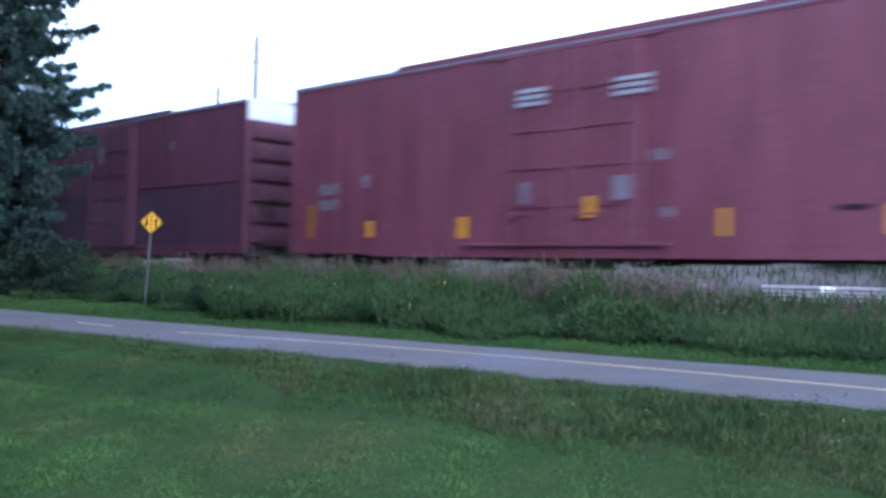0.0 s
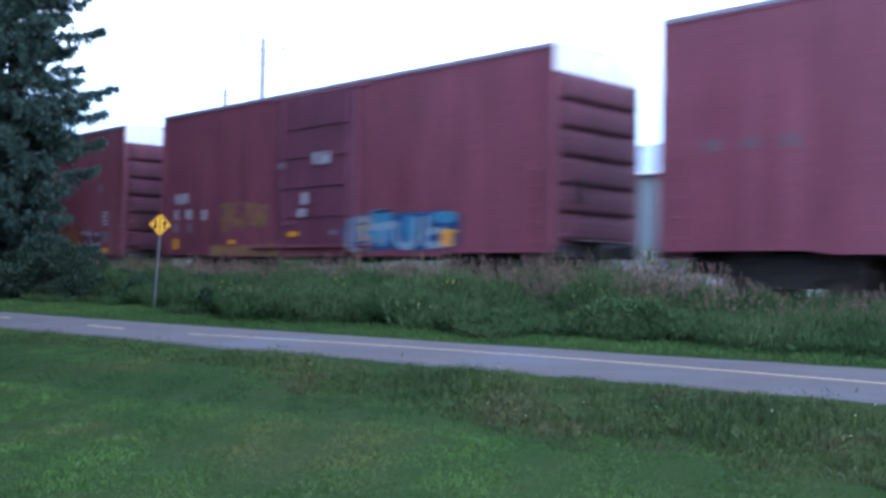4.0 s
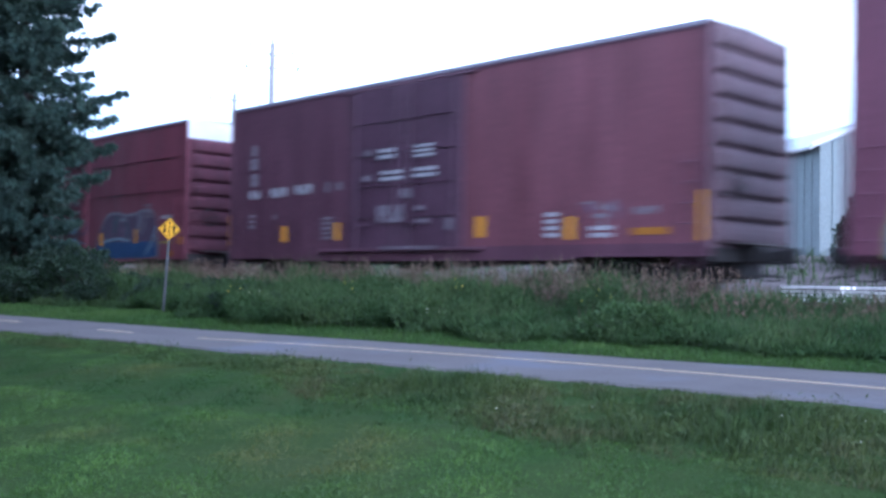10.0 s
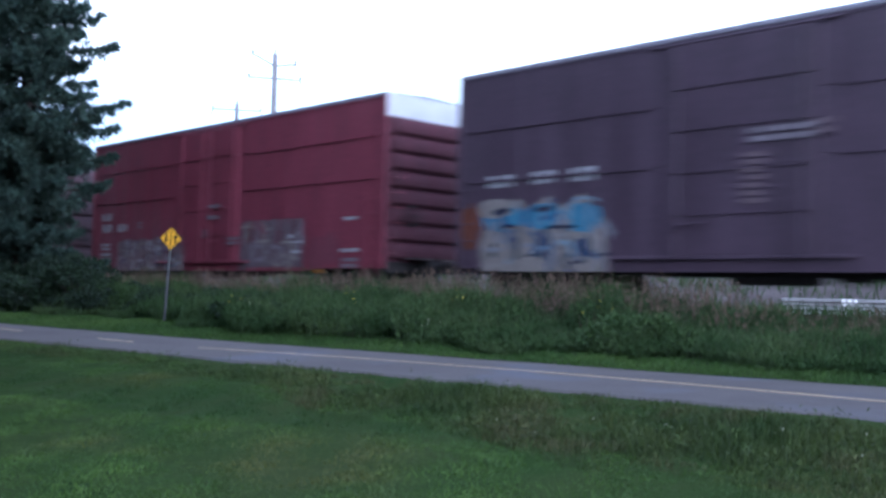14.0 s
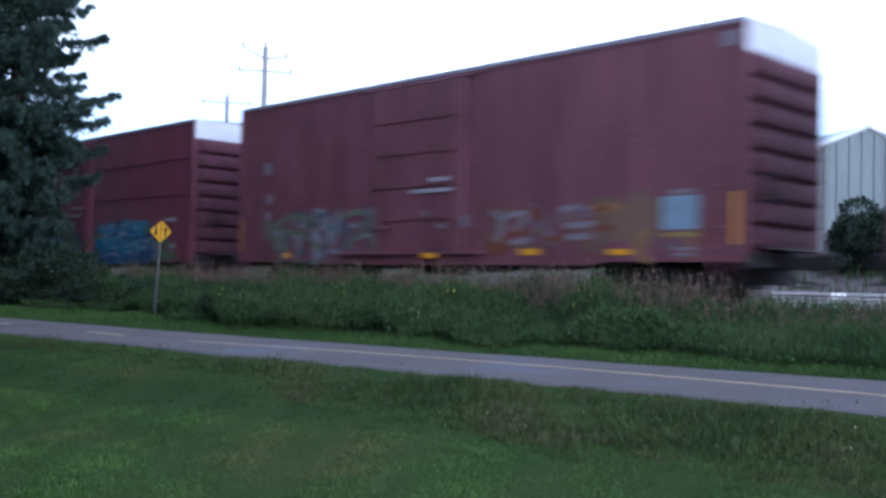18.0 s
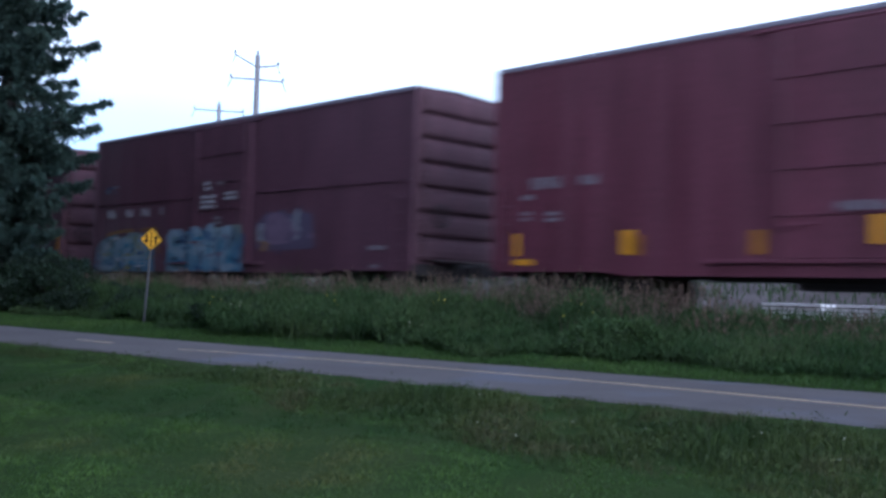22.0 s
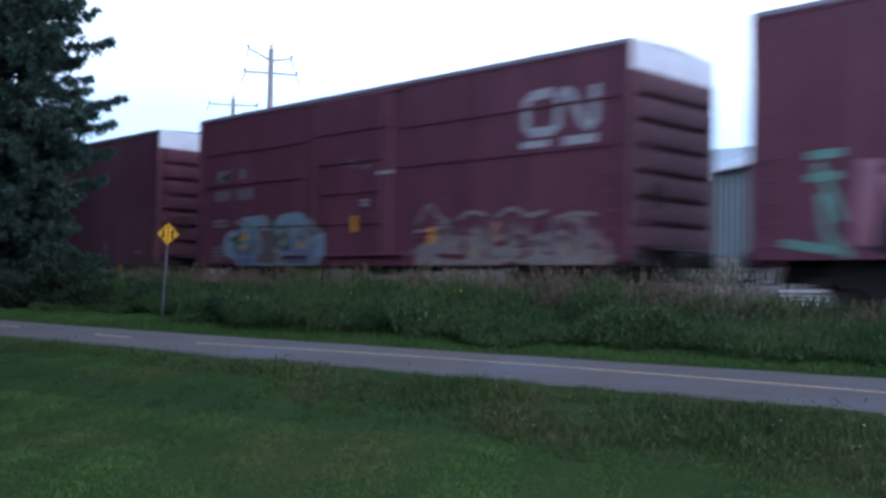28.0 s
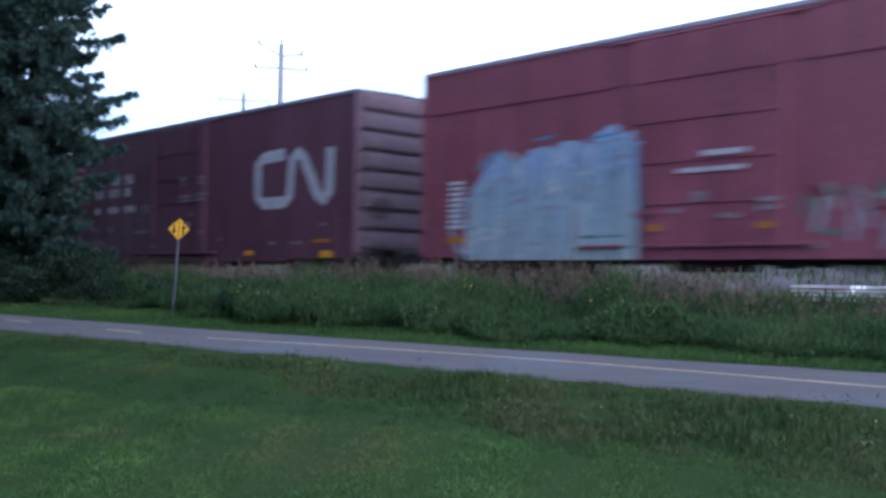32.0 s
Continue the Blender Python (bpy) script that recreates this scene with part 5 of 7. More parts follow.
car.marks(DULLAMBER, "reflector", (13.13, 0.7, 13.56, 0.79))

car = Boxcar("dark plum boxcar with a pale ribbon emblem and graffiti", SLATE, seams=(2.75, 3.9), door=(5.6, 8.6), end_top=False, end_paint=BROWNEND, ribs=6)
TRAIN.append((car, 169.08))
car.marks(WHITE, "stencil", (0.93, 2.59, 1.71, 2.85), (2.23, 2.61, 2.86, 2.87), (3.26, 2.6, 3.91, 2.88))
car.piece(22, 3, 0.78, 0.74, 4.21, 2.21, BONE, (ICE, DEEPBLUE, ICE, BONE, DEEPBLUE), lump=0.09, busy=9)
car.wash(23, RUST, 0.17, 1.18, 0.71, 2.18, 1)
car.ribbon(PALE, 13.21, 3.41, 14.85, 4.31, 0.21)
car.lines(PALE, (13.31, 3.13, 14.8, 3.37))
car.piece(24, 2, 11.41, 0.85, 14.56, 1.79, TEAL, (DEEPBLUE, NAVY, TEAL, MAUVE), lump=0.14, ends=(0.2, 0.2), busy=12)
car.lines(PALE, (7.32, 3.04, 8.56, 3.35))
car.lines(FAINT, (7.23, 1.96, 7.65, 2.92), (8.6, 3.09, 8.94, 3.4))
car.blob(SKYBLUE, 4, 2.6, (0.80, 1.62, 2.02, 2.17), (2.13, 1.63, 3.04, 2.18), (3.14, 1.55, 4.05, 2.15))
car.blob(BONE, 5, 2.6, (0.68, 1.91, 1.70, 2.34), (1.71, 0.91, 2.85, 1.61), (2.90, 0.91, 3.80, 1.54), (0.75, 0.87, 1.66, 1.62))
car.stroke(NAVY, 0.13, 6, [(1.15, 1.37), (1.14, 1.06)], [(1.84, 1.50), (1.82, 0.99)], [(2.57, 1.47), (2.55, 0.99)], [(3.24, 1.51), (3.20, 1.00)], [(3.70, 1.50), (3.73, 1.04)], [(1.15, 2.03), (1.59, 2.09)], [(2.34, 2.06), (2.84, 2.07)])
car.stroke(SILVER, 0.1, 6, [(0.93, 1.22), (1.38, 1.23)], [(2.03, 1.30), (2.39, 1.32)], [(2.84, 1.76), (3.23, 1.79)], [(3.33, 1.30), (3.66, 1.33)])
car.blob(TEAL, 4, 2.6, (11.73, 0.80, 13.27, 1.76), (12.92, 0.87, 14.48, 1.94))
car.stroke(TEAL, 0.14, 6, [(11.60, 1.33), (12.32, 1.77), (13.25, 2.03), (14.36, 1.82)], [(11.98, 0.95), (13.28, 1.16), (14.48, 1.25)])
car.piece(94, 3, 0.85, 0.8, 4.6, 2.1, None, (DEEPBLUE, BONE, ICE, NAVY, SILVER), busy=9, fine=0.9, lift=0.006)

car = Boxcar("red boxcar with cyan and lime graffiti", OXIDE, seams=(2.95, 4.05), door=(6.2, 9.2), right_paint=OXIDE, ribs=8)
TRAIN.append((car, 187.53))
car.lines(PALE, (1.05, 3.0, 1.61, 3.58))
car.marks(WHITE, "stencil", (0.99, 2.43, 1.57, 2.67), (1.0, 2.06, 1.58, 2.26))
car.marks(PALE, "stencil", (2.09, 2.01, 2.64, 2.27))
car.piece(25, 4, 2.06, 0.72, 6.95, 2.27, LAGOON, (CYAN, DEEPBLUE, SKYBLUE, NAVY, ICE), slope=0.15, lump=0.09, busy=10, fine=0.8)
car.piece(78, 3, 2.74, 1.9, 6.18, 2.45, None, (LIME, LIME, MINT), busy=6, fine=1.2)
car.piece(26, 2, 0.59, 0.91, 2.11, 1.89, None, (LIME, OCHRE, TEAL), busy=8, fine=1.3)
car.wash(27, TEAL, 6.97, 0.81, 8.61, 1.92, 2)
car.piece(72, 2, 6.86, 0.91, 8.42, 2.03, None, (LIME, TEAL, MAUVE), busy=8, fine=1.3)
car.piece(28, 3, 9.54, 0.72, 13.58, 2.06, LAGOON, (DEEPBLUE, DEEPBLUE, SKYBLUE, NAVY, TEAL), lump=0.08, busy=12, fine=0.9)
car.piece(80, 1, 8.93, 0.83, 10.13, 1.98, None, (LIME, TEAL), busy=8, fine=1.2)
car.piece(29, 2, 13.54, 0.82, 15.01, 1.57, None, (LIME, PALE, TEAL), busy=8, fine=1.2)
car.lines(WHITE, (7.8, 2.68, 8.73, 2.82), (7.12, 2.42, 8.64, 2.56))
car.marks(PALE, "stencil", (6.6, 2.72, 6.84, 2.82))
car.lines(WHITE, (14.31, 2.09, 14.97, 2.25), (14.51, 1.26, 14.98, 1.41))
car.stroke(LIME, 0.16, 6, [(2.48, 2.00), (3.01, 2.16), (3.55, 2.02)], [(3.78, 2.07), (4.56, 2.30), (5.00, 2.08)], [(5.32, 2.09), (5.83, 2.29), (6.24, 2.11)], [(6.54, 1.96), (7.11, 2.10)], [(7.12, 1.73), (7.95, 1.90), (7.69, 1.33)])
car.stroke(NAVY, 0.08, 6, [(3.21, 1.86), (3.04, 1.05)], [(4.13, 1.88), (3.93, 0.97)], [(5.01, 1.91), (5.24, 1.10)], [(6.04, 1.93), (5.95, 1.02)], [(3.22, 1.41), (4.59, 1.50)], [(5.23, 1.44), (6.65, 1.59)])
car.stroke(SKYBLUE, 0.13, 6, [(2.74, 1.57), (3.45, 1.76)], [(4.36, 1.68), (4.90, 1.75)], [(5.43, 1.73), (5.95, 1.80)], [(6.26, 1.49), (6.94, 1.63)])
car.blob(SKYBLUE, 5, 4, (10.36, 1.15, 11.33, 2.17), (11.32, 1.25, 12.16, 2.24), (12.16, 1.29, 12.82, 2.17))
car.blob(DEEPBLUE, 5, 4, (9.50, 0.82, 11.19, 1.25), (11.12, 0.80, 12.77, 1.15), (12.89, 0.76, 13.60, 1.52))
car.stroke(NAVY, 0.09, 6, [(11.25, 1.99), (11.19, 1.26)], [(12.09, 2.02), (12.06, 1.30)], [(10.51, 1.68), (11.11, 1.74)], [(11.47, 1.59), (11.96, 1.65)], [(12.23, 1.57), (12.69, 1.64)], [(12.80, 1.55), (12.75, 0.79)])
car.stroke(ICE, 0.1, 6, [(10.58, 1.95), (11.10, 2.04)], [(11.49, 2.05), (11.95, 2.09)], [(12.29, 1.92), (12.69, 1.97)], [(11.61, 1.36), (12.43, 1.41)])
car.stroke(LIME, 0.2, 6, [(13.01, 1.71), (13.33, 1.94), (13.63, 1.74)], [(13.52, 1.42), (14.29, 1.48), (14.63, 1.29)], [(13.82, 0.95), (15.07, 1.00)], [(13.70, 1.21), (14.41, 1.09)], [(9.33, 1.54), (9.89, 1.74), (10.28, 1.57)])
car.piece(90, 4, 2.1, 0.78, 6.9, 2.1, None, (SKYBLUE, NAVY, CYAN, DEEPBLUE, ICE, LIME), slope=0.15, busy=11, fine=0.9, lift=0.006)
car.piece(91, 4, 9.6, 0.78, 13.9, 2.1, None, (SKYBLUE, NAVY, CYAN, DEEPBLUE, ICE, ICE), busy=13, fine=0.8, lift=0.006)

car = Boxcar("faded brown boxcar with dull graffiti and yellow sill reflectors", FADED, door=(5.9, 9.0), ribs=8)
TRAIN.append((car, 205.98))
car.marks(PALE, "stencil", (1.21, 3.23, 1.54, 3.56), (1.39, 2.41, 1.65, 2.67), (1.36, 1.96, 1.55, 2.19))
car.piece(30, 4, 1.45, 0.85, 6.26, 2.21, None, (SMOKE, ALGAE, TEAL, SILVER, FAINT), busy=16, fine=1.3)
car.lines(WHITE, (7.97, 2.67, 8.65, 2.81), (7.36, 2.42, 8.73, 2.56))
car.marks(PALE, "stencil", (7.76, 1.86, 7.95, 2.02), (8.28, 1.57, 8.5, 1.69), (9.04, 1.58, 9.26, 1.85))
car.piece(31, 4, 9.54, 1.06, 12.94, 2.05, None, (TAN, MAUVE, RUST, TAN, FAINT), busy=11, fine=1.4)
car.wash(131, TAN, 12.3, 1.1, 14.2, 2.15, 2, 1)
car.piece(132, 2, 12.4, 1.0, 15.4, 2.2, None, (RUST, TAN, FAINT, OCHRE), busy=9, fine=1.3)
car.marks(ICE, "stencil", (14.22, 1.42, 14.99, 2.05))
car.marks(LEMON, "stencil", (14.23, 1.28, 15.0, 1.37))
car.lines(PALE, (14.39, 2.08, 14.94, 2.23), (14.46, 0.92, 14.93, 1.13))
car.marks(AMBER, "reflector", (0.04, 1.12, 0.22, 2.06), (15.7, 1.13, 15.99, 2.08), (2.26, 0.92, 2.56, 1.05), (7.76, 0.9, 8.26, 1.02), (10.69, 0.96, 11.24, 1.09), (12.99, 0.95, 13.51, 1.07))
car.marks(PALE, "paint_patch", (15.4, 4.71, 15.98, 4.99))
car.stroke(SMOKE, 0.16, 6, [(1.54, 1.65), (2.44, 2.02), (3.68, 1.90)], [(1.70, 1.18), (2.71, 1.63), (3.84, 1.16)], [(4.62, 1.95), (5.50, 2.06), (6.05, 1.70)], [(4.88, 1.15), (5.74, 1.63), (6.14, 1.14)])
car.stroke(PALE, 0.13, 6, [(9.86, 1.95), (10.23, 1.65), (9.99, 1.23)], [(10.22, 1.79), (10.86, 1.84), (10.56, 1.46)], [(10.40, 1.22), (11.03, 1.29)], [(11.78, 1.88), (12.21, 1.94)], [(11.86, 1.55), (12.64, 1.58)], [(11.94, 1.32), (12.58, 1.33)])

car = Boxcar("plum boxcar with green and yellow graffiti", BROWN, door=(5.6, 9.0), seams=(3.25,), end_top=False, end_paint=BROWNEND, ribs=6)
TRAIN.append((car, 224.43))
car.marks(WHITE, "stencil", (1.01, 2.57, 1.55, 2.87), (2.27, 2.58, 2.79, 2.86), (3.29, 2.59, 3.77, 2.86))
car.marks(PALE, "stencil", (4.37, 2.53, 4.68, 2.81), (0.96, 1.9, 1.53, 2.16), (4.35, 1.91, 4.86, 2.06))
car.blob(GREEN, 2, 1.35, (0.8, 0.74, 3.4, 1.72), (1.7, 0.8, 4.7, 2.12), (3.0, 0.8, 5.85, 1.76))
car.blob(TEAL, 3, 2.0, (2.6, 1.4, 4.0, 2.02), (1.3, 1.1, 2.3, 1.6), (4.2, 1.1, 5.2, 1.62))
car.stroke(MINT, 0.10, 5, [(0.95, 1.2), (1.5, 1.62), (2.2, 1.5)], [(2.5, 1.9), (3.1, 2.14), (3.5, 1.9), (4.0, 2.0), (4.5, 1.72)], [(4.6, 1.5), (5.2, 1.7), (5.7, 1.2)])
car.wash(33, TAN, 0.7, 0.74, 4.42, 1.12, 3, 5)
car.marks(AMBER, "reflector", (2.2, 0.7, 2.61, 0.84), (5.19, 0.76, 5.73, 0.91), (7.64, 0.69, 8.16, 0.81), (9.88, 0.7, 10.38, 0.81))
car.marks(DULLAMBER, "reflector", (0.12, 1.27, 0.35, 2.16))
car.lines(WHITE, (7.05, 3.18, 7.51, 3.49), (6.74, 2.58, 7.66, 2.88), (8.17, 2.76, 8.81, 3.16))
car.marks(PALE, "stencil", (7.8, 3.25, 8.04, 3.45), (6.8, 3.03, 7.29, 3.14), (8.95, 1.34, 9.37, 1.44), (9.0, 1.57, 9.2, 1.67))
car.lines(PALE, (7.68, 2.23, 8.08, 2.41), (7.6, 1.84, 7.87, 2.05), (7.38, 1.62, 7.73, 1.72), (8.25, 1.67, 8.49, 1.97))
car.piece(34, 1, 9.76, 2.55, 10.84, 2.88, None, (PALE, PALE, PALE, SILVER, FAINT, FAINT), busy=8, fine=0.8)
car.piece(35, 4, 10.02, 0.9, 13.88, 2.3, TEAL, (ICE, NAVY, LEMON, TEAL, NAVY), lump=0.09, busy=9)
car.wash(36, OLIVE, 11.0, 1.12, 12.9, 1.42, 3, 5.5)
car.wash(37, SILVER, 14.16, 1.55, 14.96, 2.19, 1)
car.lines(WHITE, (14.19, 1.36, 15.08, 1.5), (14.33, 0.93, 14.87, 1.07))
car.marks(AMBER, "reflector", (15.5, 1.23, 15.82, 2.2), (13.2, 0.71, 13.72, 0.84))
car.stroke(SKYBLUE, 0.09, 6, [(10.02, 1.94), (10.31, 2.15), (11.08, 2.19), (11.82, 2.36), (12.46, 2.26), (13.07, 2.14), (13.67, 2.14), (13.72, 1.73)], [(10.02, 1.94), (9.97, 1.36), (10.34, 1.04)])
car.blob(TEAL, 4, 2.6, (10.47, 1.57, 11.76, 2.07), (11.97, 1.59, 13.60, 2.07))
car.stroke(LEMON, 0.14, 6, [(10.63, 1.82), (10.95, 1.46), (11.55, 1.38), (11.84, 1.19)], [(11.92, 1.21), (12.26, 1.57), (12.95, 1.42), (13.22, 1.08)], [(11.18, 1.16), (12.82, 1.09)])
car.stroke(ICE, 0.07, 5, [(9.72, 2.70), (9.9, 2.86), (10.2, 2.84), (10.5, 2.90), (10.7, 2.82), (10.72, 2.62), (10.45, 2.54), (10.1, 2.58), (9.85, 2.54), (9.72, 2.70)], [(9.85, 2.72), (10.1, 2.66), (10.3, 2.76), (10.6, 2.70)], [(10.0, 2.79), (10.5, 2.80)])
car.piece(99, 4, 1.0, 0.92, 5.6, 1.75, None, (GREEN, MINT, TEAL, GREEN, TEAL), busy=8, fine=1.1, lift=0.006)
car.piece(100, 3, 10.1, 0.95, 13.8, 2.25, None, (TEAL, SKYBLUE, LEMON, NAVY, OLIVE), busy=9, fine=1.1, lift=0.007)

car = Boxcar("plum boxcar with pale blue block graffiti", BROWN, door=(6.3, 9.3), seams=(3.0,), end_top=False, end_paint=BROWNEND, ribs=7)
TRAIN.append((car, 242.88))
car.marks(WHITE, "stencil", (0.93, 2.53, 1.45, 2.78), (2.21, 2.53, 2.62, 2.77), (3.23, 2.53, 3.7, 2.78))
car.marks(PALE, "stencil", (4.35, 2.54, 4.56, 2.78))
car.piece(38, 1, 0.78, 3.36, 1.44, 3.63, None, (DEEPBLUE, SKYBLUE, ICE), busy=8, fine=0.7)
car.piece(39, 3, 0.17, 0.72, 4.09, 2.02, SHALLOW, (SKYBLUE, ICE, ICE, WHITE, DEEPBLUE, TEAL, OLIVE), slope=0.1, lump=0.1, busy=14, fine=0.9)
car.piece(40, 4, 4.84, 0.78, 9.09, 2.1, SHALLOW, (ICE, ICE, SKYBLUE, DEEPBLUE, NAVY, MAUVE), slope=0.15, lump=0.02, busy=10, ends=(0.04, 0.03))
car.lines(WHITE, (7.04, 3.15, 7.39, 3.47), (6.87, 2.62, 7.68, 3.06), (8.12, 2.84, 8.71, 3.11))
car.lines(PALE, (7.75, 3.27, 7.95, 3.44), (7.59, 2.13, 8.0, 2.42))
car.piece(41, 3, 9.65, 1.37, 12.2, 2.39, DUSK, (DUSK, MAUVE, SILVER), lump=0.08, ends=(0.2, 0.1), busy=8, fine=1.6)
car.wash(73, OCHRE, 9.74, 1.35, 10.14, 1.73, 1, 3.0)
car.lines(PALE, (14.37, 1.33, 15.05, 1.5), (14.46, 0.88, 14.75, 1.03))
car.marks(DULLAMBER, "reflector", (15.84, 1.28, 15.96, 2.14))
car.stroke(ICE, 0.2, 6, [(1.03, 1.74), (0.59, 0.93), (1.50, 0.90)], [(1.79, 1.78), (1.53, 0.93)], [(2.59, 1.78), (2.00, 1.71), (2.18, 1.40), (2.60, 1.24), (2.02, 0.93)], [(2.85, 0.92), (3.23, 1.80), (3.64, 0.92)], [(3.00, 1.24), (3.56, 1.25)])
car.stroke(OCHRE, 0.12, 6, [(0.93, 1.97), (1.82, 2.06), (2.82, 2.09)], [(3.15, 2.08), (4.22, 2.12)], [(4.01, 1.60), (4.46, 1.35)])
car.stroke(ICE, 0.22, 6, [(5.77, 1.93), (5.02, 1.91), (5.10, 1.45), (5.71, 1.38), (5.65, 0.89), (4.90, 0.85)], [(6.31, 0.86), (6.36, 1.91), (6.86, 1.92), (6.83, 1.41), (6.41, 1.34)], [(7.12, 0.88), (7.29, 1.95), (7.58, 1.95), (7.71, 0.90)], [(7.93, 1.90), (8.49, 1.93), (8.05, 0.92), (8.71, 0.95)])
car.stroke(NAVY, 0.09, 6, [(6.04, 1.96), (6.02, 0.86)], [(7.02, 1.96), (6.96, 0.88)], [(7.78, 1.94), (7.83, 0.90)], [(5.37, 1.67), (5.75, 1.66)], [(5.17, 1.14), (5.58, 1.15)], [(6.55, 1.69), (6.73, 1.69)], [(7.41, 1.50), (7.55, 1.50)], [(8.67, 1.96), (8.33, 1.38)])
car.blob(MAUVE, 4, 2.6, (10.03, 1.51, 10.91, 2.39), (10.36, 1.59, 11.16, 2.32))
car.piece(92, 3, 0.25, 0.78, 4.0, 1.95, None, (SKYBLUE, ICE, DEEPBLUE, OLIVE, WHITE), busy=9, fine=0.8, lift=0.006)
car.piece(93, 4, 4.95, 0.82, 9.0, 2.0, None, (SKYBLUE, ICE, DEEPBLUE, SILVER), busy=7, fine=0.8, lift=0.006)

car = Boxcar("maroon boxcar with a pale ribbon emblem and yellow panels", WINE, door=(6.4, 8.9), end_paint=ENDPINK, ribs=7)
TRAIN.append((car, 261.33))
car.ribbon(WHITE, 13.11, 2.89, 14.84, 3.82, 0.21)
car.marks(PALE, "stencil_bar", (12.98, 2.68, 13.47, 2.79), (13.69, 2.69, 15.01, 2.82))
car.lines(PALE, (14.51, 1.85, 15.04, 2.5))
car.marks(AMBER, "reflector", (8.2, 1.29, 8.42, 1.76), (9.48, 1.17, 9.72, 1.66), (12.11, 1.14, 12.27, 1.62), (14.89, 1.13, 15.05, 1.64), (14.47, 1.18, 15.05, 1.28), (14.5, 0.93, 15.03, 1.07))
car.marks(AMBER, "reflector", (0.55, 1.14, 0.75, 1.62), (0.56, 0.95, 1.13, 1.07), (3.34, 1.16, 3.65, 1.63))
car.marks(DULLAMBER, "reflector", (3.57, 1.14, 3.79, 1.52), (6.06, 1.14, 6.3, 1.57))
car.marks(SILVER, "placard", (12.93, 1.19, 13.31, 1.54))
car.marks(PALE, "stencil", (1.05, 2.54, 1.81, 2.78), (2.31, 2.57, 2.74, 2.76), (7.64, 1.84, 8.42, 2.0))
car.lines(PALE, (0.79, 2.32, 1.09, 2.49), (0.8, 1.88, 1.04, 2.12), (1.45, 1.85, 1.86, 2.1))

car = Boxcar("bright red boxcar with a looping pale blue tag", CRIMSON, door_paint=OXIDE, door=(6.2, 9.3), seams=(2.35, 3.3, 4.25), ribs=8, end_paint=ENDSHADE)
TRAIN.append((car, 279.78))
car.marks(WHITE, "stencil", (1.01, 2.45, 1.66, 2.69), (1.02, 2.06, 1.67, 2.3), (2.17, 2.05, 2.74, 2.3))
car.lines(PALE, (7.84, 2.62, 8.71, 2.79), (7.31, 2.27, 8.65, 2.46), (9.0, 1.51, 9.29, 1.78))
car.marks(WHITE, "stencil", (7.68, 1.76, 7.82, 1.97))
car.marks(PALE, "stencil", (7.2, 1.63, 7.39, 1.75))
car.lines(WHITE, (14.14, 1.22, 14.79, 1.34), (10.87, 1.2, 11.39, 1.32))
car.lines(PALE, (14.3, 2.04, 14.79, 2.19), (14.24, 0.86, 14.73, 1.09))
car.marks(SILVER, "placard", (12.04, 1.22, 12.54, 1.56))
car.marks(INK, "placard_face", (12.14, 1.3, 12.44, 1.52))
car.marks(DULLAMBER, "reflector", (10.91, 0.9, 11.25, 1.0), (13.39, 0.66, 13.75, 0.82), (1.11, 1.01, 1.83, 1.22))
car.marks(INK, "vent", (12.97, 1.45, 13.92, 1.52))
car.stroke(AQUA, 0.22, 6, [(1.99, 1.50), (2.06, 0.98), (2.66, 0.80), (3.57, 0.80), (4.53, 0.90), (4.93, 1.14), (5.08, 1.42)])
car.stroke(AQUA, 0.13, 6, [(2.08, 1.45), (2.41, 1.51), (2.76, 1.37), (2.39, 1.16)], [(3.30, 1.86), (3.13, 1.49), (3.31, 1.27), (3.81, 1.26), (4.10, 1.47), (4.05, 1.77)], [(4.29, 1.74), (5.10, 1.77), (5.69, 1.86)], [(4.41, 1.98), (5.10, 1.95)])
car.stroke(ICE, 0.06, 6, [(2.96, 2.24), (3.47, 2.39), (3.80, 2.20), (3.55, 2.11)], [(4.52, 2.27), (4.98, 2.12), (5.34, 2.30)], [(2.94, 2.00), (4.05, 2.06), (4.98, 2.04), (6.07, 1.91)], [(3.43, 1.70), (3.56, 1.38)], [(2.65, 1.71), (2.91, 1.83)])

car = Boxcar("brown boxcar with blue and green graffiti", BROWN, door=(6.0, 9.2), right_paint=MAROON, ribs=7)
TRAIN.append((car, 298.23))
car.piece(43, 5, 0.6, 0.58, 9.34, 1.83, NAVY, (DEEPBLUE, DEEPBLUE, CYAN, GREEN, TEAL), lump=0.12, busy=13)
car.marks(AMBER, "reflector", (15.76, 1.1, 15.95, 2.03), (13.34, 0.67, 13.62, 0.8), (11.19, 0.64, 11.45, 0.74))
car.marks(PALE, "stencil", (12.3, 1.25, 12.52, 1.6))
car.lines(PALE, (14.48, 1.15, 15.05, 1.34), (7.9, 2.52, 8.64, 2.67))
car.stroke(TEAL, 0.16, 6, [(2.69, 1.63), (3.68, 1.77)], [(4.74, 1.59), (5.81, 1.87), (6.47, 1.61)], [(6.98, 1.69), (7.70, 1.82)], [(2.24, 1.37), (3.75, 1.41)])
car.stroke(CYAN, 0.12, 6, [(4.33, 1.40), (4.91, 1.01)], [(5.70, 1.41), (6.99, 1.30)], [(7.48, 1.35), (8.42, 1.42)], [(7.97, 0.99), (8.89, 0.90)], [(2.72, 1.00), (4.06, 0.92)])

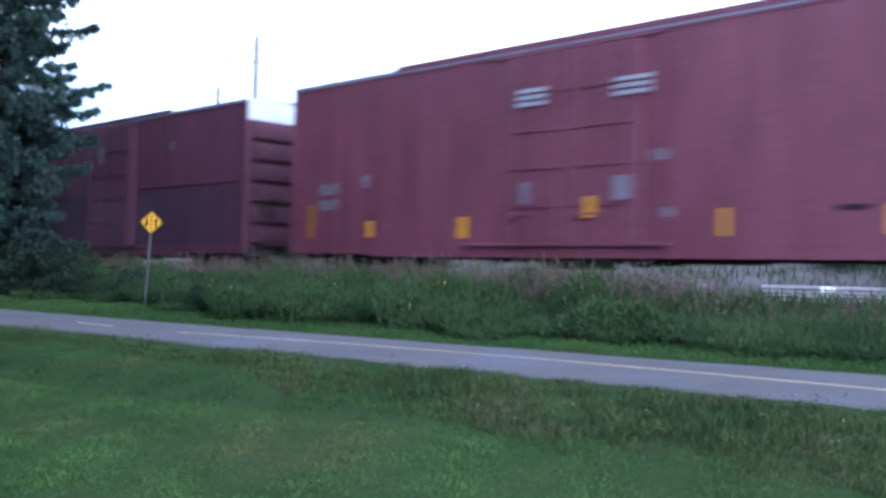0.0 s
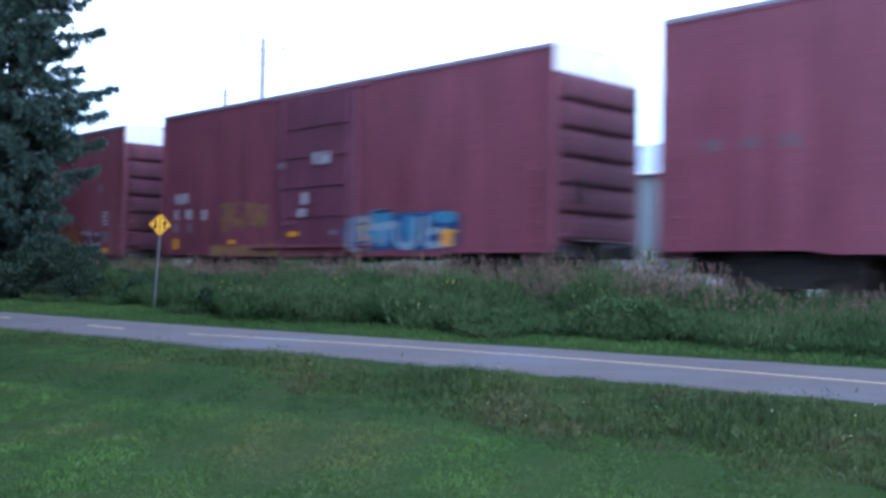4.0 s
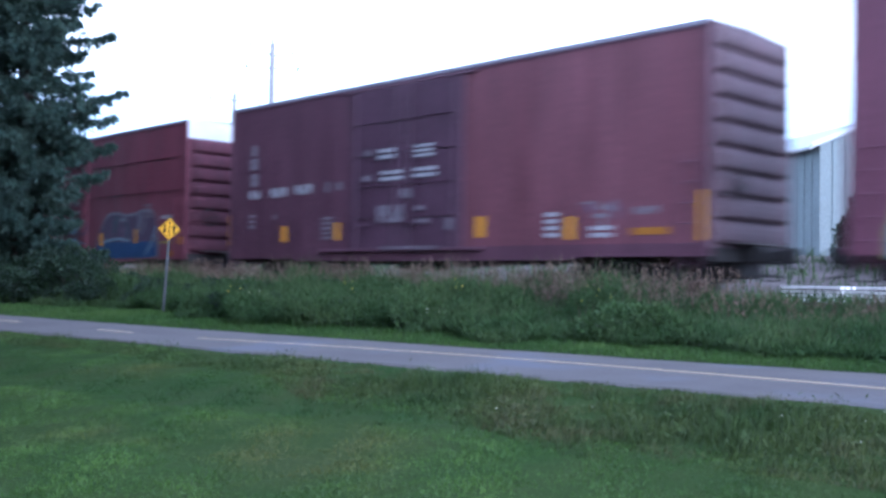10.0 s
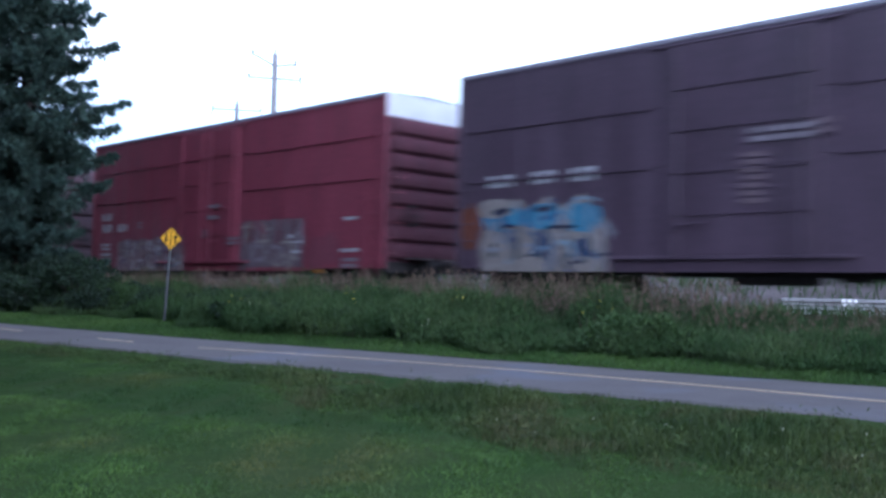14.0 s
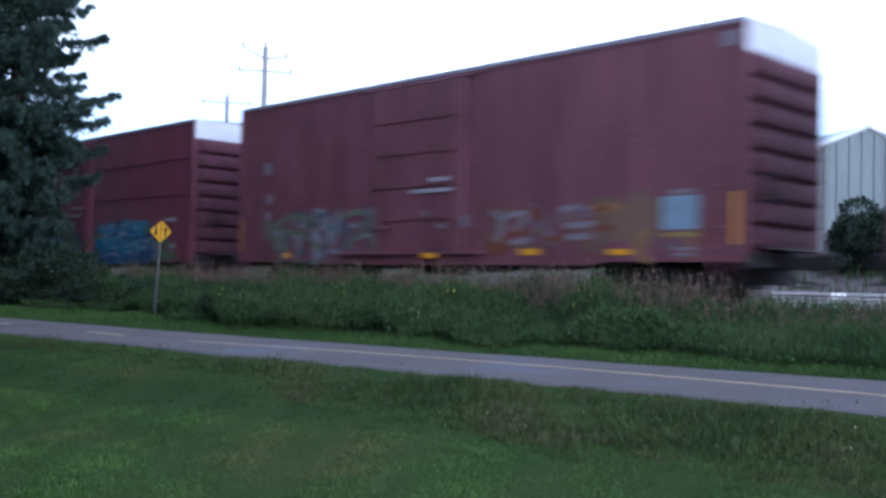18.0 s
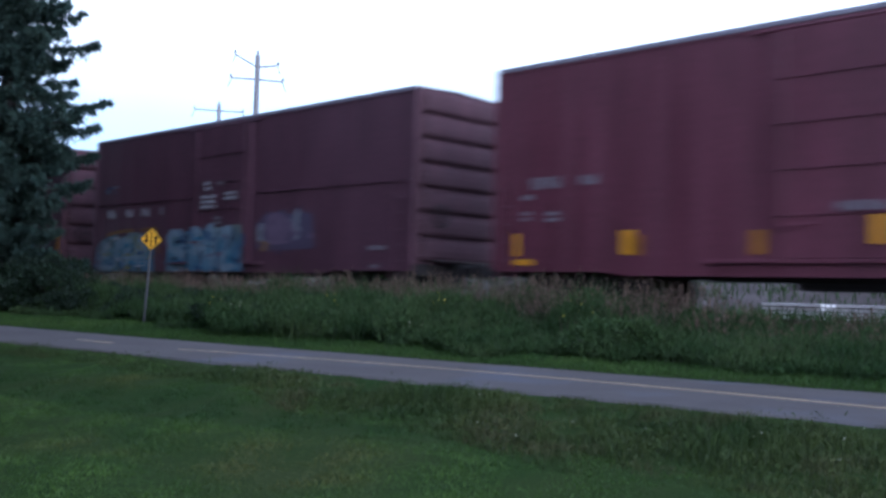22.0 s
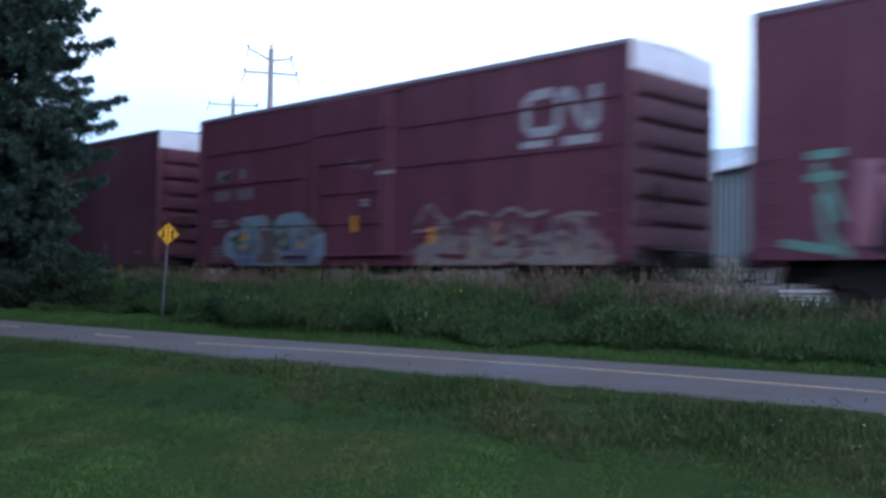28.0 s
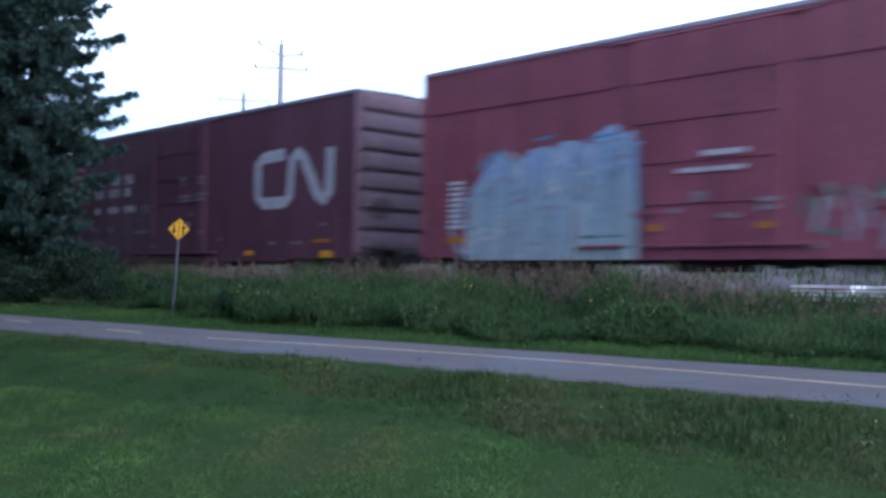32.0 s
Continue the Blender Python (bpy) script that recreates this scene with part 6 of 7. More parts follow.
car = Boxcar("maroon boxcar with a white ribbon emblem and pale graffiti", MAROON, door=(5.7, 8.9), seams=(3.15, 4.1), ribs=7, end_paint=BROWNEND)
TRAIN.append((car, 316.68))
car.marks(WHITE, "stencil", (1.43, 3.26, 1.71, 3.48))
car.marks(PALE, "stencil", (1.09, 3.23, 1.7, 3.56), (2.24, 3.26, 2.56, 3.55), (0.97, 2.66, 1.74, 2.96), (2.14, 2.66, 2.94, 2.98))
car.lines(PALE, (0.89, 1.89, 1.69, 2.16), (2.09, 1.96, 2.57, 2.13), (0.9, 0.9, 1.48, 1.36))
car.blob(ALGAE, 2, 2.4, (1.45, 0.95, 2.45, 1.75), (2.25, 1.45, 3.1, 2.02), (3.0, 1.5, 3.75, 2.2), (4.45, 1.5, 5.45, 2.2), (5.2, 1.4, 6.05, 2.0), (5.65, 0.9, 6.45, 1.72))
car.blob(ALGAE, 2, 8.0, (2.05, 0.72, 6.3, 1.78))
car.piece(144, 4, 1.7, 0.85, 6.3, 2.0, None, (MINT, ALGAE, SMOKE, LILAC, TEAL), busy=9, fine=1.2, lift=0.007)
car.blob(LILAC, 4, 3.0, (2.15, 0.74, 3.35, 1.28), (2.7, 1.1, 3.5, 1.86), (4.45, 0.74, 5.95, 1.38), (4.9, 1.2, 5.45, 1.66))
car.blob(TAN, 5, 3.0, (3.3, 1.12, 4.15, 1.76), (3.25, 0.8, 4.2, 1.18))
car.blob(SLATE, 5, 2.6, (4.15, 1.15, 4.85, 1.66), (2.12, 1.32, 2.4, 1.68))
car.stroke(INK, 0.04, 6, [(2.2, 1.86), (3.4, 1.84), (4.6, 1.82), (6.0, 1.8)])
car.marks(AMBER, "reflector", (7.53, 1.58, 7.72, 2.0), (10.27, 1.21, 10.43, 1.64), (12.27, 1.23, 12.47, 1.68), (2.35, 1.22, 2.7, 1.66), (5.22, 1.22, 5.6, 1.62))
car.lines(PALE, (7.45, 3.19, 7.61, 3.5), (7.94, 3.15, 8.13, 3.33))
car.lines(WHITE, (8.46, 2.98, 9.08, 3.12), (7.89, 2.23, 8.13, 2.44))
car.ribbon(WHITE, 13.13, 3.45, 15.13, 4.47, 0.21)
car.marks(WHITE, "stencil_bar", (13.1, 3.23, 13.87, 3.38), (14.23, 3.21, 15.1, 3.4))
car.piece(45, 6, 9.81, 0.7, 15.51, 1.44, CHALK, (BONE, BONE, BRICK, CREAM, BONE), lump=0.10, busy=10, fine=1.2)
car.piece(74, 6, 9.81, 0.95, 15.51, 1.80, None, (BRICK, BONE, BONE, CHALK, FAINT), busy=9, fine=1.1, lift=0.006)
car.stroke(ICE, 0.06, 6, [(2.2, 0.98), (3.2, 1.0)], [(4.5, 1.04), (5.8, 1.02)], [(2.38, 0.75), (6.23, 0.79)])
car.stroke(BONE, 0.09, 6, [(9.82, 1.70), (10.25, 2.16), (10.56, 1.90), (10.95, 1.73)], [(11.22, 1.78), (11.61, 1.94), (12.12, 1.85)], [(12.37, 1.78), (12.85, 1.98), (13.32, 1.80), (13.82, 1.89)], [(13.98, 1.67), (14.51, 1.80), (15.12, 1.75)], [(9.68, 1.05), (10.40, 1.22), (11.23, 1.05), (11.88, 1.19), (12.74, 1.05), (13.55, 1.20)], [(13.77, 1.09), (14.52, 1.22), (15.12, 1.07)], [(9.83, 0.82), (15.61, 0.91)])
car.stroke(BRICK, 0.12, 6, [(10.54, 1.49), (10.95, 1.57)], [(11.55, 1.46), (12.00, 1.49)], [(12.97, 1.63), (13.15, 1.21)], [(13.54, 1.60), (13.68, 1.25)], [(14.20, 1.53), (14.31, 1.18)], [(10.54, 0.98), (11.49, 0.92)], [(12.13, 0.93), (12.62, 0.95)])
car.blob(ICE, 3, 4, (2.34, 1.84, 3.42, 2.16), (4.19, 1.78, 5.41, 2.18), (1.65, 0.99, 2.26, 1.78), (6.11, 0.95, 6.44, 1.65))

car = Boxcar("maroon boxcar covered low in pink and mint graffiti", MAROON, door=(5.4, 8.6), ribs=8)
TRAIN.append((car, 335.13))
car.piece(47, 2, 6.35, 0.8, 8.67, 2.02, INK, (OCHRE, TEAL, INK, RUST, MINT), busy=9, ends=(0.05, 0.05))
car.piece(49, 2, 14.59, 0.83, 15.99, 2.2, CYAN, (CYAN, DEEPBLUE, SKYBLUE, MINT), busy=7, lump=0.08)
car.lines(PALE, (7.88, 2.63, 8.62, 2.8), (7.47, 2.35, 8.55, 2.48))
car.marks(PALE, "stencil", (15.32, 2.81, 15.61, 3.02))
car.blob(INK, 2, 5, (1.93, 0.88, 6.46, 2.33))
car.stroke(ROSE, 0.44, 6, [(2.17, 2.45), (2.03, 1.04)], [(3.67, 2.52), (3.27, 1.74), (2.92, 1.08)], [(2.53, 2.23), (3.00, 1.15)], [(4.01, 1.92), (4.55, 1.35), (4.80, 0.87)], [(5.03, 1.81), (4.48, 1.24), (3.99, 0.86)], [(3.93, 1.88), (5.19, 1.87)], [(3.61, 0.88), (4.98, 0.89)], [(5.80, 2.24), (5.91, 0.87)], [(5.33, 1.66), (6.36, 1.82)])
car.stroke(MINT, 0.16, 6, [(2.79, 2.46), (3.44, 2.54)], [(4.26, 2.23), (5.56, 2.29)], [(6.20, 2.30), (6.96, 2.31)], [(1.07, 2.58), (1.70, 2.60)], [(1.06, 2.20), (1.67, 2.22)], [(1.33, 1.93), (1.45, 1.17)], [(0.63, 1.11), (1.56, 0.97)])
car.blob(OCHRE, 6, 2.6, (6.58, 1.71, 7.40, 1.96), (6.52, 1.33, 7.80, 1.58), (6.58, 1.13, 7.41, 1.25))
car.blob(MINT, 7, 5, (7.57, 1.69, 8.09, 2.14), (8.29, 1.47, 8.91, 2.13))
car.blob(INK, 8, 2.6, (7.83, 1.07, 8.39, 1.86))
car.blob(INK, 2, 6, (9.08, 0.83, 14.86, 2.08))
car.stroke(ROSE, 0.34, 6, [(11.02, 2.05), (9.43, 2.06), (9.41, 1.67), (11.03, 1.62)], [(11.03, 1.62), (11.06, 1.02), (9.12, 1.00)], [(11.32, 0.88), (11.36, 2.13), (12.11, 2.04), (12.16, 1.53), (11.43, 1.47)], [(11.25, 2.07), (11.32, 0.88)])
car.stroke(ROSE, 0.4, 6, [(12.61, 1.98), (12.43, 1.44), (12.62, 0.91), (13.12, 0.86), (13.32, 1.41), (13.12, 1.97), (12.61, 1.98)], [(13.96, 2.01), (13.58, 1.51), (13.73, 0.96), (14.31, 0.85), (14.64, 1.37), (14.44, 1.97), (13.96, 2.01)])
car.stroke(MINT, 0.16, 6, [(9.43, 2.30), (10.52, 2.34)], [(11.53, 2.28), (12.10, 2.33)], [(12.48, 2.27), (13.01, 2.34)], [(13.36, 2.26), (13.98, 2.30)], [(14.21, 2.29), (15.01, 2.41)], [(15.34, 2.29), (15.92, 2.35)], [(1.25, 2.45), (1.69, 1.45)], [(1.41, 1.25), (1.81, 0.85)])
car.stroke(OCHRE, 0.12, 6, [(14.56, 1.19), (15.21, 1.18)])
car.stroke(SKYBLUE, 0.16, 6, [(15.08, 2.00), (15.29, 1.06)], [(15.45, 2.03), (16.00, 1.95), (15.50, 1.44)], [(15.39, 1.15), (16.00, 1.24)])
car.stroke(NAVY, 0.12, 6, [(15.29, 1.84), (15.50, 1.15)], [(15.80, 1.62), (15.70, 1.05)], [(15.19, 0.96), (16.10, 1.04)])
car.blob(ROSE, 6.5, 3, (4.08, 1.44, 5.06, 1.96), (4.26, 0.83, 4.80, 1.17))
car.piece(97, 2, 6.4, 0.85, 8.7, 2.1, None, (OCHRE, INK, MINT, RUST, TEAL, INK), busy=14, fine=0.9, lift=0.007)

car = Boxcar("brown boxcar with a large white ribbon emblem", BROWN, door=(5.2, 8.6), end_paint=ENDPINK, end_top=False, ribs=8)
TRAIN.append((car, 353.58))
car.marks(WHITE, "stencil", (0.93, 3.43, 1.69, 3.75), (2.13, 3.43, 2.80, 3.75), (3.26, 3.43, 3.82, 3.75), (0.94, 3.00, 1.59, 3.30), (2.09, 3.00, 2.79, 3.30), (3.26, 3.00, 3.66, 3.30), (0.95, 2.44, 1.36, 2.67), (2.06, 2.44, 2.76, 2.67), (3.25, 2.44, 3.98, 2.67))
car.lines(PALE, (0.74, 1.81, 1.30, 2.01), (1.91, 1.80, 2.53, 2.01), (4.55, 2.41, 4.99, 2.69), (4.28, 1.69, 5.24, 1.86), (2.07, 1.20, 2.75, 1.34), (5.43, 1.20, 5.78, 1.33))
car.lines(FAINT, (3.09, 1.69, 3.43, 2.20), (3.70, 1.67, 4.02, 2.17), (4.34, 2.10, 5.21, 2.24))
car.lines(PALE, (7.24, 3.14, 7.56, 3.45), (8.27, 3.14, 8.68, 3.45), (7.16, 2.62, 7.89, 2.88), (8.23, 2.63, 8.84, 2.93), (7.75, 2.16, 8.06, 2.36), (7.17, 1.58, 7.66, 1.73), (8.41, 1.61, 8.63, 1.76))
car.marks(WHITE, "stencil", (7.64, 1.82, 7.82, 1.98))
car.marks(PALE, "stencil", (9.3, 1.36, 9.53, 1.47))
car.ribbon(WHITE, 11.28, 2.22, 15.01, 3.9, 0.20)
car.marks(AMBER, "reflector", (4.65, 0.9, 4.91, 1.04), (10.85, 0.92, 11.29, 1.05), (14.5, 0.84, 15.03, 1.02))
car.marks(DULLAMBER, "reflector", (14.16, 1.24, 14.93, 1.33))
car.lines(PALE, (13.09, 1.21, 13.66, 1.33), (14.5, 1.68, 14.74, 1.83), (12.08, 1.22, 12.4, 1.35))
car.piece(50, 2, 0.43, 0.85, 2.07, 1.69, None, (SILVER, SILVER, SILVER, TEAL, TEAL, TEAL), busy=10, fine=1.2)
car.marks(AMBER, "reflector", (1.0, 1.04, 1.33, 1.28))

car = Boxcar("red boxcar with a big white and blue graffiti piece", OXIDE, seams=(4.2,), door=(6.0, 9.3), ribs=8)
TRAIN.append((car, 372.03))
car.piece(51, 4, 1.5, 0.69, 6.27, 3.39, MIST, (ICE, SILVER, MIST, WHITE), slope=0.2, lump=0.05, ends=(0.16, 0.02), busy=14, fine=0.8)
car.lines(WHITE, (0.94, 1.48, 1.46, 2.61))
car.marks(DULLAMBER, "reflector", (0.91, 1.15, 1.48, 1.28), (6.52, 1.28, 6.79, 1.42), (8.8, 1.29, 9.1, 1.41))
car.lines(WHITE, (7.71, 2.65, 8.61, 2.81), (7.16, 2.36, 8.56, 2.5))
car.marks(PALE, "stencil", (7.51, 1.81, 7.74, 2.0), (7.02, 1.62, 7.22, 1.7), (8.07, 1.49, 8.45, 1.59))
car.lines(PALE, (8.84, 1.61, 9.21, 1.9))
car.piece(52, 3, 9.54, 1.01, 11.64, 2.1, None, (BRICK, ALGAE, GREEN, BRICK), busy=6, fine=1.2)
car.marks(PALE, "stencil", (9.66, 0.93, 9.97, 1.02))
car.stroke(SKYBLUE, 0.06, 6, [(1.79, 2.80), (2.32, 3.02), (2.62, 3.22)], [(2.80, 2.86), (2.88, 1.74)], [(3.80, 3.12), (3.75, 1.83)], [(3.55, 3.31), (4.10, 3.36)], [(4.64, 2.96), (4.73, 1.91)], [(5.00, 3.21), (5.70, 3.26)], [(5.51, 2.98), (5.59, 1.65)], [(6.24, 3.05), (6.30, 0.97)])
car.stroke(ICE, 0.2, 6, [(2.16, 2.40), (2.35, 1.13)], [(3.24, 2.71), (3.36, 1.00)], [(4.19, 2.76), (4.29, 0.87)], [(5.15, 2.81), (5.20, 0.98)], [(5.91, 2.86), (6.00, 1.08)])
car.stroke(TEAL, 0.06, 6, [(2.69, 1.50), (2.73, 0.82)], [(3.79, 1.47), (3.83, 0.87)], [(4.81, 1.21), (5.86, 1.22)], [(5.46, 0.98), (6.14, 1.01)], [(6.33, 2.17), (6.32, 0.86)])
car.piece(98, 4, 1.7, 0.8, 6.2, 3.2, None, (ICE, ICE, SILVER, WHITE, MIST), slope=0.2, busy=12, fine=0.8, ends=(0.16, 0.02), lift=0.006)


def run_of(t):
    """How far the train has rolled after t seconds."""
    s = (t - 16.0) / 16.0
    return 208.2319 * s ** 0 + 181.5176 * s ** 1 + -3.4428 * s ** 2 + 4.3029 * s ** 3 + 1.1248 * s ** 4 + -1.8678 * s ** 5 + 0.0095 * s ** 6


# ---- utility poles ----
def utility_pole(x, y, top, arms, label, lean=0.0):
    ob = thing("utility_pole", label, "utility pole", "poles beyond the track")
    ob.location = (x, y, 0.95)
    h = top - 0.95
    part("shaft", Geo().tube((0, 0, -0.3), (lean * 0.5, 0, h * 0.5), 0.19, 0.165, 12, False).tube((lean * 0.5, 0, h * 0.5), (lean, 0, h), 0.165, 0.125, 12), WOODPOLE, ob)
    a = math.atan2(-x, y)
    c, s = math.cos(a), math.sin(a)

    def at(r, z):
        return (lean + r * c, r * s, z)

    for z, r0, r1, up0, up1 in arms:
        part("crossarm", Geo().tube(at(0, z), at(r1, z + up1), 0.05, 0.045, 6).tube(at(0, z), at(-r0, z + up0), 0.05, 0.045, 6), WOODPOLE, ob)
        for r, up in ((-r0, up0), (r1, up1)):
            part("insulator", Geo().tube(at(r, z + up), at(r, z + up + 0.22), 0.045, 0.03, 8).tube(at(r, z + up + 0.1), at(r, z + up + 0.14), 0.085, 0.085, 8), CERAMIC, ob)
            part("brace", Geo().tube(at(r * 0.97, z + up), at(r * 1.12, z + up - 0.5), 0.022, None, 5), RUNNING, ob)
    part("insulator", Geo().tube(at(0, h), at(0, h + 0.25), 0.04, 0.03, 8).tube(at(0, h + 0.12), at(0, h + 0.17), 0.09, 0.09, 8), CERAMIC, ob)
    return ob


def on_ray(az, d):
    return -d * math.sin(radians(az)), d * math.cos(radians(az))


utility_pole(*on_ray(55.43, 52.9), 1.5 + 0.2275 * 52.9, [(11.32, 1.32, 1.32, 0.0, -0.05), (11.95, 1.15, 1.05, 0.6, 0.15)], "grey wooden utility pole with two crossarms")
utility_pole(*on_ray(57.44, 68.0), 1.5 + 0.1765 * 68.0, [(12.15, 1.55, 1.55, 0.0, 0.0)], "grey wooden utility pole with one crossarm")
utility_pole(*on_ray(31.2, 66.0), 1.5 + 0.176 * 66.0, [(11.0, 0.7, 0.2, 0.0, 0.0), (9.8, 0.7, 0.2, 0.0, 0.0)], "grey wooden utility pole with short crossarms")


# ---- the warehouses behind the track ----
def shed(name, label, corner, along, across, deep, wall, ridge, step):
    """A metal-clad gabled shed: the gable end stands on corner..corner+across, and it runs back along."""
    ob = thing(name, label, "warehouse")
    base = 0.9
    ob.location = (*corner, base)
    A, B = Vector((*along, 0)).normalized() * deep, Vector((*across, 0))
    width = B.length
    up = Vector((0, 0, 1))
    P = [Vector(), B, B + A, A]

    def slab(a, b, h0, h1=None):
        g = Geo()
        n = Vector((-(b - a).y, (b - a).x, 0)).normalized() * 0.15
        g.add([a, b, b + up * h0, a + up * h0, a + n, b + n, b + n + up * h0, a + n + up * h0], [(0, 1, 2, 3), (7, 6, 5, 4), (0, 4, 5, 1), (1, 5, 6, 2), (2, 6, 7, 3), (3, 7, 4, 0)])
        return g

    for a, b in ((P[0], P[1]), (P[1], P[2]), (P[2], P[3]), (P[3], P[0])):
        part("wall", slab(a, b, wall), SIDING, ob)
        d = b - a
        out = Vector((d.y, -d.x, 0)).normalized()
        k = int(d.length / step)
        gable = (a, b) in ((P[0], P[1]), (P[2], P[3]))
        for i in range(1, k):
            t = i / k
            h = wall + (ridge - wall) * (1 - abs(2 * t - 1)) if gable else wall
            q = a + d * t
            part("siding_rib", Geo().tube(q + out * 0.01, q + out * 0.01 + up * (h - 0.05), 0.035, None, 5), SIDING, ob)
    for o in (Vector(), A):
        part("gable", Geo().add([o + up * wall, o + B + up * wall, o + B / 2 + up * ridge], [(0, 1, 2)]), SIDING, ob)
    e = B.normalized() * 0.4
    for s, a, b in ((0, P[0] - e, P[3] - e), (1, P[1] + e, P[2] + e)):
        r0, r1 = B / 2 + up * ridge, B / 2 + A + up * ridge
        fall = up * (wall - 0.15)
        part("roof", Geo().add([a + fall, b + fall, r1, r0, a + fall + up * 0.12, b + fall + up * 0.12, r1 + up * 0.12, r0 + up * 0.12], [(0, 1, 2, 3), (7, 6, 5, 4), (0, 3, 7, 4), (1, 5, 6, 2), (0, 4, 5, 1), (3, 2, 6, 7)]), ROOFMETAL, ob)
        part("rake_trim", Geo().tube(a + fall + up * 0.06, r0 + up * 0.06, 0.11, None, 6), TRIMWHITE, ob)
        part("gutter", Geo().tube(a + fall, b + fall, 0.1, None, 6), TRIMWHITE, ob)
    return ob


shed("warehouse", "pale grey metal-clad warehouse with a gabled end", (-19.27, 40.66), (-0.858, 0.514), (2.80, 4.67), 9.0, 6.54, 7.65, 0.55)
shed("warehouse", "long low grey metal shed with a pale roof", (-25.4, 52.1), (-17.0, -1.5), (0.6, 9.0), 24.0, 7.0, 9.15, 1.6)


# ---- pale boards stacked beside the track ----
def board_stack(x, y, long, wide, rows, label):
    ob = thing("board_stack", label, "lumber stack", "lumber stacks beyond the track")
    ob.location = (x, y, float(ground_z(x, y)) - 0.01)
    me = mesh_of("board", Geo().box(0, 0, 0, long, 0.235, 0.075, 0.008), TIMBER)
    for d in (0.35, long - 0.45):
        part("bearer", Geo().box(d, -0.04, 0, d + 0.1, wide + 0.04, 0.1, 0.008), TIMBER, ob)
    for k in range(rows):
        z = 0.1 + k * 0.105
        for j in range(int(wide / 0.25)):
            part("board", me, TIMBER, ob, m=pose(random.uniform(-0.15, 0.15), j * 0.25 + random.uniform(-0.03, 0.03) * (j == 0), z, 0, 0, random.uniform(-0.8, 0.8)))
        if k < rows - 1:
            for d in (0.4, long / 2, long - 0.4):
                part("spacer", Geo().box(d, 0.02, z + 0.076, d + 0.05, wide - 0.02, z + 0.104), TIE, ob)


board_stack(-12.75, 25.0, 1.6, 1.3, 4, "stack of pale white boards beyond the track")
board_stack(-11.0, 25.1, 2.9, 1.3, 4, "long stack of pale white boards beyond the track")


# ---- the sign by the path ----
def build_sign():
    ob = thing("traffic_sign", "yellow diamond two-way sign on a leaning grey post", "sign")
    x, y = -20.9, 11.6
    ob.location = (x, y, float(ground_z(x, y)) - 0.05)
    ob.rotation_euler = (0, radians(2.9), radians(46))
    h = 1.945
    part("post", Geo().box(-0.024, -0.018, 0, 0.024, -0.012, h + 0.2).box(-0.024, -0.012, 0, -0.018, 0.015, h + 0.2).box(0.018, -0.012, 0, 0.024, 0.015, h + 0.2), STEELGREY, ob)
    s = 0.262
    c = h + 0.0
    ring = [(-s + 0.03, c - 0.03), (-0.03, c - s + 0.03), (0, c - s + 0.008), (0.03, c - s + 0.03), (s - 0.03, c - 0.03), (s - 0.008, c), (s - 0.03, c + 0.03), (0.03, c + s - 0.03), (0, c + s - 0.008), (-0.03, c + s - 0.03), (-s + 0.03, c + 0.03), (-s + 0.008, c)]
    plate = part("panel", Geo().plate(ring, -0.028, -0.020), SIGNYELLOW, ob)
    edge = Geo()
    for a, b in (((-s, 0), (0, -s)), ((0, -s), (s, 0)), ((s, 0), (0, s)), ((0, s), (-s, 0))):
        k = 0.90
        p, q = Vector(a) * k, Vector(b) * k
        n = (q - p).normalized().orthogonal() * 0.007
        edge.plate([(v.x, c + v.y) for v in (p - n, q - n, q + n, p + n)], -0.031, -0.0285)
    part("border", edge, SIGNBLACK, plate)

    def arrow(x, flip):
        f = -1 if flip else 1
        part("arrow", Geo().plate([(x - 0.021, c - 0.10 * f), (x + 0.021, c - 0.10 * f), (x + 0.021, c + 0.02 * f), (x - 0.021, c + 0.02 * f)], -0.031, -0.0285)
             .plate([(x - 0.052, c + 0.02 * f), (x + 0.052, c + 0.02 * f), (x, c + 0.113 * f)], -0.031, -0.0285), SIGNBLACK, plate, "black arrow")

    arrow(-0.104, True)
    arrow(0.104, False)
    for k in (-0.135, -0.045, 0.045, 0.135):
        part("dash", Geo().plate([(-0.017, c + k - 0.030), (0.017, c + k - 0.030), (0.017, c + k + 0.030), (-0.017, c + k + 0.030)], -0.031, -0.0285), SIGNBLACK, plate)
    for z in (c + 0.13, c - 0.13):
        part("bolt", Geo().tube((0, -0.036, z), (0, -0.02, z), 0.012, None, 6), STEELGREY, plate)


build_sign()


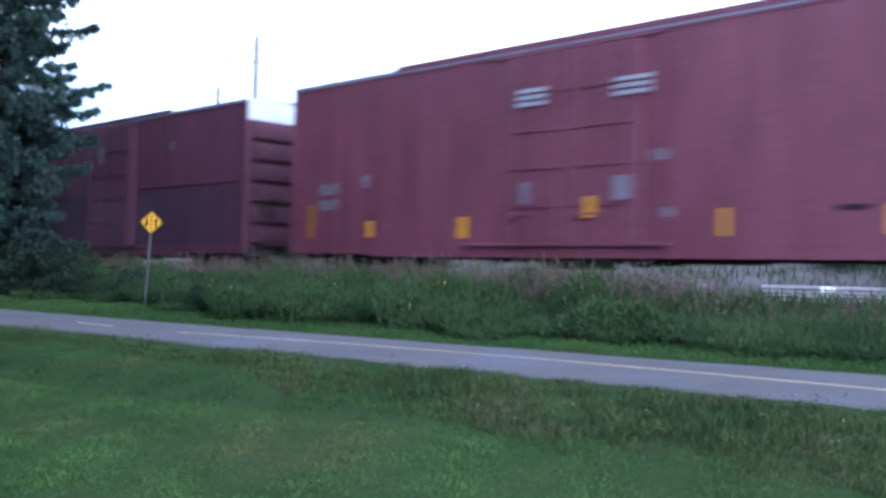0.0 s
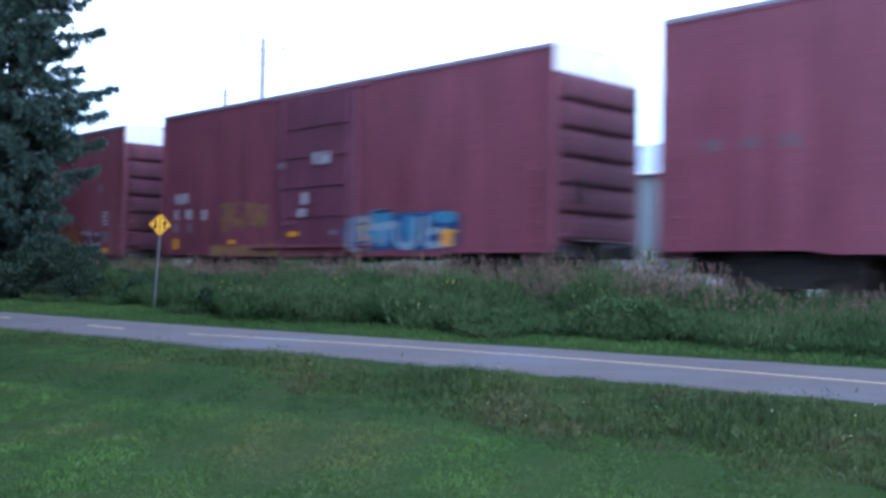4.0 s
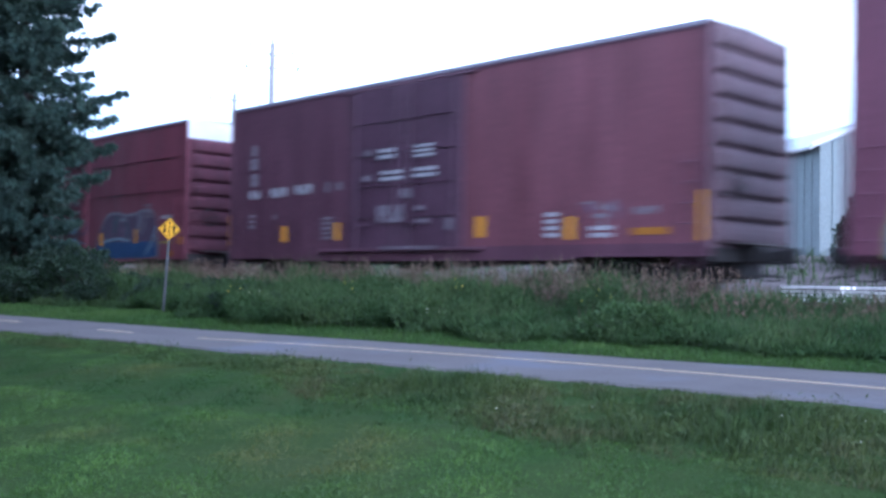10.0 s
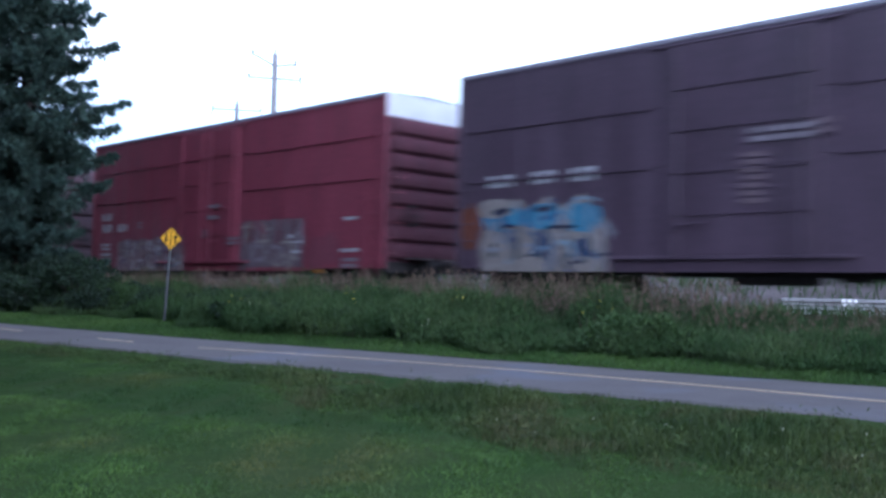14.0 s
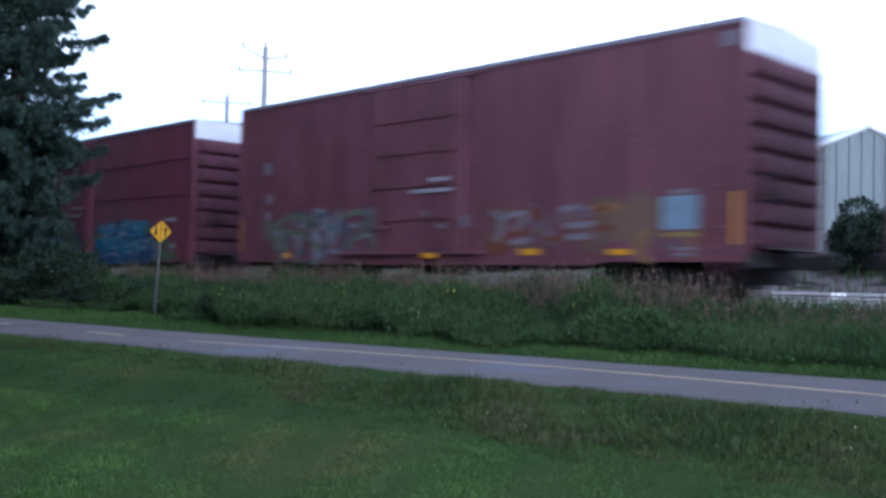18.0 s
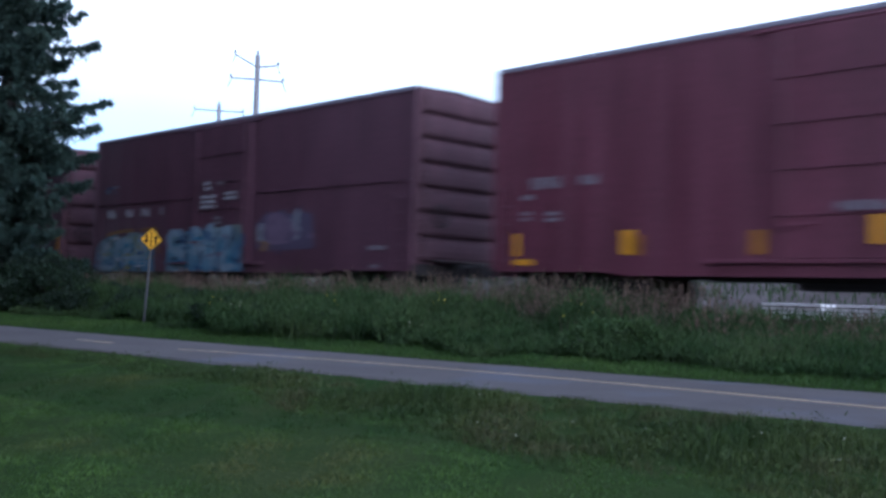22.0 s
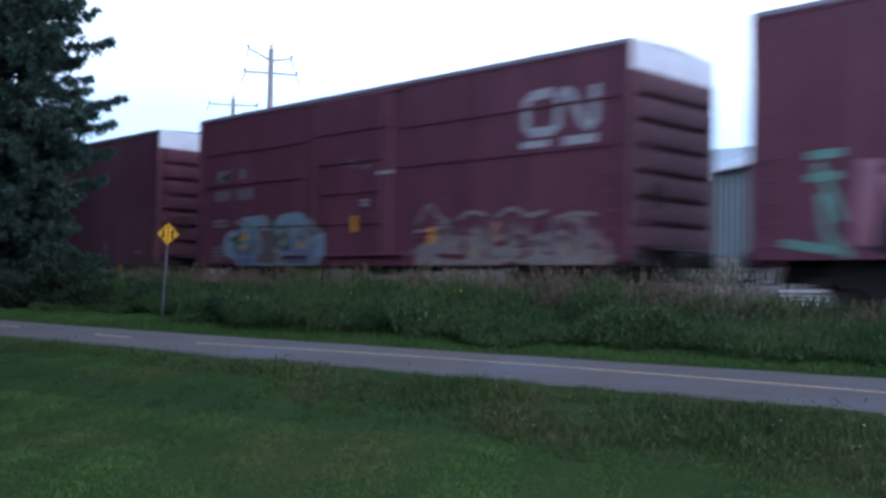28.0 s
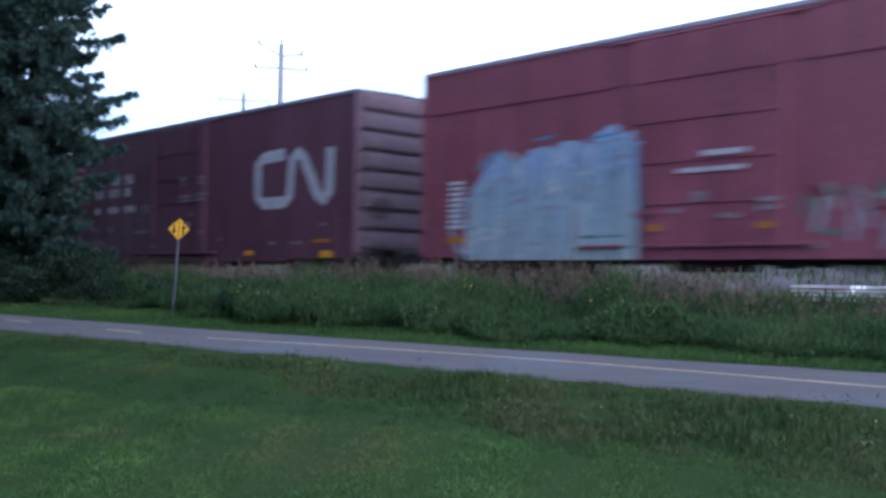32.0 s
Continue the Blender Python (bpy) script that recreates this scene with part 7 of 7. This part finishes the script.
# ---- trees and shrubs ----
def build_spruce(x, y, high, spread, seed, near=True, label="tall dark dense spruce beside the path"):
    """Tiers of drooping limbs with upturned tips; flat side twigs on every limb, needle tufts on every twig."""
    rng = np.random.default_rng(seed)
    ob = thing("spruce_tree", label, "tree", "spruces beside the lawn")
    ob.location = (x, y, float(ground_z(x, y)) - 0.1)
    part("trunk", Geo().tube((0, 0, 0), (0.05, 0, high * 0.45), 0.26, 0.17, 12, False).tube((0.05, 0, high * 0.45), (0, 0, high), 0.17, 0.03, 12), BARK, ob)
    up = np.array([0, 0, 1.0])
    base, way, length, wood = [], [], [], Geo()
    z = 0.6
    while z < high - 0.3:
        tier = rng.uniform(0.84, 1.14)
        for k in range(rng.integers(6, 9) if near else 6):
            a = rng.uniform(0, 2 * math.pi)
            reach = spread * float(np.interp(z / high, [0.03, 0.15, 0.28, 0.4, 0.58, 0.76, 1.0], [0.70, 0.82, 0.88, 0.95, 0.91, 0.61, 0.06])) * rng.uniform(0.48, 1.04) * tier
            out = np.array([math.cos(a), math.sin(a), 0.0])
            droop = rng.uniform(0.12, 0.34)
            ts = np.linspace(0, 1, 7)
            P = up * max(z + rng.normal(0, 0.2), 0.3) + out * reach * ts[:, None] + up * (reach * (-droop * ts + (0.10 + droop * 0.6) * ts ** 3))[:, None]
            limb = Geo() if near else wood
            for p, q, r in zip(P, P[1:], np.linspace(0.05, 0.012, 6)):
                limb.tube(p, q, r, r * 0.8, 5, False)
            if near:
                part("limb", limb, BARK, ob)
            side = np.cross(out, up)
            n = max(10, int(reach * (24 if near else 8)))
            t = rng.uniform(0.03, 1.0, n) ** 0.8
            idx = np.clip((t * 6).astype(int), 0, 5)
            root = P[idx] + (P[idx + 1] - P[idx]) * (t * 6 - idx)[:, None]
            hand = rng.choice([-1.0, 1.0], n)
            far = (0.20 + 0.62 * (1 - t) * min(1, reach / 2.4)) * rng.uniform(0.5, 1.15, n)
            d = out * rng.uniform(0.35, 1.0, n)[:, None] + side * (hand * rng.uniform(0.35, 1.0, n))[:, None] + up * rng.normal(-0.10, 0.40, n)[:, None]
            d /= np.linalg.norm(d, axis=1, keepdims=True)
            m = 38 if near else 8
            f = rng.uniform(0.05, 1.0, (n, m))
            at = root[:, None] + d[:, None] * (f * far[:, None])[..., None] + up * (-0.16 * f ** 2 * far[:, None])[..., None] + rng.normal(0, 0.028, (n, m, 3))
            w = d[:, None] + rng.normal(0, 0.55, (n, m, 3)) + up * 0.12
            base.append(at.reshape(-1, 3)), way.append(w.reshape(-1, 3))
            length.append(rng.uniform(0.08, 0.19, n * m) * (1.0 if near else 3.8))
        z += rng.uniform(0.24, 0.38) if near else 0.5
    base, way, length = np.concatenate(base), np.concatenate(way), np.concatenate(length)
    if not near:
        part("limbs", wood, BARK, ob)
    return part("crown", leaves("crown", base, way, length, length * (0.24 if near else 0.6), NEEDLE), NEEDLE, ob, "layered dark green needle boughs").parent


def build_shrub(x, y, wide, high, mat, label, seed, size=0.09, count=5200, stems=True, group="shrubs along the verge"):
    rng = np.random.default_rng(seed)
    ob = thing("shrub", label, "shrub", group)
    ob.location = (x, y, float(ground_z(x, y)) - 0.05)
    pts = []
    for k in range(14):
        a, r = rng.uniform(0, 2 * math.pi), wide * rng.uniform(0.2, 0.95)
        tip = np.array([math.cos(a) * r, math.sin(a) * r, high * rng.uniform(0.45, 0.95) * (1 - 0.35 * (r / wide) ** 2)])
        mid = tip * [0.4, 0.4, 0.6]
        if stems:
            part("stem", Geo().tube((0, 0, 0), mid, 0.025, 0.018, 5, False).tube(mid, tip, 0.018, 0.006, 5, False), BARK, ob)
        pts.append((tip, wide * rng.uniform(0.25, 0.42)))
    for k in range(6):
        a = 2 * math.pi * (k + rng.uniform(0, 0.6)) / 6
        pts.append((np.array([math.cos(a) * wide * 0.6, math.sin(a) * wide * 0.6, high * 0.16]), wide * 0.36))
    n = count // len(pts)
    P, W = [], []
    for c, r in pts:
        d = rng.normal(0, 1, (n, 3))
        d /= np.linalg.norm(d, axis=1, keepdims=True)
        q = c + d * (r * rng.uniform(0.35, 1.0, n) ** 0.5)[:, None] * [1, 1, 0.8]
        P.append(q), W.append(d + rng.normal(0, 0.5, (n, 3)))
    P, W = np.concatenate(P), np.concatenate(W)
    P[:, 2] = np.maximum(P[:, 2], 0.03)
    part("foliage", leaves("foliage", P, W, rng.uniform(0.7, 1.3, len(P)) * size, size * 0.55, mat), mat, ob)


build_spruce(-31.0, 12.3, 13.4, 2.95, 5)
build_spruce(-34.6, 11.5, 12.0, 2.6, 8, False)
# added, unseen spruces close the lawn's left side and shade lawn and train
spruce = build_spruce(-42.0, 12.2, 17.0, 3.3, 6, False, "unseen spruce added to shade the lawn and train")
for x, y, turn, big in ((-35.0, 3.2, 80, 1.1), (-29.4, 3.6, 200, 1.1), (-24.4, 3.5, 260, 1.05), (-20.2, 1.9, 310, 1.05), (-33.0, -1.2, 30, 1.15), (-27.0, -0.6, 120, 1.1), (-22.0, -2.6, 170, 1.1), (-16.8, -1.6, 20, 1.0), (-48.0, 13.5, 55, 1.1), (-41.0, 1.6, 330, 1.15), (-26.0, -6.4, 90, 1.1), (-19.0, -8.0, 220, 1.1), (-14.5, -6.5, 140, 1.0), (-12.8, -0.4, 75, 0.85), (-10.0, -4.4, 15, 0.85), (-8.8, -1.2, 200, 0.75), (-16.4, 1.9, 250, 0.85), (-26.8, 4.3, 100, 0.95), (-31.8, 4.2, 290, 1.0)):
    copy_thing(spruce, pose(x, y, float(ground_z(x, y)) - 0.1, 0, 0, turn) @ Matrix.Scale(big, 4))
build_shrub(-26.6, 12.2, 0.9, 1.75, SHRUB, "dark green rounded shrub under the spruce", 1)
build_shrub(-29.0, 12.6, 1.5, 1.7, SHRUB, "dark green rounded shrub under the spruce", 2)
build_shrub(-28.2, 11.6, 1.2, 1.0, SHRUB, "low dark green bush beside the path", 3)
build_shrub(-31.0, 10.9, 1.5, 1.6, SHRUB, "low dark green bush beside the path", 5)
build_shrub(-25.2, 12.9, 0.8, 0.8, SHRUB, "low dark green bush beside the path", 6)
build_shrub(-33.5, 10.4, 1.6, 1.9, SHRUB, "dark green rounded shrub under the spruce", 7)
for x, y, wide, high in ((-16.0, 12.0, 0.5, 0.5), (-14.9, 11.8, 0.45, 0.42), (-13.3, 12.3, 0.5, 0.5), (-19.0, 12.8, 0.6, 0.7), (-21.4, 13.3, 0.7, 0.8), (-18.3, 11.6, 0.6, 0.68), (-17.1, 11.8, 0.55, 0.6), (-22.8, 12.5, 0.7, 0.75), (-24.9, 12.0, 0.8, 0.9)):
    build_shrub(x, y, wide, high, SHRUB, "low dark green bush in the weeds near the sign", int(50 - x), 0.07, 4200)
# dark clumps added here; their colour stands for the trees' shade on the weeds
clump = random.Random(9)
for k in range(7):
    build_shrub(-26.0 + 1.35 * k + clump.uniform(-0.4, 0.4), clump.uniform(13.6, 15.0), clump.uniform(0.6, 0.8), clump.uniform(0.55, 0.8), SHRUB, "dark clump added among the weeds for tree shade", 70 + k, 0.06, 3400)
build_shrub(-9.0, 13.0, 0.9, 0.5, WEED, "dense green bush in the weeds", 4, 0.07)

# dark bushes in front of the warehouses and beyond the track, seen between and under the cars
far_bush = random.Random(4)
for x, y, wide, high in ((-12.4, 30.5, 1.6, 1.8), (-11.0, 31.0, 1.9, 1.5), (-8.8, 30.6, 1.9, 1.4)):
    build_shrub(x, y, wide, high, SHRUB, "dark green bush in front of the warehouse", int(100 - x * 3), 0.12, 15000, True, "bushes behind the track")
for k in range(9):
    build_shrub(-82 + k * 6.6 + far_bush.uniform(-1, 1), 34 + far_bush.uniform(-1, 1), 1.5, far_bush.uniform(0.4, 0.8), SHRUB, "low dark green bush beyond the track", 20 + k, 0.17, 4200, True, "bushes behind the track")


# ---- grass and weeds ----
def scatter(x0, x1, density, y_low, y_high, seed, patchy=0.0):
    """Points on the ground in a strip between two curves."""
    rng = np.random.default_rng(seed)
    n = int((x1 - x0) * 6 * density)
    x = rng.uniform(x0, x1, n)
    a, b = y_low(x), y_high(x)
    y = a + (b - a) * rng.uniform(0, 1, n)
    keep = rng.uniform(0, 6, n) < (b - a)
    if patchy:
        f = np.sin(x * 1.7 + 0.6 * np.sin(y * 2.3)) * np.sin(y * 2.9 + 1.3 * np.sin(x * 0.9)) + 0.5 * np.sin(4.1 * x + 3.0 * y)
        keep &= rng.uniform(-1.2, 1.2, n) < f + 1.2 - 2 * patchy
    x, y = x[keep], y[keep]
    return np.stack([x, y, ground_z(x, y) - 0.01], 1)


def build_grass():
    rng = np.random.default_rng(11)
    lawn = lambda x: np.maximum(path_near(x) - np.interp(x, [-16, -12, -9, -6, -2], [0.6, 0.75, 1.4, 2.2, 2.6]) + 0.16 * np.sin(x * 1.7), 2.0)
    p = scatter(-24, 1.0, 2600, lambda x: np.maximum(2.2, -0.42 * x - 1.2) - 1.3 * np.abs(np.sin(x * 9871.0)), lambda x: lawn(x) + 0.4, 1)
    p = p[rng.uniform(0, 1, len(p)) < np.clip((1.0 - p[:, 0]) / 2.5, 0, 1)]
    me = blades("lawn_grass", p, rng.uniform(0.014, 0.040, len(p)), 0.009, 1.3, GRASS)
    tagged(new("lawn_grass", me), "short mown green lawn grass", "grass", kind="stuff")
    p = scatter(-40, 9, 210, lambda x: np.full_like(x, -6.0), lambda x: path_near(x) - 0.1, 12)
    seen = (p[:, 0] > -24) & (p[:, 0] < -1.5) & (p[:, 1] > np.maximum(2.2, -0.42 * p[:, 0] - 1.2))
    p = p[~seen]
    me = blades("lawn_fringe", p, rng.uniform(0.035, 0.085, len(p)), 0.020, 0.9, GRASS)
    tagged(new("lawn_fringe", me), "short mown green grass round the viewpoint", "grass", kind="stuff")
    p = scatter(-34, -1, 2000, lambda x: lawn(x) - 0.2, lambda x: path_near(x) + 0.05 + 0.06 * np.sin(3.7 * x) + 0.05 * np.sin(9.1 * x + 1.0), 2)
    me = blades("bank_grass", p, rng.uniform(0.06, 0.20, len(p)) * (0.75 + 0.5 * np.sin(p[:, 0] * 1.9) * np.sin(p[:, 1] * 2.3) + 0.35 * np.sin(p[:, 0] * 7.3 + 1.0) * np.sin(p[:, 1] * 8.1)) * np.clip((path_near(p[:, 0]) - p[:, 1]) / 0.7, 0.3, 1) * np.clip(0.45 + (p[:, 1] - lawn(p[:, 0])) / 1.3, 0.4, 1), 0.009, 0.9, ROUGH)
    tagged(new("bank_grass", me), "longer rough grass on the bank below the path", "grass", kind="stuff")
    p = scatter(-20, -1, 26, lambda x: lawn(x) - 0.1, lambda x: path_near(x) - 0.45, 3, 0.5)
    k = 14
    q = np.repeat(p, k, 0) + rng.normal(0, [0.08, 0.08, 0.0], (k * len(p), 3))
    q[:, 2] += rng.uniform(0.02, 0.20, len(q)) * np.repeat(rng.uniform(0.4, 1.1, len(p)), k)
    me = leaves("bank_herbs", q, rng.normal(0, 1, q.shape) + [0, 0, 0.7], rng.uniform(0.03, 0.07, len(q)), 0.013, ROUGH)
    tagged(new("bank_herbs", me), "low broad-leaved herbs among the bank grass", "weeds", kind="stuff")
    p = scatter(-12, -1, 1.6, lambda x: lawn(x), lambda x: path_near(x) - 0.3, 13)
    p[:, 2] += 0.14
    tagged(new("clover_flowers", leaves("clover_flowers", np.repeat(p, 4, 0), rng.normal(0, 1, (4 * len(p), 3)), 0.014, 0.010, PALEFLOWER)), "tiny pale clover flowers on the bank", "flowers", kind="stuff")
    p = scatter(-45, -1, 1500, lambda x: path_far(x) + 0.10 + 0.06 * np.sin(5.0 * x), lambda x: path_far(x) + 1.15 + 1.3 * np.clip((-18.3 - x) / 4.0, 0, 1) + 0.7 * np.exp(-((x + 20.6) / 0.9) ** 2), 4)
    me = blades("verge_grass", p, rng.uniform(0.04, 0.10, len(p)), 0.010, 0.8, VERGE)
    tagged(new("verge_grass", me), "bright green mown verge between path and weeds", "grass", kind="stuff")

    # tall weeds: leafy mounds in front, dry grasses with seed heads towards the track
    front = lambda x: path_far(x) + 0.85 + 1.2 * np.clip((-18.3 - x) / 4.0, 0, 1) * np.clip((x + 32) / 4.0, 0.3, 1) + 0.2 * np.sin(1.3 * x) + 0.15 * np.sin(3.1 * x) + 0.8 * np.exp(-((x + 20.6) / 0.9) ** 2)
    low = lambda x: np.clip(0.36 + (-7.6 - x) * 0.22, 0.36, 1.0)
    mx = rng.uniform(-46, -1, 420)
    my = front(mx) + 0.35 + (15.6 - front(mx) - 0.35) * rng.uniform(0, 1, 420) ** 1.2
    mr = rng.uniform(0.32, 0.95, 420)
    mh = 0.86 * rng.uniform(0.30, 1.0, 420) * np.clip(0.62 + 0.22 * (my - front(mx)), 0.5, 1.0) * low(mx)

    def mound(x, y):
        h = np.full(x.shape, 0.12)
        for a, b, r, t in zip(mx, my, mr, mh):
            near = np.abs(x - a) < r
            d = ((x[near] - a) ** 2 + (y[near] - b) ** 2) / r ** 2
            h[near] = np.maximum(h[near], t * np.sqrt(np.clip(1 - d, 0, 1)))
        return h

    p = scatter(-46, -1, 2100, lambda x: front(x) - 0.1, lambda x: np.full_like(x, 15.7), 5)
    h = mound(p[:, 0], p[:, 1])
    p[:, 2] += h * rng.uniform(0.25, 1.03, len(p)) ** 0.6 + rng.normal(0, 0.02, len(p))
    me = leaves("weed_leaves", p, rng.normal(0, 0.8, p.shape) + [0, -0.2, 0.9], rng.uniform(0.05, 0.15, len(p)), rng.uniform(0.012, 0.028, len(p)), WEED)
    tagged(new("weed_leaves", me), "dense leafy green weeds along the track", "weeds", kind="stuff")
    p = scatter(-46, -1, 240, front, lambda x: np.full_like(x, 15.9), 6)
    me = blades("weed_grass", p, rng.uniform(0.9, 1.5, len(p)) * (0.16 + mound(p[:, 0], p[:, 1])), 0.012, 0.7, WEED)
    tagged(new("weed_grass", me), "long green grass among the weeds", "grass", kind="stuff")
    p = scatter(-46, -1, 190, lambda x: front(x) + 0.55, lambda x: np.full_like(x, 16.0), 8, 0.2)
    me = blades("dry_grass", p, rng.uniform(0.45, 1.0, len(p)) * (0.22 + 0.95 * mound(p[:, 0], p[:, 1])), 0.010, 0.55, STALK)
    tagged(new("dry_grass", me), "dull brownish grass drying among the weeds", "grass", kind="stuff")
    p = scatter(-46, -1, 125, lambda x: np.maximum(front(x) + 0.9, 14.3), lambda x: np.full_like(x, 16.0), 7, 0.12)
    p = p[rng.uniform(0, 1, len(p)) < np.clip(0.45 + (-8.0 - p[:, 0]) * 0.18, 0.4, 1)]
    high = rng.uniform(0.50, 1.05, len(p)) * np.maximum(np.clip(low(p[:, 0]) + 0.06, 0, 1), np.interp(p[:, 0], [-9.0, -7.8], [0.78, 0.42])) * (0.92 + 0.10 * np.sin(p[:, 0] * 1.9) + 0.08 * np.sin(p[:, 0] * 4.7))
    me = blades("dry_stalks", p, high, 0.008, 0.25, STALK)
    tagged(new("dry_stalks", me), "dry straw-coloured grass stalks", "grass", kind="stuff")
    k = 15
    lean = rng.normal(0, 0.10, (len(p), 2)) + [-0.06, 0]
    t = rng.uniform(0.74, 1.08, (len(p), k))
    q = p[:, None, :] + np.stack([lean[:, :1] * t + rng.normal(0, 0.016, t.shape), lean[:, 1:] * t + rng.normal(0, 0.016, t.shape), t * high[:, None]], -1)
    q = q.reshape(-1, 3)
    me = leaves("seed_heads", q, rng.normal(0, 0.4, q.shape) + [0, 0, 1], rng.uniform(0.03, 0.075, len(q)), 0.013, SEED)
    tagged(new("seed_heads", me), "pinkish brown feathery grass seed heads", "grass", kind="stuff")
    p = scatter(-46, 2, 60, lambda x: np.full_like(x, 20.6), lambda x: np.full_like(x, 31.0), 9, 0.25)
    me = blades("far_weeds", p, rng.uniform(0.15, 0.55, len(p)), 0.035, 0.8, WEED)
    tagged(new("far_weeds", me), "scattered low weeds beyond the track", "weeds", kind="stuff")
    for name, mat, spots, label in (("yellow_flowers", FLOWER, [(-17.2, 0.1, 0.62), (-12.6, 0.9, 0.75), (-9.9, 1.1, 0.6), (-14.9, 0.7, 0.7)], "small yellow wildflowers among weeds"), ("pale_flowers", PALEFLOWER, [(-16.6, 0.05, 0.55), (-12.4, 0.0, 0.3)], "pale cream wildflowers among weeds")):
        P = []
        for x, d, z in spots:
            y = path_far(x) + 1.0 + d
            P.append(np.array([x, y, float(ground_z(x, y)) + z]) + rng.normal(0, [0.16, 0.10, 0.06], (6, 3)))
        P = np.concatenate(P)
        tagged(new(name, leaves(name, P, rng.normal(0, 1, P.shape), 0.04, 0.03, mat)), label, "flowers", kind="stuff")


build_grass()


def motions():
    """The whole train rolls away to the left of the path."""
    for car, lead in TRAIN:
        walk(car.ob, [(t, pose(lead - run_of(t), SIDE_Y, RAIL_Z)) for t in range(33)])
        # the wheels roll along the stretch that lies open before the camera
        for wheel, d, x in car.wheels:
            times = [k / FPS for k in range(32 * FPS + 1) if -46 < lead + x - run_of(k / FPS) < -3]
            rows = [(t, pose(d, 0, WHEEL_R, 0, -math.degrees((run_of(t) - run_of(times[0])) / WHEEL_R))) for t in times]
            if rows:
                walk(wheel, [(0, rows[0][1])] * (times[0] > 0) + rows + [(32, rows[-1][1])] * (times[-1] < 32))


motions()
